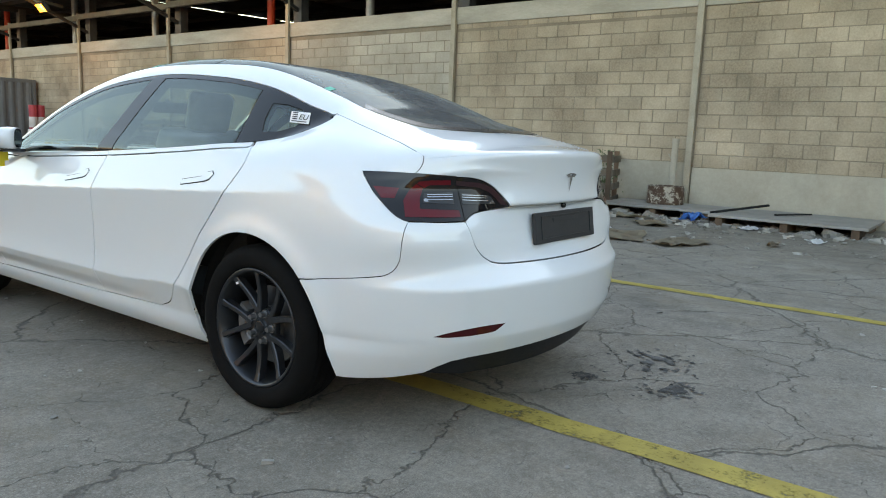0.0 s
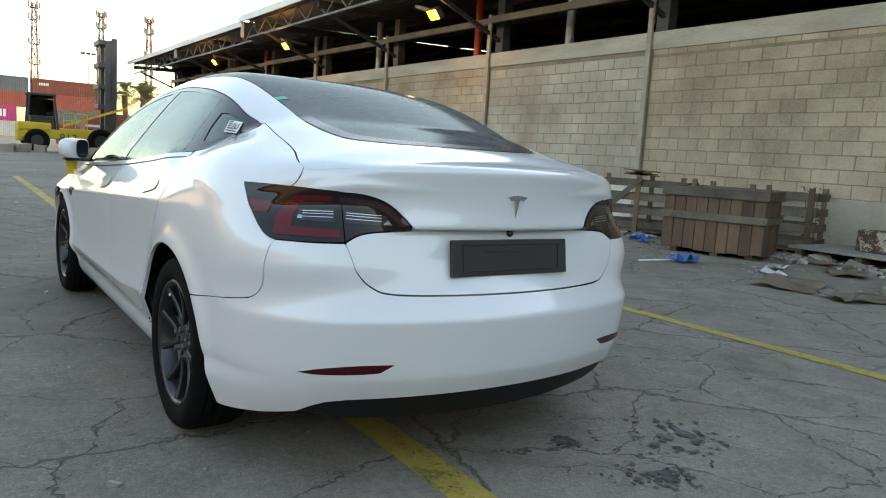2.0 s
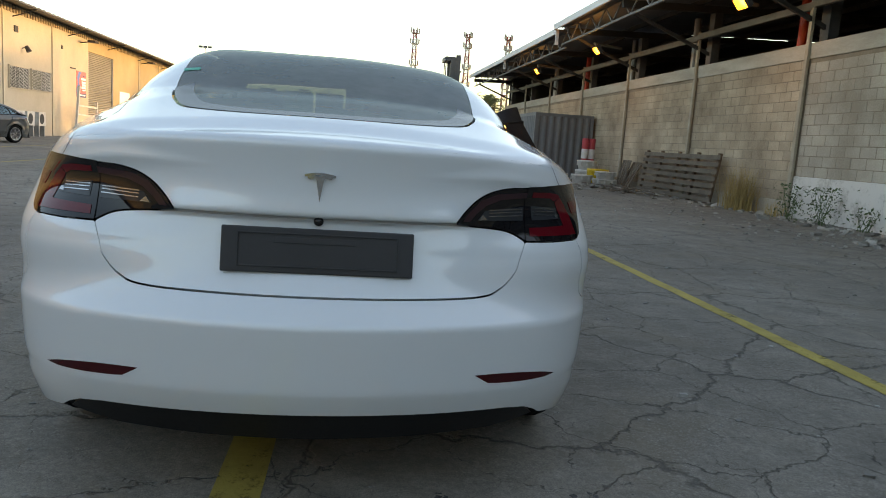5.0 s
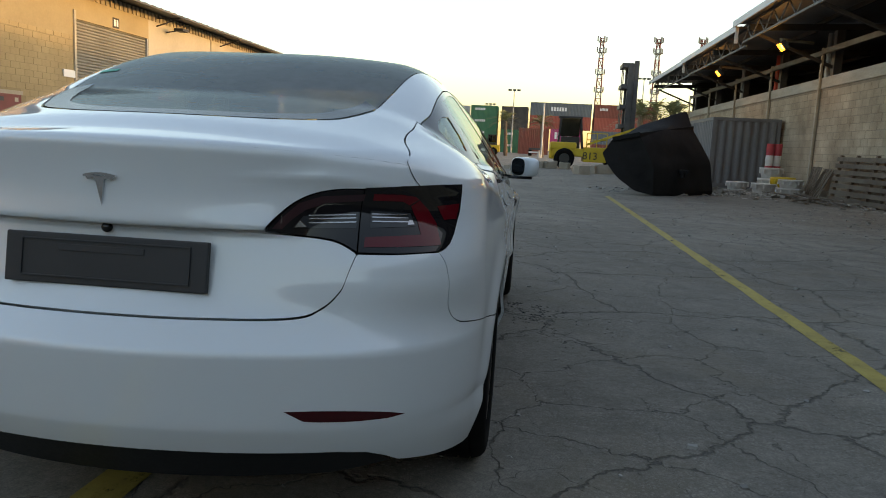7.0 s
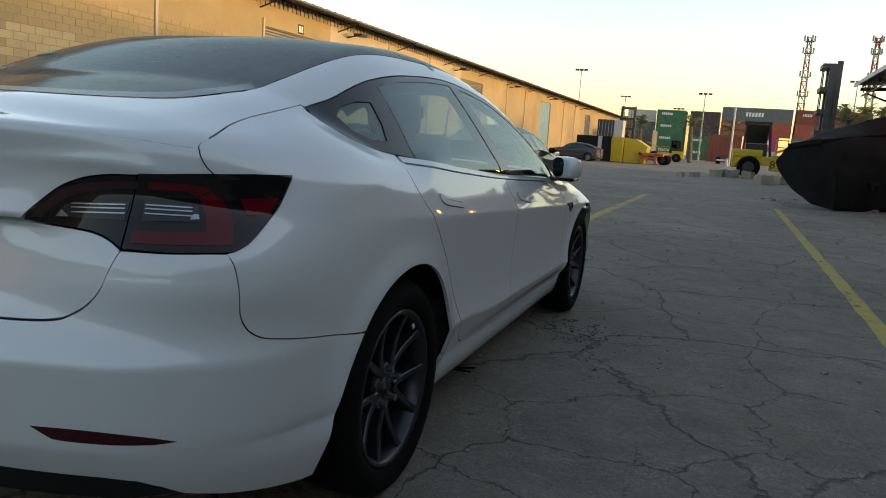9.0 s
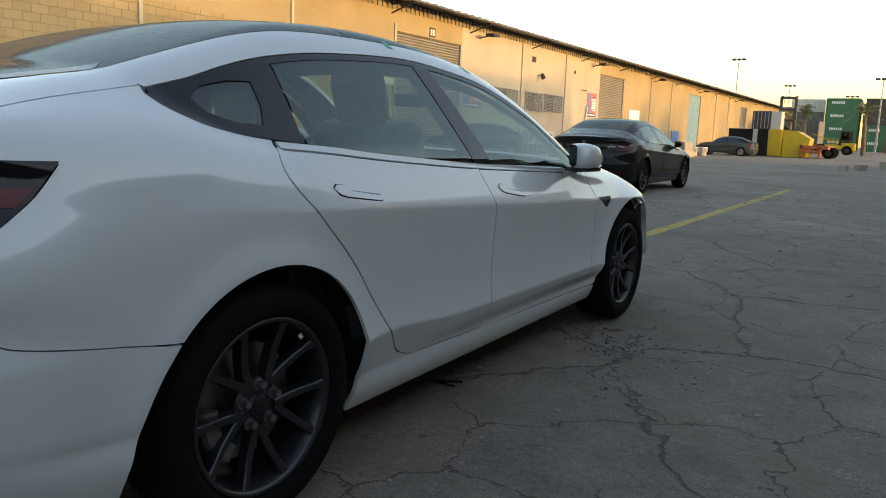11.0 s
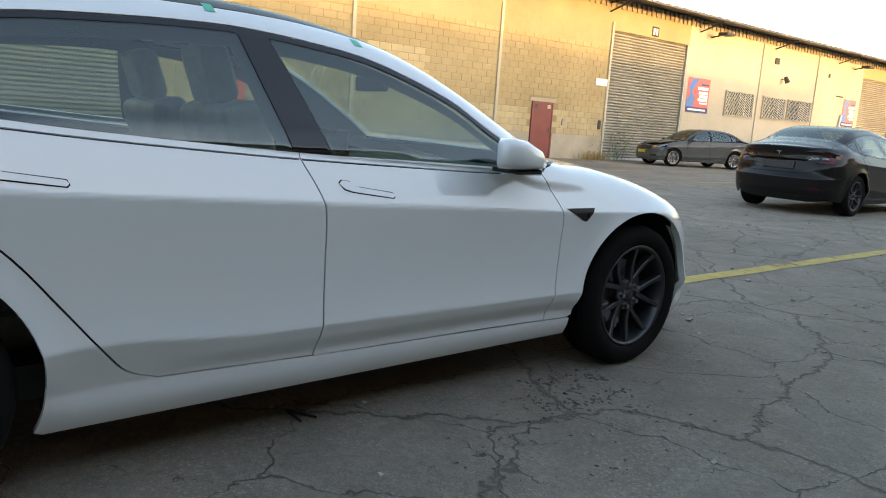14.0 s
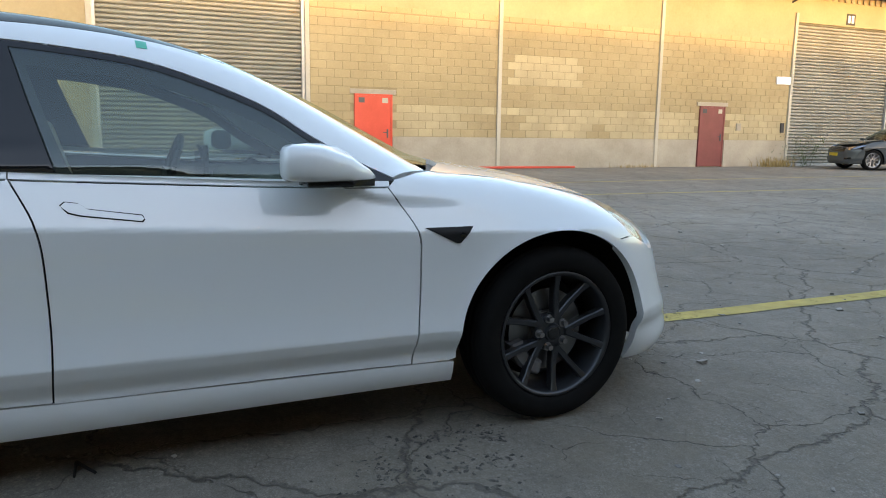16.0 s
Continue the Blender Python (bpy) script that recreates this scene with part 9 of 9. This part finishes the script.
def block_wall(parent, x, facing, y0, y1, z0, z1, pick, material_at, skip=lambda y, z: False, pitch=(0.444, 0.223), joint=0.013, seed=1):
    """Lays courses between two ends. pick: whether a block is laid singly; the rest are joined."""
    r = random.Random(seed)
    shared, rest = {}, {}
    row, z = 0, z0
    while z + pitch[1] * 0.5 < z1:
        h = min(pitch[1], z1 - z) - joint
        y = y0 - (pitch[0] / 2 if row % 2 else 0)
        while y < y1:
            a, b = max(y, y0), min(y + pitch[0], y1)
            w = b - a - joint
            yc, zc = (a + b) / 2, z + pitch[1] / 2
            if w > 0.05 and not skip(yc, zc):
                mat = material_at(yc, zc)
                out = r.choice((0.007, 0.008, 0.009, 0.011, 0.013))
                if pick(yc, zc):
                    key = (round(w, 3), round(h, 3), out, mat.name)
                    if key not in shared:
                        vs, fs = block_faces(w, h, out, 0.006)
                        me = bpy.data.meshes.new("block")
                        me.from_pydata([(q[0] * facing, q[1] * facing, q[2]) for q in vs], [], fs)
                        me.materials.append(mat)
                        shared[key] = me
                    ob = new("block", shared[key])
                    ob.parent = parent
                    ob.matrix_basis = pose(x, yc, zc)
                else:
                    vs, fs = block_faces(w, h, out, 0.006)
                    V, F = rest.setdefault(mat.name, ([], []))
                    n = len(V)
                    V += [(x + q[0] * facing, yc + q[1] * facing, zc + q[2]) for q in vs]
                    F += [tuple(n + i for i in f) for f in fs]
            y += pitch[0]
        z += pitch[1]
        row += 1
    for name, (V, F) in rest.items():
        me = bpy.data.meshes.new("blocks")
        me.from_pydata(V, [], F)
        me.materials.append(bpy.data.materials[name])
        ob = part("blocks", me, None, parent)
        tagged(ob, kind="stuff")


grey_bay = lambda y, z: M_BLOCK_GREY if 7.1 < y < 12.3 else M_BLOCK
for a, b in zip(POSTS[1:], POSTS[2:]):
    lo = next(t for p, q, t in ((-26, 1.95, 0.78), (1.95, 7.1, 0.86), (7.1, 12.3, 0.92), (12.3, 17.55, 0.35), (17.55, 45, 0.25)) if p <= a + 0.1 < q)
    block_wall(wall_shed, WALL_R + 0.012, 1, a + 0.06, b - 0.06, lo, TOP - 0.345, lambda y, z: -0.6 < y < 7.05 or (7.1 < y < 8.6), grey_bay, seed=int(a * 10) + 200)
open_doors = lambda y, z: (7.1 < y < 8.35 or 19.25 < y < 20.5) and z < 2.3
patch = lambda y, z: M_BLOCK_PALE if (12.0 < y < 14.4 and 2.45 < z < 3.3) or (z < 1.85 and y > 7 and noise.noise((y * 0.5, z * 0.5, 4.0)) > -0.25) else M_BLOCK_YELLOW
for a, b in ((5.97, 11.59), (11.71, 17.49), (17.61, 23.39)):
    block_wall(warehouse, WALL_L - 0.012, -1, a, b, 0.925, 4.45, lambda y, z: 9.6 < y < 17.4, patch, open_doors, seed=int(a * 7))
